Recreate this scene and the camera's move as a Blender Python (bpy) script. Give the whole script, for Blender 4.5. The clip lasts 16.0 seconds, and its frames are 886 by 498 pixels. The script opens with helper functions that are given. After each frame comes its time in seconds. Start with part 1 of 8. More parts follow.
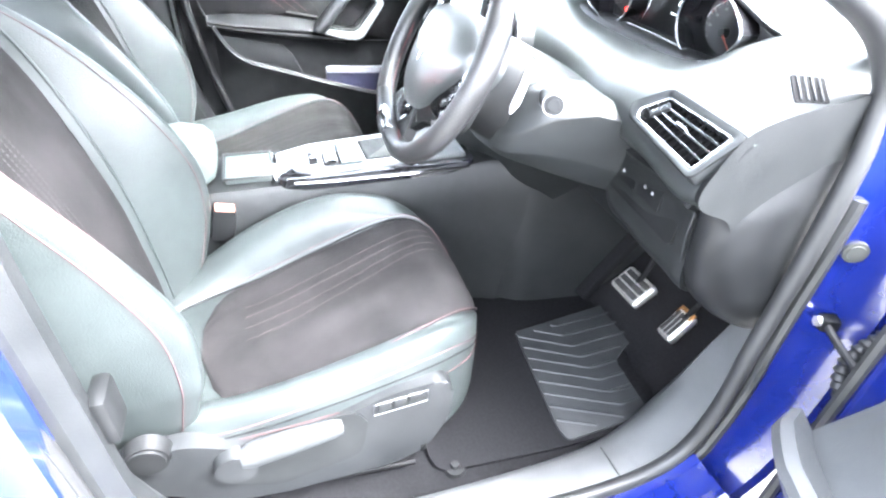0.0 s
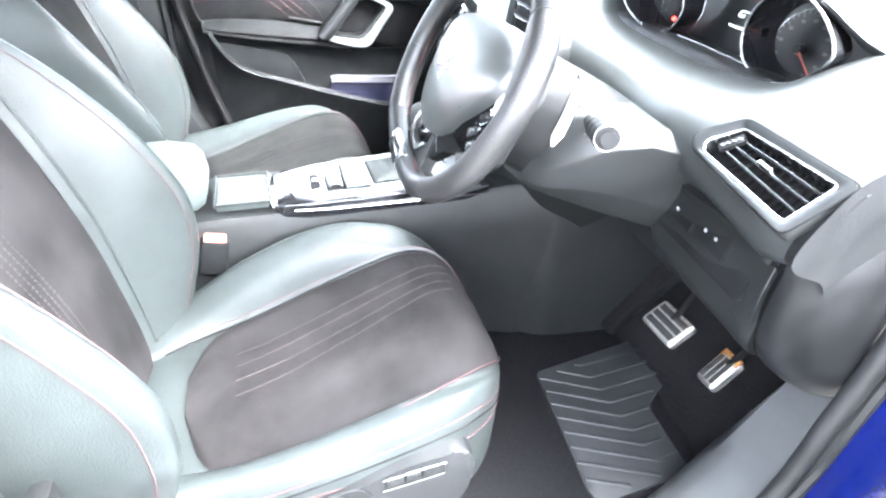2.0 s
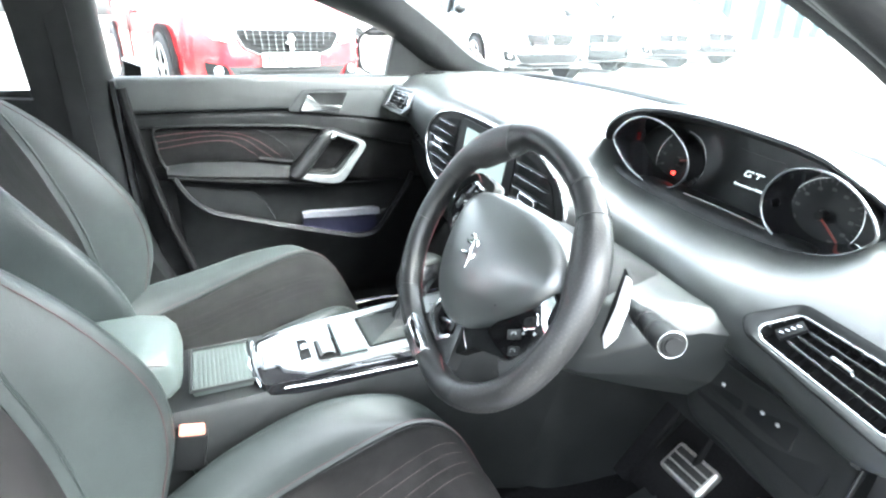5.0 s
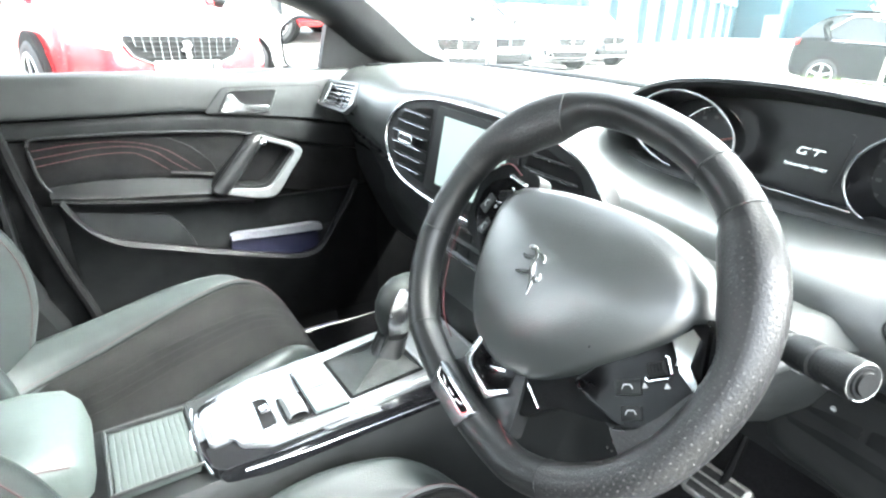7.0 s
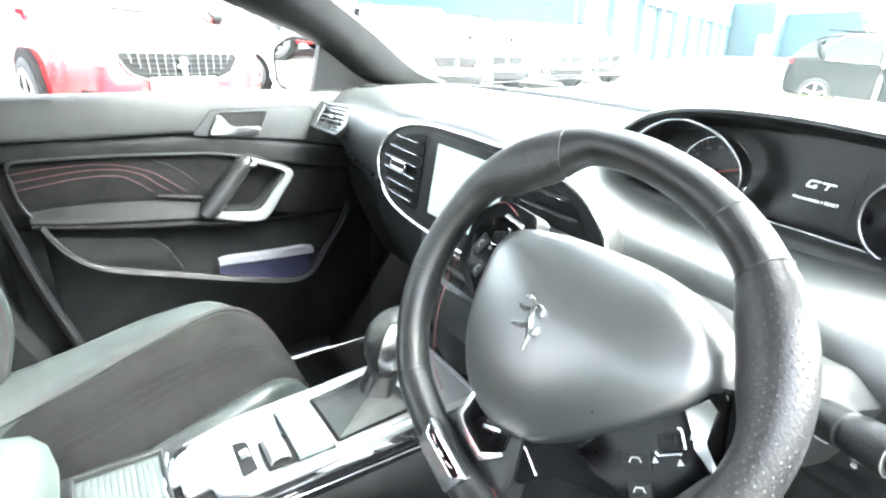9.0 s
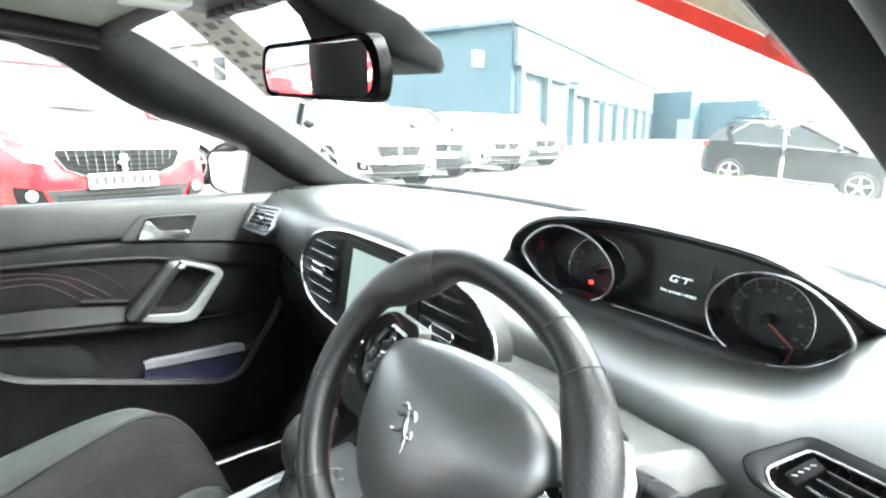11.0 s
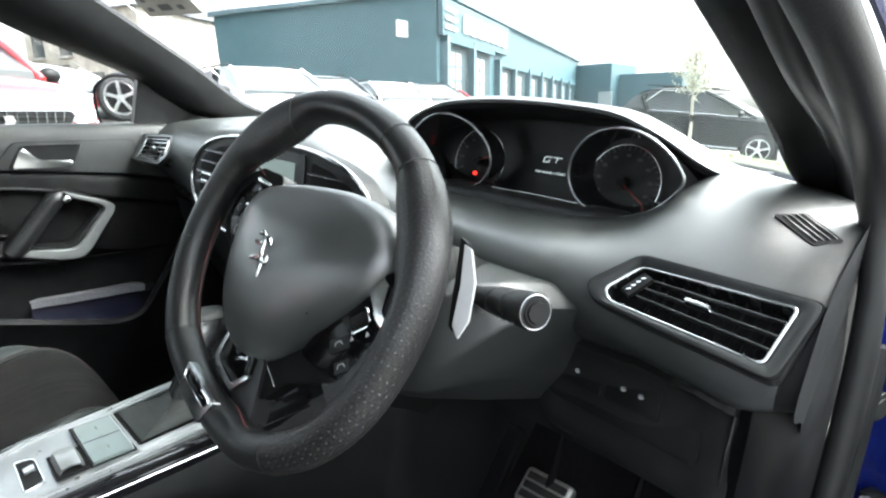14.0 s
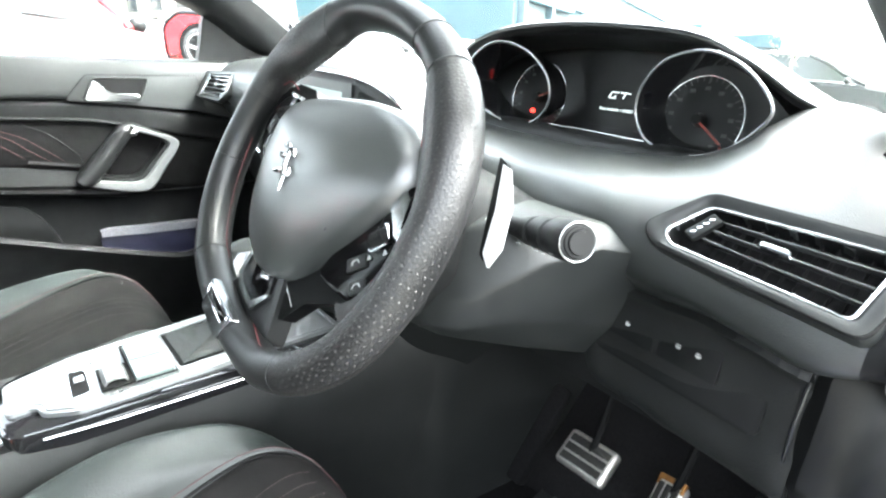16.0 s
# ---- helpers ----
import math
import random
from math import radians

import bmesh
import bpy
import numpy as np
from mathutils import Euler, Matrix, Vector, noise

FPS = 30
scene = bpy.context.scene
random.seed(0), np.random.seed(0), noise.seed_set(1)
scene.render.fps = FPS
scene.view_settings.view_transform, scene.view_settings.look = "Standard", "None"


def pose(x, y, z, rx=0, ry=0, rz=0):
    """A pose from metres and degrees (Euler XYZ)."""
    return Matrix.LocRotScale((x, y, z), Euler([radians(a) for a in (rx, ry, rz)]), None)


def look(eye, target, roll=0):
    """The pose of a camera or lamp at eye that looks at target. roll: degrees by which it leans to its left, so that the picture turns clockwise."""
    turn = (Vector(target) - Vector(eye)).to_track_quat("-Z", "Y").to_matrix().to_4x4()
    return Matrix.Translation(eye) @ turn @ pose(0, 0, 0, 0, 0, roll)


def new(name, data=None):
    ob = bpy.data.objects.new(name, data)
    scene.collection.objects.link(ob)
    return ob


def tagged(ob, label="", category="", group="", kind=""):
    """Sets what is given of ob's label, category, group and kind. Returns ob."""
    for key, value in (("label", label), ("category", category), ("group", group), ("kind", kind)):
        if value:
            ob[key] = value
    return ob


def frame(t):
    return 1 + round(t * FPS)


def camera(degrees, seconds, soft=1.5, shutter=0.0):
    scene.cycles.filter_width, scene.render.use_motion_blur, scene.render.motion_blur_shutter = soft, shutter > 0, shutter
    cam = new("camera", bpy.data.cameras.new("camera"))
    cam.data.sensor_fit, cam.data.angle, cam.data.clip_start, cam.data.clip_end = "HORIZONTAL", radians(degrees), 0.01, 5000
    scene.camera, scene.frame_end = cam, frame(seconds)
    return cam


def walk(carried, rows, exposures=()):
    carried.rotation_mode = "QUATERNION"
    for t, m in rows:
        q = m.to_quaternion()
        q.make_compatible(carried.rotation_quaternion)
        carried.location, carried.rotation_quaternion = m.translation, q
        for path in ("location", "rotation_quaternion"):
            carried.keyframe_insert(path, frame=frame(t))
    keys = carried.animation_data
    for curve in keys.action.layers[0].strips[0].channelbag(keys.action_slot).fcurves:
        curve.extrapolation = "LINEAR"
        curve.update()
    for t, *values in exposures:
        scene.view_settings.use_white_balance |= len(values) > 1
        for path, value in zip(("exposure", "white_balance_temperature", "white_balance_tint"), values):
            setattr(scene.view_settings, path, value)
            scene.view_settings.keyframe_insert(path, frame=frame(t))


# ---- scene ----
cam = camera(78.6, 16.0, soft=2.3)
PATH = [
    (0, (1.304, -0.208, 1.286), (-0.293, 0.346, 0.217), 2.3),
    (0.5, (1.253, -0.195, 1.275), (-0.346, 0.353, 0.206), 2.4),
    (1, (1.206, -0.197, 1.267), (-0.395, 0.346, 0.199), 2.5),
    (1.5, (1.176, -0.199, 1.271), (-0.427, 0.347, 0.207), 2.6),
    (2, (1.159, -0.19, 1.272), (-0.446, 0.356, 0.211), 2.6),
    (2.5, (1.135, -0.182, 1.278), (-0.476, 0.37, 0.23), 2.6),
    (3, (1.108, -0.181, 1.29), (-0.529, 0.38, 0.288), 2.6),
    (3.5, (1.099, -0.186, 1.319), (-0.575, 0.384, 0.383), 2.4),
    (4, (1.126, -0.189, 1.353), (-0.585, 0.389, 0.493), 2.4),
    (4.5, (1.091, -0.221, 1.367), (-0.653, 0.362, 0.58), 2.4),
    (4.7, (1.057, -0.233, 1.363), (-0.671, 0.414, 0.591), 2.1),
    (6.8, (0.794, -0.248, 1.287), (-0.76, 0.776, 0.555), 0.5),
    (7, (0.784, -0.259, 1.287), (-0.77, 0.77, 0.561), 0.5),
    (7.5, (0.771, -0.266, 1.289), (-0.78, 0.767, 0.562), 0.5),
    (8, (0.76, -0.249, 1.294), (-0.784, 0.793, 0.566), 0.5),
    (8.2, (0.756, -0.244, 1.296), (-0.79, 0.798, 0.573), 0.6),
    (10.3, (0.748, -0.197, 1.305), (-0.818, 0.935, 0.789), 0.3),
    (10.5, (0.77, -0.192, 1.314), (-0.787, 0.968, 0.833), 0.1),
    (11, (0.827, -0.207, 1.346), (-0.697, 1.027, 0.955), -0.1),
    (11.5, (0.875, -0.22, 1.37), (-0.617, 1.063, 1.013), -0.2),
    (12, (0.882, -0.228, 1.359), (-0.584, 1.086, 1.01), -0.2),
    (12.5, (0.878, -0.245, 1.314), (-0.584, 1.074, 0.962), -0.1),
    (13, (0.879, -0.242, 1.269), (-0.576, 1.08, 0.9), 0.0),
    (13.5, (0.883, -0.22, 1.243), (-0.534, 1.126, 0.818), -0.1),
    (14, (0.909, -0.188, 1.222), (-0.434, 1.214, 0.743), -0.6),
    (14.5, (0.952, -0.188, 1.173), (-0.293, 1.283, 0.636), -1.0),
    (15, (0.974, -0.192, 1.156), (-0.236, 1.291, 0.576), -1.1),
    (15.5, (0.97, -0.18, 1.151), (-0.271, 1.272, 0.558), -0.8),
    (15.8, (0.951, -0.149, 1.165), (-0.425, 1.173, 0.567), -0.8),
    (16, (0.901, -0.145, 1.178), (-0.575, 1.06, 0.571), 0.7),
]
EXPOSURES = [
    (0, 5.87, 5950, 12), (1.5, 5.87, 5950, 12), (2.5, 5.72, 6000, 10), (3.5, 5.22, 6000, 5), (4.5, 4.8, 6000, 5), (7, 4.9, 6200, 5),
    (8, 5.18, 6200, 5), (10.5, 4.82, 6250, 5), (11, 4.29, 6250, 5), (11.5, 3.75, 6250, 5), (12, 3.15, 6250, 5), (12.5, 2.95, 6250, 5),
    (13, 2.95, 6250, 5), (14, 3.15, 6250, 5), (14.5, 3.45, 6300, 5), (15, 3.8, 6300, 5), (15.5, 4.3, 6300, 5), (16, 4.6, 6300, 5)]
walk(cam, [(t, look(eye, target, roll)) for t, eye, target, roll in PATH], EXPOSURES)

# ---- world, sun, exposure ----
# the car stands on a slope that rises to its passenger side
CAR = pose(0.0325, 0.031, 0.0521, 0, 3.9, 0)
world = bpy.data.worlds.new("overcast_sky")
scene.world = world
world.use_nodes = True
_bg = world.node_tree.nodes["Background"]
_sky = world.node_tree.nodes.new("ShaderNodeTexSky")
_sky.sky_type = "NISHITA"
_sky.sun_disc = False
_sky.sun_elevation = radians(52)
_sky.sun_rotation = radians(40)
_sky.air_density = 1.0
_sky.dust_density = 6.0
_sky.ozone_density = 0.6
_hsv = world.node_tree.nodes.new("ShaderNodeHueSaturation")
_hsv.inputs["Saturation"].default_value = 0.25
world.node_tree.links.new(_sky.outputs[0], _hsv.inputs["Color"])
world.node_tree.links.new(_hsv.outputs[0], _bg.inputs[0])
_bg.inputs[1].default_value = 0.15
_sun = bpy.data.lights.new("sun", "SUN")
_sun.energy, _sun.angle, _sun.color = 0.9, radians(45), (1.0, 0.97, 0.93)
sun = new("sun", _sun)
sun.matrix_world = look((math.sin(radians(40)) * 6, math.cos(radians(40)) * 6, 7.7), (0, 0, 0))

# ---- materials ----
MATS = {}


def M(name, col, rough=0.5, metal=0.0, var=0.12, scale=18.0, bump=0.0, bscale=500.0, spec=0.5, coat=0.0, sheen=0.0, rvar=0.08, col2=None, dirt=0.0):
    m = bpy.data.materials.new(name)
    m.use_nodes = True
    nt = m.node_tree
    b = nt.nodes["Principled BSDF"]
    tc = nt.nodes.new("ShaderNodeTexCoord")
    n1 = nt.nodes.new("ShaderNodeTexNoise")
    n1.inputs["Scale"].default_value = scale
    n1.inputs["Detail"].default_value = 6
    n1.inputs["Roughness"].default_value = 0.65
    nt.links.new(tc.outputs["Object"], n1.inputs["Vector"])
    ramp = nt.nodes.new("ShaderNodeMapRange")
    ramp.inputs[1].default_value, ramp.inputs[2].default_value = 0.32, 0.68
    nt.links.new(n1.outputs["Fac"], ramp.inputs[0])
    mix = nt.nodes.new("ShaderNodeMix")
    mix.data_type = "RGBA"
    c2 = col2 or tuple(min(1, c * (1 + var) + 0.004 * (var > 0)) for c in col)
    c1 = tuple(c * (1 - var) for c in col) if not col2 else col
    mix.inputs[6].default_value = (*c1, 1)
    mix.inputs[7].default_value = (*c2, 1)
    nt.links.new(ramp.outputs[0], mix.inputs[0])
    out = mix.outputs[2]
    if dirt:
        n3 = nt.nodes.new("ShaderNodeTexNoise")
        n3.inputs["Scale"].default_value = scale * 0.22
        n3.inputs["Detail"].default_value = 8
        nt.links.new(tc.outputs["Object"], n3.inputs["Vector"])
        r3 = nt.nodes.new("ShaderNodeMapRange")
        r3.inputs[1].default_value, r3.inputs[2].default_value = 0.5, 0.72
        r3.inputs[4].default_value = dirt
        nt.links.new(n3.outputs["Fac"], r3.inputs[0])
        mx = nt.nodes.new("ShaderNodeMix")
        mx.data_type = "RGBA"
        mx.inputs[7].default_value = (0.16, 0.15, 0.14, 1)
        nt.links.new(r3.outputs[0], mx.inputs[0])
        nt.links.new(out, mx.inputs[6])
        out = mx.outputs[2]
    nt.links.new(out, b.inputs["Base Color"])
    rr = nt.nodes.new("ShaderNodeMapRange")
    rr.inputs[3].default_value, rr.inputs[4].default_value = max(0.0, rough - rvar), min(1.0, rough + rvar)
    nt.links.new(n1.outputs["Fac"], rr.inputs[0])
    nt.links.new(rr.outputs[0], b.inputs["Roughness"])
    b.inputs["Metallic"].default_value = metal
    b.inputs["Specular IOR Level"].default_value = spec
    b.inputs["Coat Weight"].default_value = coat
    b.inputs["Coat Roughness"].default_value = 0.05
    b.inputs["Sheen Weight"].default_value = sheen
    if bump:
        n2 = nt.nodes.new("ShaderNodeTexNoise")
        n2.inputs["Scale"].default_value = bscale
        n2.inputs["Detail"].default_value = 3
        nt.links.new(tc.outputs["Object"], n2.inputs["Vector"])
        bp = nt.nodes.new("ShaderNodeBump")
        bp.inputs["Strength"].default_value = bump
        bp.inputs["Distance"].default_value = 0.0015
        nt.links.new(n2.outputs["Fac"], bp.inputs["Height"])
        nt.links.new(bp.outputs[0], b.inputs["Normal"])
    MATS[name] = m
    return m


def glow(name, col, strength):
    m = bpy.data.materials.new(name)
    m.use_nodes = True
    b = m.node_tree.nodes["Principled BSDF"]
    b.inputs["Base Color"].default_value = (*[c * 0.3 for c in col], 1)
    b.inputs["Emission Color"].default_value = (*col, 1)
    b.inputs["Emission Strength"].default_value = strength
    return m


def glass(name, tint=(0.93, 0.97, 0.96), rough=0.0):
    m = bpy.data.materials.new(name)
    m.use_nodes = True
    b = m.node_tree.nodes["Principled BSDF"]
    b.inputs["Base Color"].default_value = (*tint, 1)
    b.inputs["Roughness"].default_value = rough
    b.inputs["Transmission Weight"].default_value = 1.0
    b.inputs["IOR"].default_value = 1.22
    return m


dash_soft = M("soft_touch_dash", (0.0105, 0.0126, 0.0121), 0.34, bump=0.3, bscale=900, spec=1.0)
dash_hard = M("hard_grained_plastic", (0.0070, 0.0078, 0.0078), 0.46, bump=0.4, bscale=700, spec=0.26)
dark_trim = M("dark_plastic", (0.0044, 0.0048, 0.0050), 0.45, bump=0.2, bscale=800, spec=0.20)
# near-black for shade painted into gaps and hollows, and for black parts
black_void = M("shade_and_black_parts", (0.0016, 0.0016, 0.0018), 0.7, spec=0.15)
seat_trim = M("grey_seat_plastic", (0.0080, 0.0088, 0.0092), 0.42, bump=0.3, bscale=700, spec=0.35)
dash_soft.node_tree.nodes["Principled BSDF"].inputs["IOR"].default_value = 1.6
piano = M("piano_black", (0.006, 0.006, 0.007), 0.06, coat=1.0, rvar=0.03)
chrome = M("satin_chrome", (0.72, 0.74, 0.75), 0.22, metal=1.0, rvar=0.06)
bright_chrome = M("bright_chrome", (0.85, 0.86, 0.87), 0.08, metal=1.0, rvar=0.03)
leather = M("black_leather", (0.0155, 0.0192, 0.0187), 0.42, bump=0.35, bscale=420, spec=0.36, var=0.18, scale=9)
wheel_leather = M("wheel_leather", (0.0055, 0.006, 0.0062), 0.36, bump=0.22, bscale=600, spec=0.40)
suede = M("grey_brown_suede", (0.0058, 0.0051, 0.0052), 0.92, bump=0.5, bscale=1200, var=0.85, scale=7, spec=0.2, dirt=0.05)
suede_dark = M("dark_suede", (0.0052, 0.0050, 0.0046), 0.92, bump=0.5, bscale=1200, var=0.85, scale=7, spec=0.15, dirt=0.02)
carpet = M("black_carpet", (0.0055, 0.0055, 0.0060), 0.95, bump=0.9, bscale=900, spec=0.03, var=0.25, scale=160)
sill_plastic = M("grey_sill_plastic", (0.046, 0.048, 0.0485), 0.40, bump=0.3, bscale=700, spec=0.8)
bag_plastic = M("airbag_grain", (0.0150, 0.0176, 0.0170), 0.34, bump=0.2, bscale=900, spec=1.0)
bag_plastic.node_tree.nodes["Principled BSDF"].inputs["IOR"].default_value = 1.7
door_black = M("black_door_plastic", (0.0030, 0.0033, 0.0035), 0.55, bump=0.3, bscale=700, spec=0.12)
cowl_grey = M("grey_cowl_plastic", (0.0118, 0.0132, 0.0130), 0.42, bump=0.3, bscale=700, spec=0.45)
slat_grey = M("grey_vent_slat", (0.016, 0.017, 0.018), 0.3, spec=0.6)
vent_trim = M("vent_surround_plastic", (0.0125, 0.014, 0.014), 0.42, bump=0.2, bscale=800, spec=0.4)
dark_chrome = M("dark_chrome", (0.30, 0.31, 0.32), 0.25, metal=1.0)
rubber = M("black_rubber", (0.0125, 0.013, 0.013), 0.48, bump=0.2, spec=0.42)
mat_rubber = M("grooved_mat_rubber", (0.0155, 0.0168, 0.0172), 0.5, bump=0.3, dirt=0.02, spec=0.3)
stitch_red = M("red_stitching", (0.030, 0.0105, 0.0115), 0.7)
gaiter_leather = M("grey_black_leather", (0.0085, 0.0100, 0.0098), 0.55, bump=0.3, bscale=500, spec=0.2, var=0.2, scale=30)
arm_vinyl = M("grey_green_vinyl", (0.044, 0.055, 0.051), 0.5, bump=0.3, bscale=500)
rib_grey = M("grey_ribbed_plastic", (0.034, 0.042, 0.039), 0.5)
stitch_dim = M("dull_stitching", (0.012, 0.010, 0.010), 0.8)
stitch_pale = M("pale_stitching", (0.065, 0.042, 0.042), 0.7)
blue_paint = M("deep_blue_paint", (0.003, 0.008, 0.085), 0.20, var=0.05, coat=1.0, spec=0.6)
red_paint = M("red_paint", (0.42, 0.008, 0.012), 0.25, var=0.05, coat=1.0)
white_paint = M("white_paint", (0.80, 0.80, 0.80), 0.3, var=0.03, coat=0.8)
silver_paint = M("silver_paint", (0.45, 0.47, 0.48), 0.3, metal=0.6, var=0.04, coat=0.8)
grey_paint = M("dark_grey_paint", (0.035, 0.04, 0.045), 0.25, var=0.05, coat=1.0)
suv_paint = M("black_green_paint", (0.0030, 0.0062, 0.0056), 0.45, var=0.05, spec=0.08)
orange_film = M("orange_red_film", (0.50, 0.055, 0.03), 0.5)
_tr = orange_film.node_tree.nodes.new("ShaderNodeBsdfTranslucent")
_tr.inputs["Color"].default_value = (0.42, 0.045, 0.022, 1)
_mx = orange_film.node_tree.nodes.new("ShaderNodeMixShader")
orange_film.node_tree.links.new(orange_film.node_tree.nodes["Principled BSDF"].outputs[0], _mx.inputs[1])
orange_film.node_tree.links.new(_tr.outputs[0], _mx.inputs[2])
_mx.inputs[0].default_value = 0.22
orange_film.node_tree.links.new(_mx.outputs[0], orange_film.node_tree.nodes["Material Output"].inputs["Surface"])
tyre = M("tyre_rubber", (0.02, 0.02, 0.021), 0.8)
alloy = M("alloy", (0.55, 0.56, 0.57), 0.3, metal=1.0)
headliner = M("light_headliner", (0.20, 0.21, 0.185), 0.9, bump=0.4, bscale=900)
steel = M("brushed_steel", (0.86, 0.84, 0.80), 0.46, metal=1.0, var=0.1, scale=60)
rust = M("rusty_steel", (0.36, 0.17, 0.05), 0.55, metal=0.5, var=0.3, scale=90)
navy_card = M("navy_card", (0.004, 0.0045, 0.014), 0.5, spec=0.25)
paper = M("paper_edges", (0.06, 0.06, 0.07), 0.8, scale=200, var=0.2)
plate_white = M("plate_white", (0.75, 0.75, 0.72), 0.4)
ink = M("black_ink", (0.01, 0.01, 0.01), 0.5)
silver_print = M("silver_print", (0.34, 0.35, 0.35), 0.4)
dial_face = M("dial_face", (0.0045, 0.005, 0.0055), 0.32, spec=0.3)
asphalt = M("pale_asphalt", (0.118, 0.116, 0.104), 0.9, bump=0.7, bscale=120, var=0.25, scale=3.0)
kerb_stone = M("kerb_concrete", (0.34, 0.33, 0.31), 0.85, bump=0.4, bscale=80, var=0.15)
grass_green = M("grass", (0.085, 0.13, 0.035), 0.9, bump=0.8, bscale=150, var=0.35, scale=6)
clad_blue = M("blue_cladding", (0.034, 0.086, 0.104), 0.55, var=0.08, scale=2)
clad_pale = M("pale_fascia", (0.075, 0.12, 0.14), 0.5, var=0.08, scale=2)
clad_mid = M("mid_blue_fascia", (0.042, 0.084, 0.100), 0.5, var=0.08, scale=2)
bay_shade = M("shaded_bay", (0.012, 0.030, 0.036), 0.6, var=0.2, scale=1)
door_white = M("white_shutter", (0.24, 0.28, 0.29), 0.5, var=0.06)
stone_wall = M("sandstone", (0.36, 0.33, 0.29), 0.9, bump=0.5, bscale=20, var=0.25, scale=2)
roof_slate = M("slate", (0.12, 0.12, 0.13), 0.8, var=0.2)
bark = M("bark", (0.34, 0.32, 0.27), 0.9, bump=0.6, bscale=60, var=0.3)
leaf = M("pale_blossom", (0.48, 0.48, 0.38), 0.8, var=0.3)
mirror_glass = M("mirror_glass", (0.88, 0.89, 0.90), 0.015, metal=1.0, var=0.0, rvar=0.0)
clear_glass = glass("clear_glass")
car_glass = M("dark_car_glass", (0.07, 0.08, 0.085), 0.05, var=0.1, metal=0.35, coat=0.6)
smoked_glass = M("smoked_car_glass", (0.022, 0.030, 0.029), 0.10, spec=0.55)
pillar_trim = M("black_pillar_trim", (0.0024, 0.0027, 0.0028), 0.6, bump=0.3, bscale=700, spec=0.08)
screen_grey = glow("lit_grey_screen", (0.34, 0.43, 0.40), 0.06)
red_glow = glow("red_warning_lamp", (1.0, 0.03, 0.02), 0.35)
needle_red = M("needle_red", (0.16, 0.02, 0.012), 0.4)
text_glow = glow("display_text", (0.75, 0.85, 0.85), 0.10)
headlamp = M("headlamp_lens", (0.6, 0.63, 0.65), 0.06, var=0.2, scale=30, coat=1.0)

# ---- mesh helpers ----
BASE = {}


def thing(name, base=(0, 0, 0), label="", category="", group="", kind="", space=None):
    """An empty at its base that parents the parts; coordinates of the parts are those of the car (or of the space given)."""
    ob = new(name)
    ob.empty_display_size = 0.05
    ob.matrix_world = (CAR if space is None else space) @ Matrix.Translation(base)
    BASE[ob.name] = Vector(base)
    return tagged(ob, label, category, group, kind)


def part(name, bm, material, parent, label="", smooth=True):
    me = bpy.data.meshes.new(name)
    root = parent
    while root.parent:
        root = root.parent
    base = BASE.get(root.name, Vector((0, 0, 0)))
    bmesh.ops.translate(bm, verts=bm.verts, vec=-base)
    bmesh.ops.recalc_face_normals(bm, faces=bm.faces)
    bm.to_mesh(me)
    bm.free()
    me.materials.append(material)
    if smooth:
        me.polygons.foreach_set("use_smooth", [True] * len(me.polygons))
        me.set_sharp_from_angle(angle=radians(38))
    ob = new(name, me)
    ob.parent = parent
    return tagged(ob, label)


def single(name, bm, material, label="", category="", group="", kind="", space=None, smooth=True):
    """A thing that is one plain mesh."""
    lo = [min(v.co[i] for v in bm.verts) for i in range(3)]
    hi = [max(v.co[i] for v in bm.verts) for i in range(3)]
    base = Vector(((lo[0] + hi[0]) / 2, (lo[1] + hi[1]) / 2, lo[2]))
    bmesh.ops.translate(bm, verts=bm.verts, vec=-base)
    bmesh.ops.recalc_face_normals(bm, faces=bm.faces)
    me = bpy.data.meshes.new(name)
    bm.to_mesh(me)
    bm.free()
    me.materials.append(material)
    if smooth:
        me.polygons.foreach_set("use_smooth", [True] * len(me.polygons))
        me.set_sharp_from_angle(angle=radians(38))
    ob = new(name, me)
    ob.matrix_world = (CAR if space is None else space) @ Matrix.Translation(base)
    BASE[ob.name] = base
    return tagged(ob, label, category, group, kind)


def merge(*bms):
    out = bmesh.new()
    for b in bms:
        me = bpy.data.meshes.new("tmp")
        b.to_mesh(me)
        b.free()
        out.from_mesh(me)
        bpy.data.meshes.remove(me)
    return out


def moved(bm, m):
    bmesh.ops.transform(bm, matrix=m, verts=bm.verts)
    return bm


def sheet(rows, closed_u=False, closed_v=False, thick=0.0):
    """A quad mesh over rows of points."""
    bm = bmesh.new()
    vs = [[bm.verts.new(p) for p in row] for row in rows]
    nu, nv = len(vs), len(vs[0])
    for i in range(nu if closed_u else nu - 1):
        for j in range(nv if closed_v else nv - 1):
            a, b = vs[i], vs[(i + 1) % nu]
            q = [a[j], a[(j + 1) % nv], b[(j + 1) % nv], b[j]]
            if len({tuple(round(c, 6) for c in v.co) for v in q}) > 2:
                bm.faces.new(q)
    if thick:
        bmesh.ops.recalc_face_normals(bm, faces=bm.faces)
        bmesh.ops.solidify(bm, geom=bm.faces[:], thickness=thick)
    return bm


def loft(rows, caps=True):
    """Closed rings joined in order, with ends."""
    bm = sheet(rows, closed_v=True)
    bm.verts.ensure_lookup_table()
    n = len(rows[0])
    if caps:
        bm.faces.new([bm.verts[i] for i in range(n)])
        bm.faces.new([bm.verts[len(bm.verts) - n + i] for i in range(n)][::-1])
    return bm


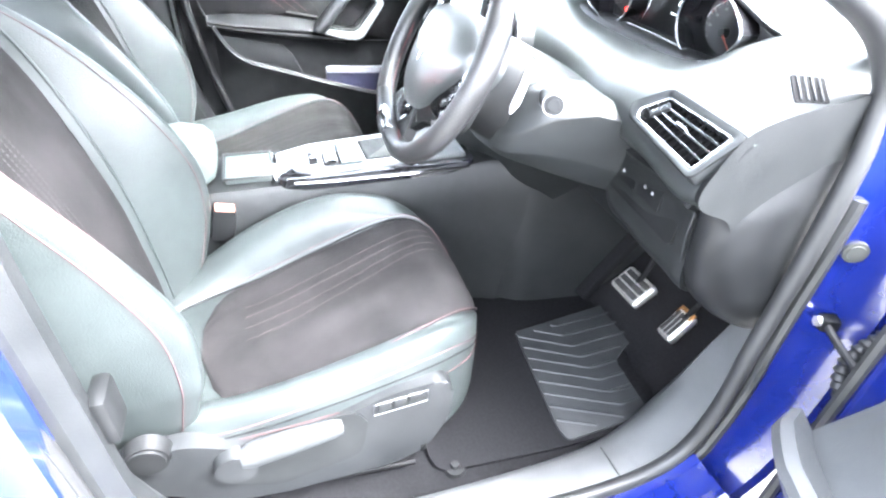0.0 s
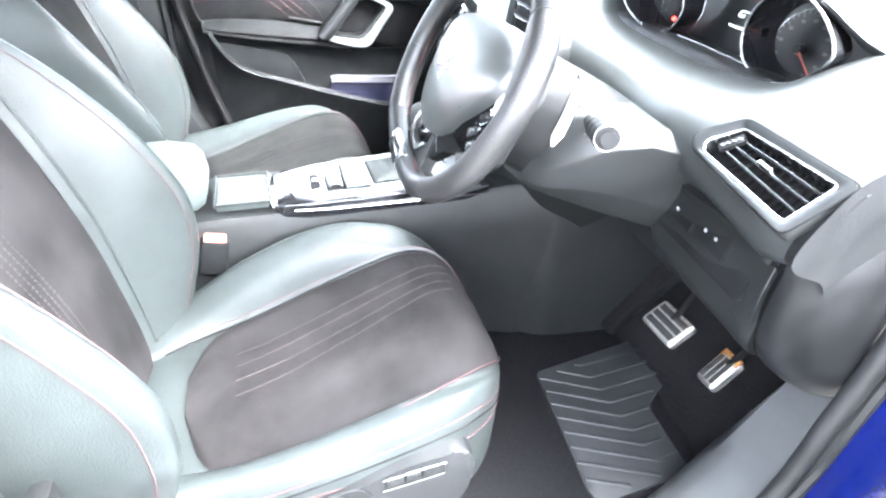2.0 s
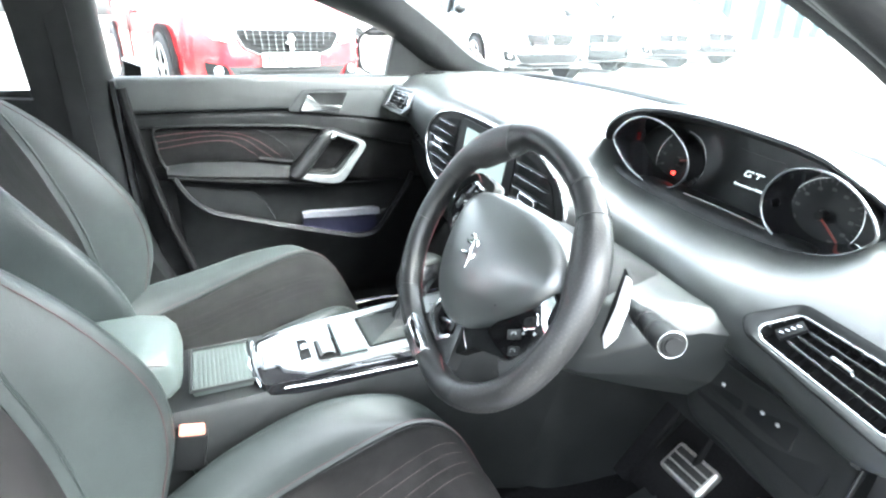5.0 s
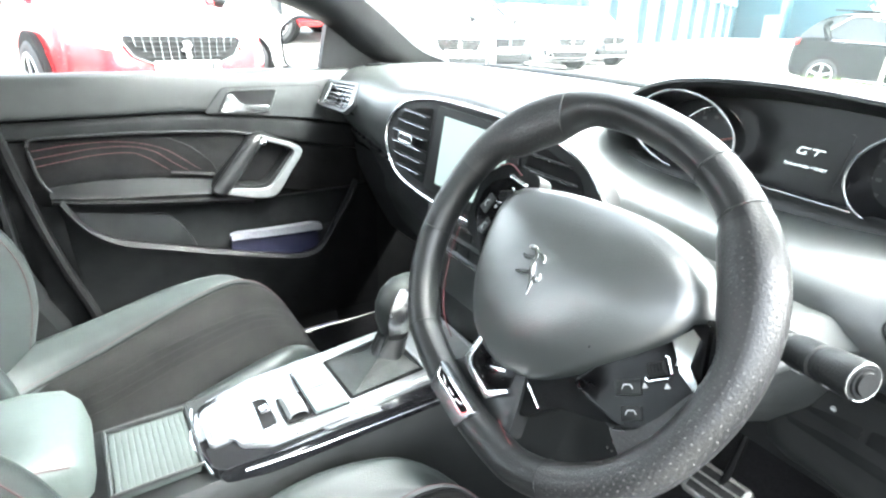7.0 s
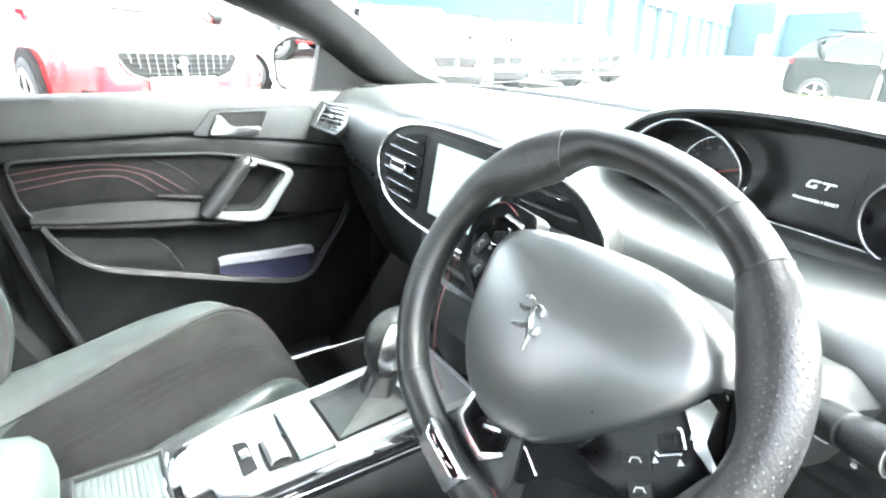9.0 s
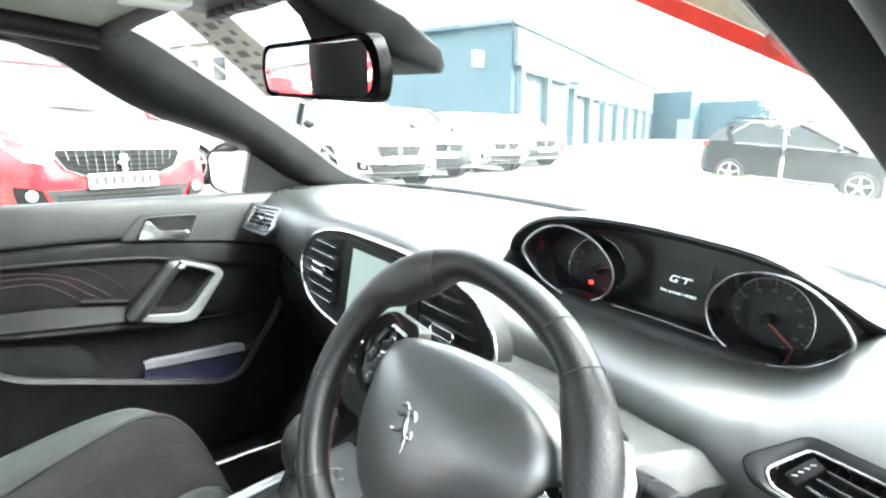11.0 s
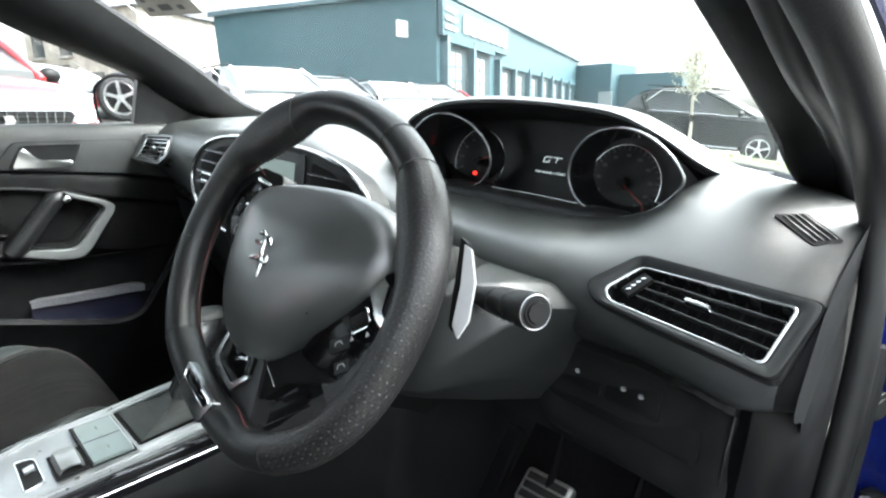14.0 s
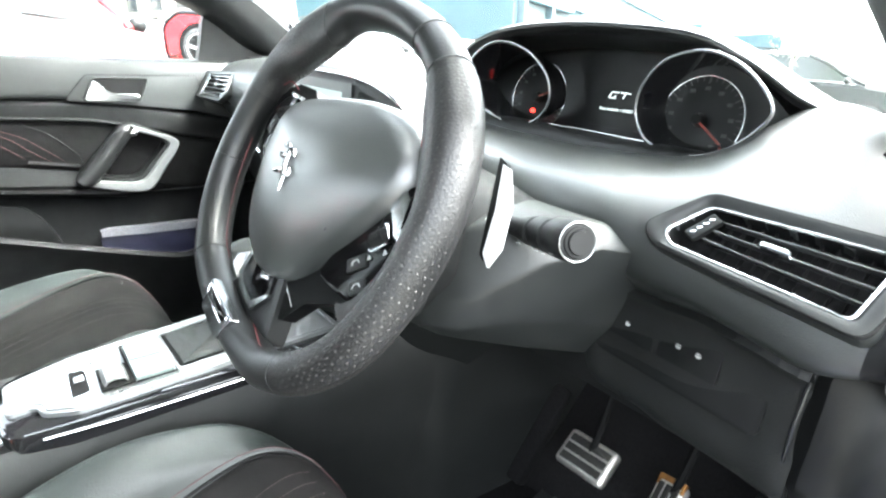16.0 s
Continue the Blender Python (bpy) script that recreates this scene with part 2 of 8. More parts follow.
def cubic(xs, ys, q):
    """Smooth interpolation of ys (numbers or rows) over xs."""
    xs, ys = np.asarray(xs, float), np.asarray(ys, float)
    d = np.zeros_like(ys)
    d[1:-1] = ((ys[2:] - ys[:-2]).T / (xs[2:] - xs[:-2])).T
    d[0], d[-1] = (ys[1] - ys[0]) / (xs[1] - xs[0]), (ys[-1] - ys[-2]) / (xs[-1] - xs[-2])
    out = []
    for x in np.atleast_1d(q):
        i = int(np.clip(np.searchsorted(xs, x) - 1, 0, len(xs) - 2))
        h = xs[i + 1] - xs[i]
        t = (x - xs[i]) / h
        out.append((2 * t**3 - 3 * t**2 + 1) * ys[i] + (t**3 - 2 * t**2 + t) * h * d[i] + (-2 * t**3 + 3 * t**2) * ys[i + 1] + (t**3 - t**2) * h * d[i + 1])
    return np.array(out)


def spline(points, n, closed=False):
    """n points on a smooth line through the points."""
    p = [Vector(a) for a in points]
    if closed:
        p = [p[-1]] + p + [p[0], p[1]]
        acc = [0.0]
        for a, b in zip(p, p[1:]):
            acc.append(acc[-1] + (b - a).length)
        q = np.linspace(acc[1], acc[-2], n + 1)[:-1]
    else:
        acc = [0.0]
        for a, b in zip(p, p[1:]):
            acc.append(acc[-1] + (b - a).length)
        q = np.linspace(0, acc[-1], n)
    return [Vector(a) for a in cubic(acc, [list(a) for a in p], q)]


def tube(points, r, segs=10, closed=False, flat=1.0, up=(0, 0, 1), caps=True, radii=None):
    """A round or flattened bar along points."""
    p = [Vector(a) for a in points]
    n = len(p)
    rows = []
    for i in range(n):
        a, b = (p[i - 1], p[(i + 1) % n]) if closed else (p[max(i - 1, 0)], p[min(i + 1, n - 1)])
        t = (b - a).normalized()
        s = t.cross(Vector(up))
        if s.length < 1e-4:
            s = t.cross(Vector((0, 1, 0.1)))
        s.normalize()
        u = s.cross(t)
        k = radii[i] if radii else r
        rows.append([p[i] + s * (math.cos(2 * math.pi * j / segs) * k) + u * (math.sin(2 * math.pi * j / segs) * k * flat) for j in range(segs)])
    if closed:
        return sheet(rows, closed_u=True, closed_v=True)
    return loft(rows, caps)


def box(c, s, bevel=0.0, m=None, segs=2):
    bm = bmesh.new()
    bmesh.ops.create_cube(bm, size=1.0)
    bmesh.ops.scale(bm, vec=Vector(s), verts=bm.verts)
    if bevel:
        bmesh.ops.bevel(bm, geom=bm.edges[:], offset=bevel, segments=segs, profile=0.6, affect="EDGES", clamp_overlap=True)
    if m is not None:
        moved(bm, m)
    bmesh.ops.translate(bm, verts=bm.verts, vec=Vector(c))
    return bm


def rod(a, b, r0, r1=None, segs=16, bevel=0.0):
    a, b = Vector(a), Vector(b)
    bm = bmesh.new()
    bmesh.ops.create_cone(bm, cap_ends=True, segments=segs, radius1=r0, radius2=r0 if r1 is None else r1, depth=(b - a).length)
    if bevel:
        es = [e for e in bm.edges if all(len(f.verts) != 4 for f in e.link_faces) or any(len(f.verts) > 4 for f in e.link_faces)]
        bmesh.ops.bevel(bm, geom=es, offset=bevel, segments=2, affect="EDGES")
    q = (b - a).to_track_quat("Z", "Y").to_matrix().to_4x4()
    moved(bm, Matrix.Translation((a + b) / 2) @ q)
    return bm


def ball(c, r, scale=(1, 1, 1), seg=16):
    bm = bmesh.new()
    bmesh.ops.create_uvsphere(bm, u_segments=seg, v_segments=seg // 2 + 2, radius=r)
    bmesh.ops.scale(bm, vec=Vector(scale), verts=bm.verts)
    bmesh.ops.translate(bm, verts=bm.verts, vec=Vector(c))
    return bm


def rounded(points, r, k=4):
    """A polygon of 2D points with rounded corners."""
    out = []
    n = len(points)
    for i in range(n):
        p0, p, p1 = (Vector(points[j % n]) for j in (i - 1, i, i + 1))
        a, b = (p0 - p), (p1 - p)
        d = min(r, a.length * 0.45, b.length * 0.45)
        a, b = p + a.normalized() * d, p + b.normalized() * d
        for j in range(k + 1):
            t = j / k
            out.append((a * (1 - t) ** 2 + p * 2 * t * (1 - t) + b * t * t))
    return out


def plate(points, depth, m, bevel=0.0, r=0.0, k=4):
    """A 2D outline made into a slab: x, y in the outline's plane, depth along z from 0 down; m places it."""
    pts = rounded(points, r, k) if r else [Vector(p) for p in points]
    bm = bmesh.new()
    top = [bm.verts.new((p[0], p[1], 0)) for p in pts]
    bot = [bm.verts.new((p[0], p[1], -depth)) for p in pts]
    f = bm.faces.new(top)
    bm.faces.new(bot[::-1])
    n = len(pts)
    for i in range(n):
        bm.faces.new((top[i], bot[i], bot[(i + 1) % n], top[(i + 1) % n]))
    if bevel:
        bmesh.ops.bevel(bm, geom=list(f.edges), offset=bevel, segments=2, profile=0.6, affect="EDGES", clamp_overlap=True)
    return moved(bm, m)


def basis(o, x, y, z):
    """A matrix from an origin and three axes."""
    return Matrix(((x[0], y[0], z[0], o[0]), (x[1], y[1], z[1], o[1]), (x[2], y[2], z[2], o[2]), (0, 0, 0, 1)))


def plane_at(o, xdir, ydir):
    """The pose of a plane by its origin, its x direction and roughly its y direction."""
    x = Vector(xdir).normalized()
    z = x.cross(Vector(ydir)).normalized()
    return basis(o, x, z.cross(x), z)


def frame_ring(outer, inner, depth, m):
    """A flat ring between two outlines of the same count."""
    a = [m @ Vector((p[0], p[1], 0)) for p in outer]
    b = [m @ Vector((p[0], p[1], 0)) for p in inner]
    c = [m @ Vector((p[0], p[1], -depth)) for p in inner]
    d = [m @ Vector((p[0], p[1], -depth)) for p in outer]
    return sheet([a, b, c, d], closed_u=True, closed_v=True)


def shrink(points, k):
    """The outline moved inwards by k."""
    pts = [Vector(p[:2]) for p in points]
    area = sum(a.x * b.y - b.x * a.y for a, b in zip(pts, pts[1:] + pts[:1]))
    sgn = 1 if area > 0 else -1
    out = []
    n = len(pts)
    for i in range(n):
        e = (pts[(i + 1) % n] - pts[i - 1])
        if e.length < 1e-9:
            e = Vector((1, 0))
        nrm = Vector((-e.y, e.x)).normalized() * sgn
        out.append(pts[i] + nrm * k)
    return out


def words(text, size, m, parent, name, material, align="CENTER", extrude=0.0004):
    cu = bpy.data.curves.new(name, "FONT")
    cu.body, cu.size, cu.align_x, cu.align_y, cu.extrude = text, size, align, "CENTER", extrude
    tmp = bpy.data.objects.new(name, cu)
    scene.collection.objects.link(tmp)
    dg = bpy.context.evaluated_depsgraph_get()
    me = bpy.data.meshes.new_from_object(tmp.evaluated_get(dg))
    bpy.data.objects.remove(tmp)
    bm = bmesh.new()
    bm.from_mesh(me)
    moved(bm, m)
    return part(name, bm, material, parent, smooth=False)


# ---- the car's shell ----
X0 = 0.373  # middle of the driver's place

# floor pan, toe board and far wall in one bent carpet
shell = thing("floor", (0, 0, 0.30), "black carpeted car floor with a sloping toe board", "floor", kind="structure")
prof = [(-1.3, 0.36), (-0.62, 0.325), (-0.2, 0.325), (0.2, 0.325), (0.50, 0.330), (0.60, 0.37), (0.70, 0.47), (0.80, 0.62), (0.84, 0.80)]
rows = []
for x in np.linspace(-0.745, 0.70, 24):
    rows.append([(x, y, z + 0.006 * noise.noise((x * 9, y * 9, 0))) for y, z in cubic(range(len(prof)), prof, np.linspace(0, len(prof) - 1, 50))])
part("carpet", sheet(rows, thick=0.01), carpet, shell)
part("rear_bulkhead", box((0, -1.32, 0.635), (1.5, 0.02, 0.62), 0.004), dark_trim, shell)
part("floor_fixing", merge(rod((0.62, 0.023, 0.328), (0.62, 0.023, 0.336), 0.022, 0.020, 24), rod((0.62, 0.023, 0.336), (0.62, 0.023, 0.344), 0.010, 0.008, 16)), dark_trim, shell, "round grey mat fixing stud")

# driver's sill and kick panel
sill = thing("sill", (0.72, 0, 0.33), "grey plastic sill trim and kick panel of the door opening", "sill", kind="structure")
keys = [  # y, then inner foot x, inner top (x, z), outer top (x, z)
    (-0.75, 0.665, 0.690, 0.400, 0.765, 0.405),
    (-0.30, 0.665, 0.690, 0.385, 0.765, 0.392),
    (0.10, 0.665, 0.690, 0.380, 0.765, 0.385),
    (0.30, 0.655, 0.690, 0.385, 0.765, 0.390),
    (0.40, 0.635, 0.680, 0.420, 0.765, 0.430),
    (0.47, 0.620, 0.672, 0.500, 0.765, 0.520),
    (0.55, 0.610, 0.665, 0.620, 0.765, 0.640),
    (0.62, 0.605, 0.660, 0.700, 0.765, 0.720),
]
rows = []
for y in np.linspace(-0.75, 0.62, 50):
    k = cubic([a[0] for a in keys], [a[1:] for a in keys], y)[0]
    rows.append([(k[0], y, 0.31), (k[0] + 0.004, y, 0.31 + (k[2] - 0.31) * 0.55), (k[0] * 0.4 + k[1] * 0.6, y, k[2] - 0.012), (k[1] + 0.006, y, k[2]), ((k[1] + k[3]) / 2, y, (k[2] + k[4]) / 2 + 0.003), (k[3] - 0.008, y, k[4]), (k[3], y, k[4] - 0.01), (k[3], y, 0.25), (k[0], y, 0.25)])
part("sill_trim", loft(rows), sill_plastic, sill)
part("joint_strip", tube([(0.69, 0.30, 0.389), (0.73, 0.30, 0.393), (0.764, 0.30, 0.394)], 0.0012, 6), black_void, sill)

# rubber door seal round the driver's opening
seal_line = [(0.772, -0.49, 1.30), (0.775, -0.50, 1.05), (0.778, -0.49, 0.80), (0.778, -0.47, 0.55), (0.776, -0.40, 0.43), (0.775, -0.2, 0.405), (0.775, 0.1, 0.398), (0.775, 0.31, 0.402), (0.775, 0.40, 0.45), (0.775, 0.435, 0.55), (0.772, 0.445, 0.72), (0.768, 0.457, 0.95), (0.758, 0.466, 1.062), (0.744, 0.462, 1.134), (0.733, 0.418, 1.192), (0.721, 0.315, 1.246), (0.700, 0.205, 1.304), (0.677, 0.105, 1.356), (0.661, 0.035, 1.392), (0.648, -0.035, 1.424), (0.638, -0.15, 1.455), (0.640, -0.40, 1.475), (0.640, -0.8, 1.47)]
door_line = spline(seal_line, 160)
single("door_seal", tube(door_line, 0.014, 12, flat=0.9, radii=[0.014 + 0.006 * min(1.0, max(0.0, (p.z - 1.08) / 0.12)) for p in door_line]), rubber, "black rubber seal round the open driver's doorway", "door seal", kind="structure")
single("door_seal", tube([p + Vector((0.012, 0.022 if p.y > 0.3 else 0.0, -0.016 if p.z < 0.5 else 0)) for p in door_line if p.z < 1.0], 0.010, 8), rubber, "second black rubber lip of the doorway seal", "door seal", kind="structure")
# broad inner roll beside the windscreen pillar
roll_line = [(0.738, 0.610, 0.96), (0.728, 0.600, 1.075), (0.710, 0.562, 1.147), (0.695, 0.462, 1.207), (0.683, 0.340, 1.252), (0.665, 0.215, 1.318), (0.651, 0.105, 1.364), (0.643, 0.035, 1.392), (0.633, -0.04, 1.418), (0.620, -0.14, 1.442), (0.612, -0.35, 1.470)]
single("door_seal", tube(spline(roll_line, 90), 0.015, 12, flat=0.9), rubber, "broad black rubber roll beside the windscreen pillar", "door seal", kind="structure")

# blue body round the opening: sill, front post, rear post, roof rail
def body_strip(name, line, label, w_in=0.004, outs=((0.030, 0.0), (0.045, 0.03), (0.055, 0.07), (0.10, 0.085), (0.135, 0.09)), taper=False):
    """Painted sheet that leaves the seal outwards and then turns away from the opening."""
    p = spline(line, 60)
    rows = []
    for i, a in enumerate(p):
        t = (p[min(i + 1, 59)] - p[max(i - 1, 0)]).normalized()
        away = Vector((1, 0, 0)).cross(t).normalized()
        k = 1 - 0.56 * min(1, max(0, (a.z - 0.92) / 0.30)) ** 1.5 if taper else 1.0
        rows.append([a + Vector((w_in, 0, 0)) - away * 0.006] + [a + Vector((o * k, 0, 0)) + away * (d * k) for o, d in outs])
    return single(name, sheet(rows, thick=-0.004), blue_paint, label, "car body", kind="structure")


body_strip("front_post", [(0.768, 0.39, 0.41), (0.772, 0.43, 0.50), (0.772, 0.447, 0.62), (0.770, 0.458, 0.85), (0.764, 0.460, 1.06), (0.759, 0.455, 1.140), (0.750, 0.395, 1.215), (0.733, 0.300, 1.272), (0.709, 0.200, 1.322), (0.685, 0.100, 1.373), (0.661, 0.0, 1.423), (0.645, -0.08, 1.455), (0.630, -0.35, 1.500)],
           "deep blue painted front door post and windscreen pillar", outs=((0.012, -0.035), (0.030, -0.070), (0.055, -0.090), (0.075, -0.097), (0.084, -0.115)), taper=True)
body_strip("sill_panel", [(0.772, -0.50, 0.50), (0.772, -0.44, 0.44), (0.772, -0.3, 0.40), (0.772, 0, 0.392), (0.772, 0.25, 0.392), (0.772, 0.36, 0.415), (0.772, 0.42, 0.46)],
           "deep blue painted sill of the doorway", outs=((0.030, -0.006), (0.055, -0.03), (0.075, -0.06), (0.11, -0.07), (0.125, -0.20)))
rear_rows = []
for z in np.linspace(0.30, 1.45, 24):
    deep = -1.2 if z < 1.02 else -0.70
    k = -0.02 * max(0, z - 0.9) / 0.5
    rear_rows.append([(x + k - 0.1 * max(0, z - 1.0) ** 1.2, y, z) for x, y in ((0.772, -0.485), (0.80, -0.49), (0.81, -0.53), (0.845, -0.56), (0.87, -0.575), (0.885, -0.65), (0.885, deep))])
single("rear_post", sheet(rear_rows, thick=-0.005), blue_paint, "deep blue painted centre post and rear flank", "car body", kind="structure")

# grey inner lining of the driver's centre post, with belt guide
bp = thing("centre_post", (0.72, -0.52, 0.36), "dark grey plastic lining of the centre post", "post trim", kind="structure")
rows = []
for z in np.linspace(0.36, 1.42, 30):
    k = 0.13 * max(0, z - 1.0) ** 1.2
    foot = 0.050 * min(1.0, max(0.0, (0.70 - z) / 0.16)) ** 1.3
    rows.append([(a - k, b - 0.02 * (z - 0.9) + (foot if b > -0.5 else 0.0), z) for a, b in ((0.772, -0.47), (0.755, -0.455), (0.725, -0.46), (0.70, -0.48), (0.685, -0.53), (0.68, -0.62), (0.77, -0.63))])
part("lining", loft(rows), seat_trim, bp)
part("belt_guide", box((0.715, -0.452, 0.80), (0.05, 0.022, 0.07), 0.009), dark_trim, bp, "rounded plastic belt guide")
mirror_rows = [[(-x, y, z) for x, y, z in r] for r in rows]
bp2 = thing("centre_post", (-0.72, -0.52, 0.36), "black plastic lining of the far centre post", "post trim", kind="structure")
part("lining", loft(mirror_rows), dark_trim, bp2)
part("seat_belt", sheet([[(-0.66 + a * 0.0, -0.56 + a * 0.045, z) for a in (0, 1)] for z in np.linspace(0.5, 1.3, 10)], thick=0.002), dark_trim, bp2, "hanging black seat belt")

# windscreen pillars inside
def pillar(name, inner, outer, label, mat=pillar_trim):
    a, b = spline(inner, 30), spline(outer, 30)
    mid = [(p + q) / 2 for p, q in zip(a, b)]
    rows = []
    for p, q, m in zip(a, b, mid):
        out = Vector((m.x * 0.03 / 0.7, 0.02, 0.012))
        rows.append([p, p * 0.75 + q * 0.25 - out * 0.55, m - out * 0.75, p * 0.25 + q * 0.75 - out * 0.55, q, q + out * 0.6, p + out * 0.6])
    return single(name, loft(rows), mat, label, "pillar", kind="structure")


pillar("pillar_driver", [(0.700, 0.70, 1.09), (0.660, 0.560, 1.138), (0.636, 0.470, 1.212), (0.617, 0.360, 1.278), (0.592, 0.200, 1.360), (0.576, 0.070, 1.408), (0.545, -0.05, 1.470)],
       [(0.735, 0.640, 1.070), (0.712, 0.575, 1.140), (0.696, 0.468, 1.206), (0.683, 0.345, 1.252), (0.662, 0.200, 1.325), (0.648, 0.085, 1.375), (0.632, -0.06, 1.43)], "black plastic lining of the windscreen pillar", pillar_trim)
pillar("pillar_passenger", [(-0.735, 0.66, 1.12), (-0.700, 0.537, 1.159), (-0.680, 0.40, 1.25), (-0.660, 0.262, 1.333), (-0.640, 0.13, 1.41), (-0.615, 0.01, 1.475), (-0.58, -0.1, 1.50)],
       [(-0.775, 0.50, 1.10), (-0.757, 0.39, 1.14), (-0.745, 0.272, 1.22), (-0.728, 0.15, 1.27), (-0.710, 0.021, 1.32), (-0.680, -0.172, 1.43), (-0.66, -0.4, 1.46)], "black plastic lining of the far windscreen pillar", dark_trim)
single("mirror_corner", loft([[(-0.748, 0.26, 1.10), (-0.752, 0.48, 1.10), (-0.748, 0.40, 1.16), (-0.742, 0.285, 1.235)], [(-0.775, 0.26, 1.10), (-0.775, 0.48, 1.10), (-0.772, 0.40, 1.16), (-0.765, 0.285, 1.235)]]), dark_trim, "black triangular corner panel by the far door mirror", "door trim", kind="structure")

# roof with headliner, front header and console of lamps
roof = thing("ceiling", (0, -0.5, 1.47), "pale headliner under a blue roof", "headliner", kind="structure")
rows = []
for y in np.linspace(-1.3, 0.045, 20):
    s = (y + 1.3) / 1.345
    zc = 1.570 - 0.046 * s**3
    rows.append([(x * (0.60 - 0.015 * s), y - 0.10 * abs(x) ** 2.4 * s, zc - 0.055 * abs(x) ** 2.5) for x in np.linspace(-1, 1, 21)])
part("headliner", sheet(rows), headliner, roof)
part("roof_skin", sheet([[(p[0] * 1.12, p[1] + 0.01, p[2] + 0.03) for p in r] for r in rows]), blue_paint, roof, "deep blue roof skin")
part("front_header", tube([(p[0], p[1] + 0.012, p[2] + 0.004) for p in rows[-1]], 0.022, 10, flat=0.8), dark_trim, roof, "black header over the windscreen")
part("side_rail", tube([(r0[0][0] - 0.008, r0[0][1], r0[0][2] - 0.01) for r0 in rows], 0.026, 10), dark_trim, roof)
part("side_rail", tube([(r0[-1][0] + 0.008, r0[-1][1], r0[-1][2] - 0.01) for r0 in rows if r0[-1][1] < -0.32], 0.026, 10), dark_trim, roof)
lampbox = thing("overhead_console", (-0.02, -0.10, 1.44), "black overhead lamp console behind the windscreen header", "overhead console")
part("housing", loft([[(x, y, z) for x, z in rounded([(-0.15 * w, 1.555), (-0.130 * w, 1.462 + d), (0.130 * w, 1.462 + d), (0.15 * w, 1.555)], 0.020)] for y, w, d in ((-0.28, 0.75, 0.04), (-0.24, 0.95, 0.008), (-0.10, 1.0, 0.0), (0.02, 1.0, -0.004), (0.062, 0.95, 0.006), (0.080, 0.80, 0.04))]), dark_trim, lampbox)
part("lamp_lens", box((-0.06, -0.07, 1.459), (0.07, 0.07, 0.012), 0.005), M("frosted_lens", (0.6, 0.62, 0.6), 0.25), lampbox, "frosted clear lamp lens")
part("lamp_lens", box((0.06, -0.07, 1.459), (0.07, 0.07, 0.012), 0.005), MATS["frosted_lens"], lampbox, "frosted clear lamp lens")
for i in range(6):
    part("button", box((-0.09 + 0.036 * i, 0.010, 1.456), (0.03, 0.018, 0.010), 0.003), dash_hard, lampbox)
visor = thing("sun_visor", (-0.36, -0.05, 1.44), "pale folded sun visor under the headliner", "sun visor")
part("pad", box((-0.36, -0.13, 1.500), (0.36, 0.17, 0.018), 0.008, m=pose(0, 0, 0, 4, 4, 0)), headliner, visor)
part("warning_label", box((-0.36, -0.13, 1.4895), (0.11, 0.045, 0.001), m=pose(0, 0, 0, 4, 4, 0)), paper, visor, "pale paper warning label")

# glass
ws_base = [(-0.755, 0.66, 1.10), (-0.60, 0.745, 1.11), (-0.3, 0.815, 1.115), (0, 0.84, 1.115), (0.3, 0.815, 1.115), (0.60, 0.735, 1.11), (0.755, 0.64, 1.09)]
ws_top = [(-0.60, 0.02, 1.510), (-0.45, 0.055, 1.535), (-0.2, 0.08, 1.548), (0, 0.085, 1.550), (0.2, 0.08, 1.548), (0.42, 0.055, 1.525), (0.54, 0.02, 1.495)]
a, b = spline(ws_base, 24), spline(ws_top, 24)
rows = [[p.lerp(q, t) + Vector((0, 0.03, 0.045)) * (4 * t * (1 - t) * 0.35) for p, q in zip(a, b)] for t in np.linspace(0, 1, 10)]
screen = single("window_1", sheet(rows, thick=0.004), clear_glass, "clear curved windscreen", "windscreen", kind="structure")
screen.visible_shadow = False
single("window_gasket", tube([p + Vector((0, 0.004, 0.012)) for p in a], 0.008, 8), rubber, "black gasket along the windscreen's foot", "gasket", kind="structure")
side = single("window_2", sheet([[(-0.772 + 0.10 * t**1.3, y0 + (y1 - y0) * s, 1.105 + t * 0.33) for s in np.linspace(0, 1, 8)] for t, y0, y1 in ((0, -0.44, 0.36), (0.35, -0.44, 0.20), (0.7, -0.44, 0.0), (1.0, -0.44, -0.16))], thick=0.004), clear_glass, "clear side window of the far front door", "side window", kind="structure")
side.visible_shadow = False
band = [[(-0.772 + 0.06 * t, y, 1.0 + t * 0.42) for y in np.linspace(-1.25, -0.62, 6)] for t in np.linspace(0.2, 1, 5)]
rear_glass = single("window_3", sheet(band, thick=0.004), clear_glass, "clear window of the far rear door", "side window", kind="structure")
rear_glass.visible_shadow = False
rear_screen = single("window_4", sheet([[(x, -1.33 + 0.05 * t, 0.95 + 0.52 * t) for x in np.linspace(-0.62, 0.62, 8)] for t in np.linspace(0, 1, 5)], thick=0.004), clear_glass, "clear rear window", "rear window", kind="structure")
rear_screen.visible_shadow = False
near_rear = single("window_5", sheet([[(0.80 - 0.12 * t, y, 1.02 + t * 0.40) for y in np.linspace(-1.25, -0.72, 6)] for t in np.linspace(0, 1, 5)], thick=0.004), clear_glass, "clear window of the near rear door", "side window", kind="structure")
near_rear.visible_shadow = False
single("far_roof_rail", loft([[(x, y, z) for x, z in ((-0.585, 1.51), (-0.65, 1.44), (-0.70, 1.44), (-0.70, 1.52), (-0.61, 1.55))] for y in np.linspace(-1.3, -0.15, 8)]), dark_trim, "black lining of the far roof rail", "roof rail", kind="structure")
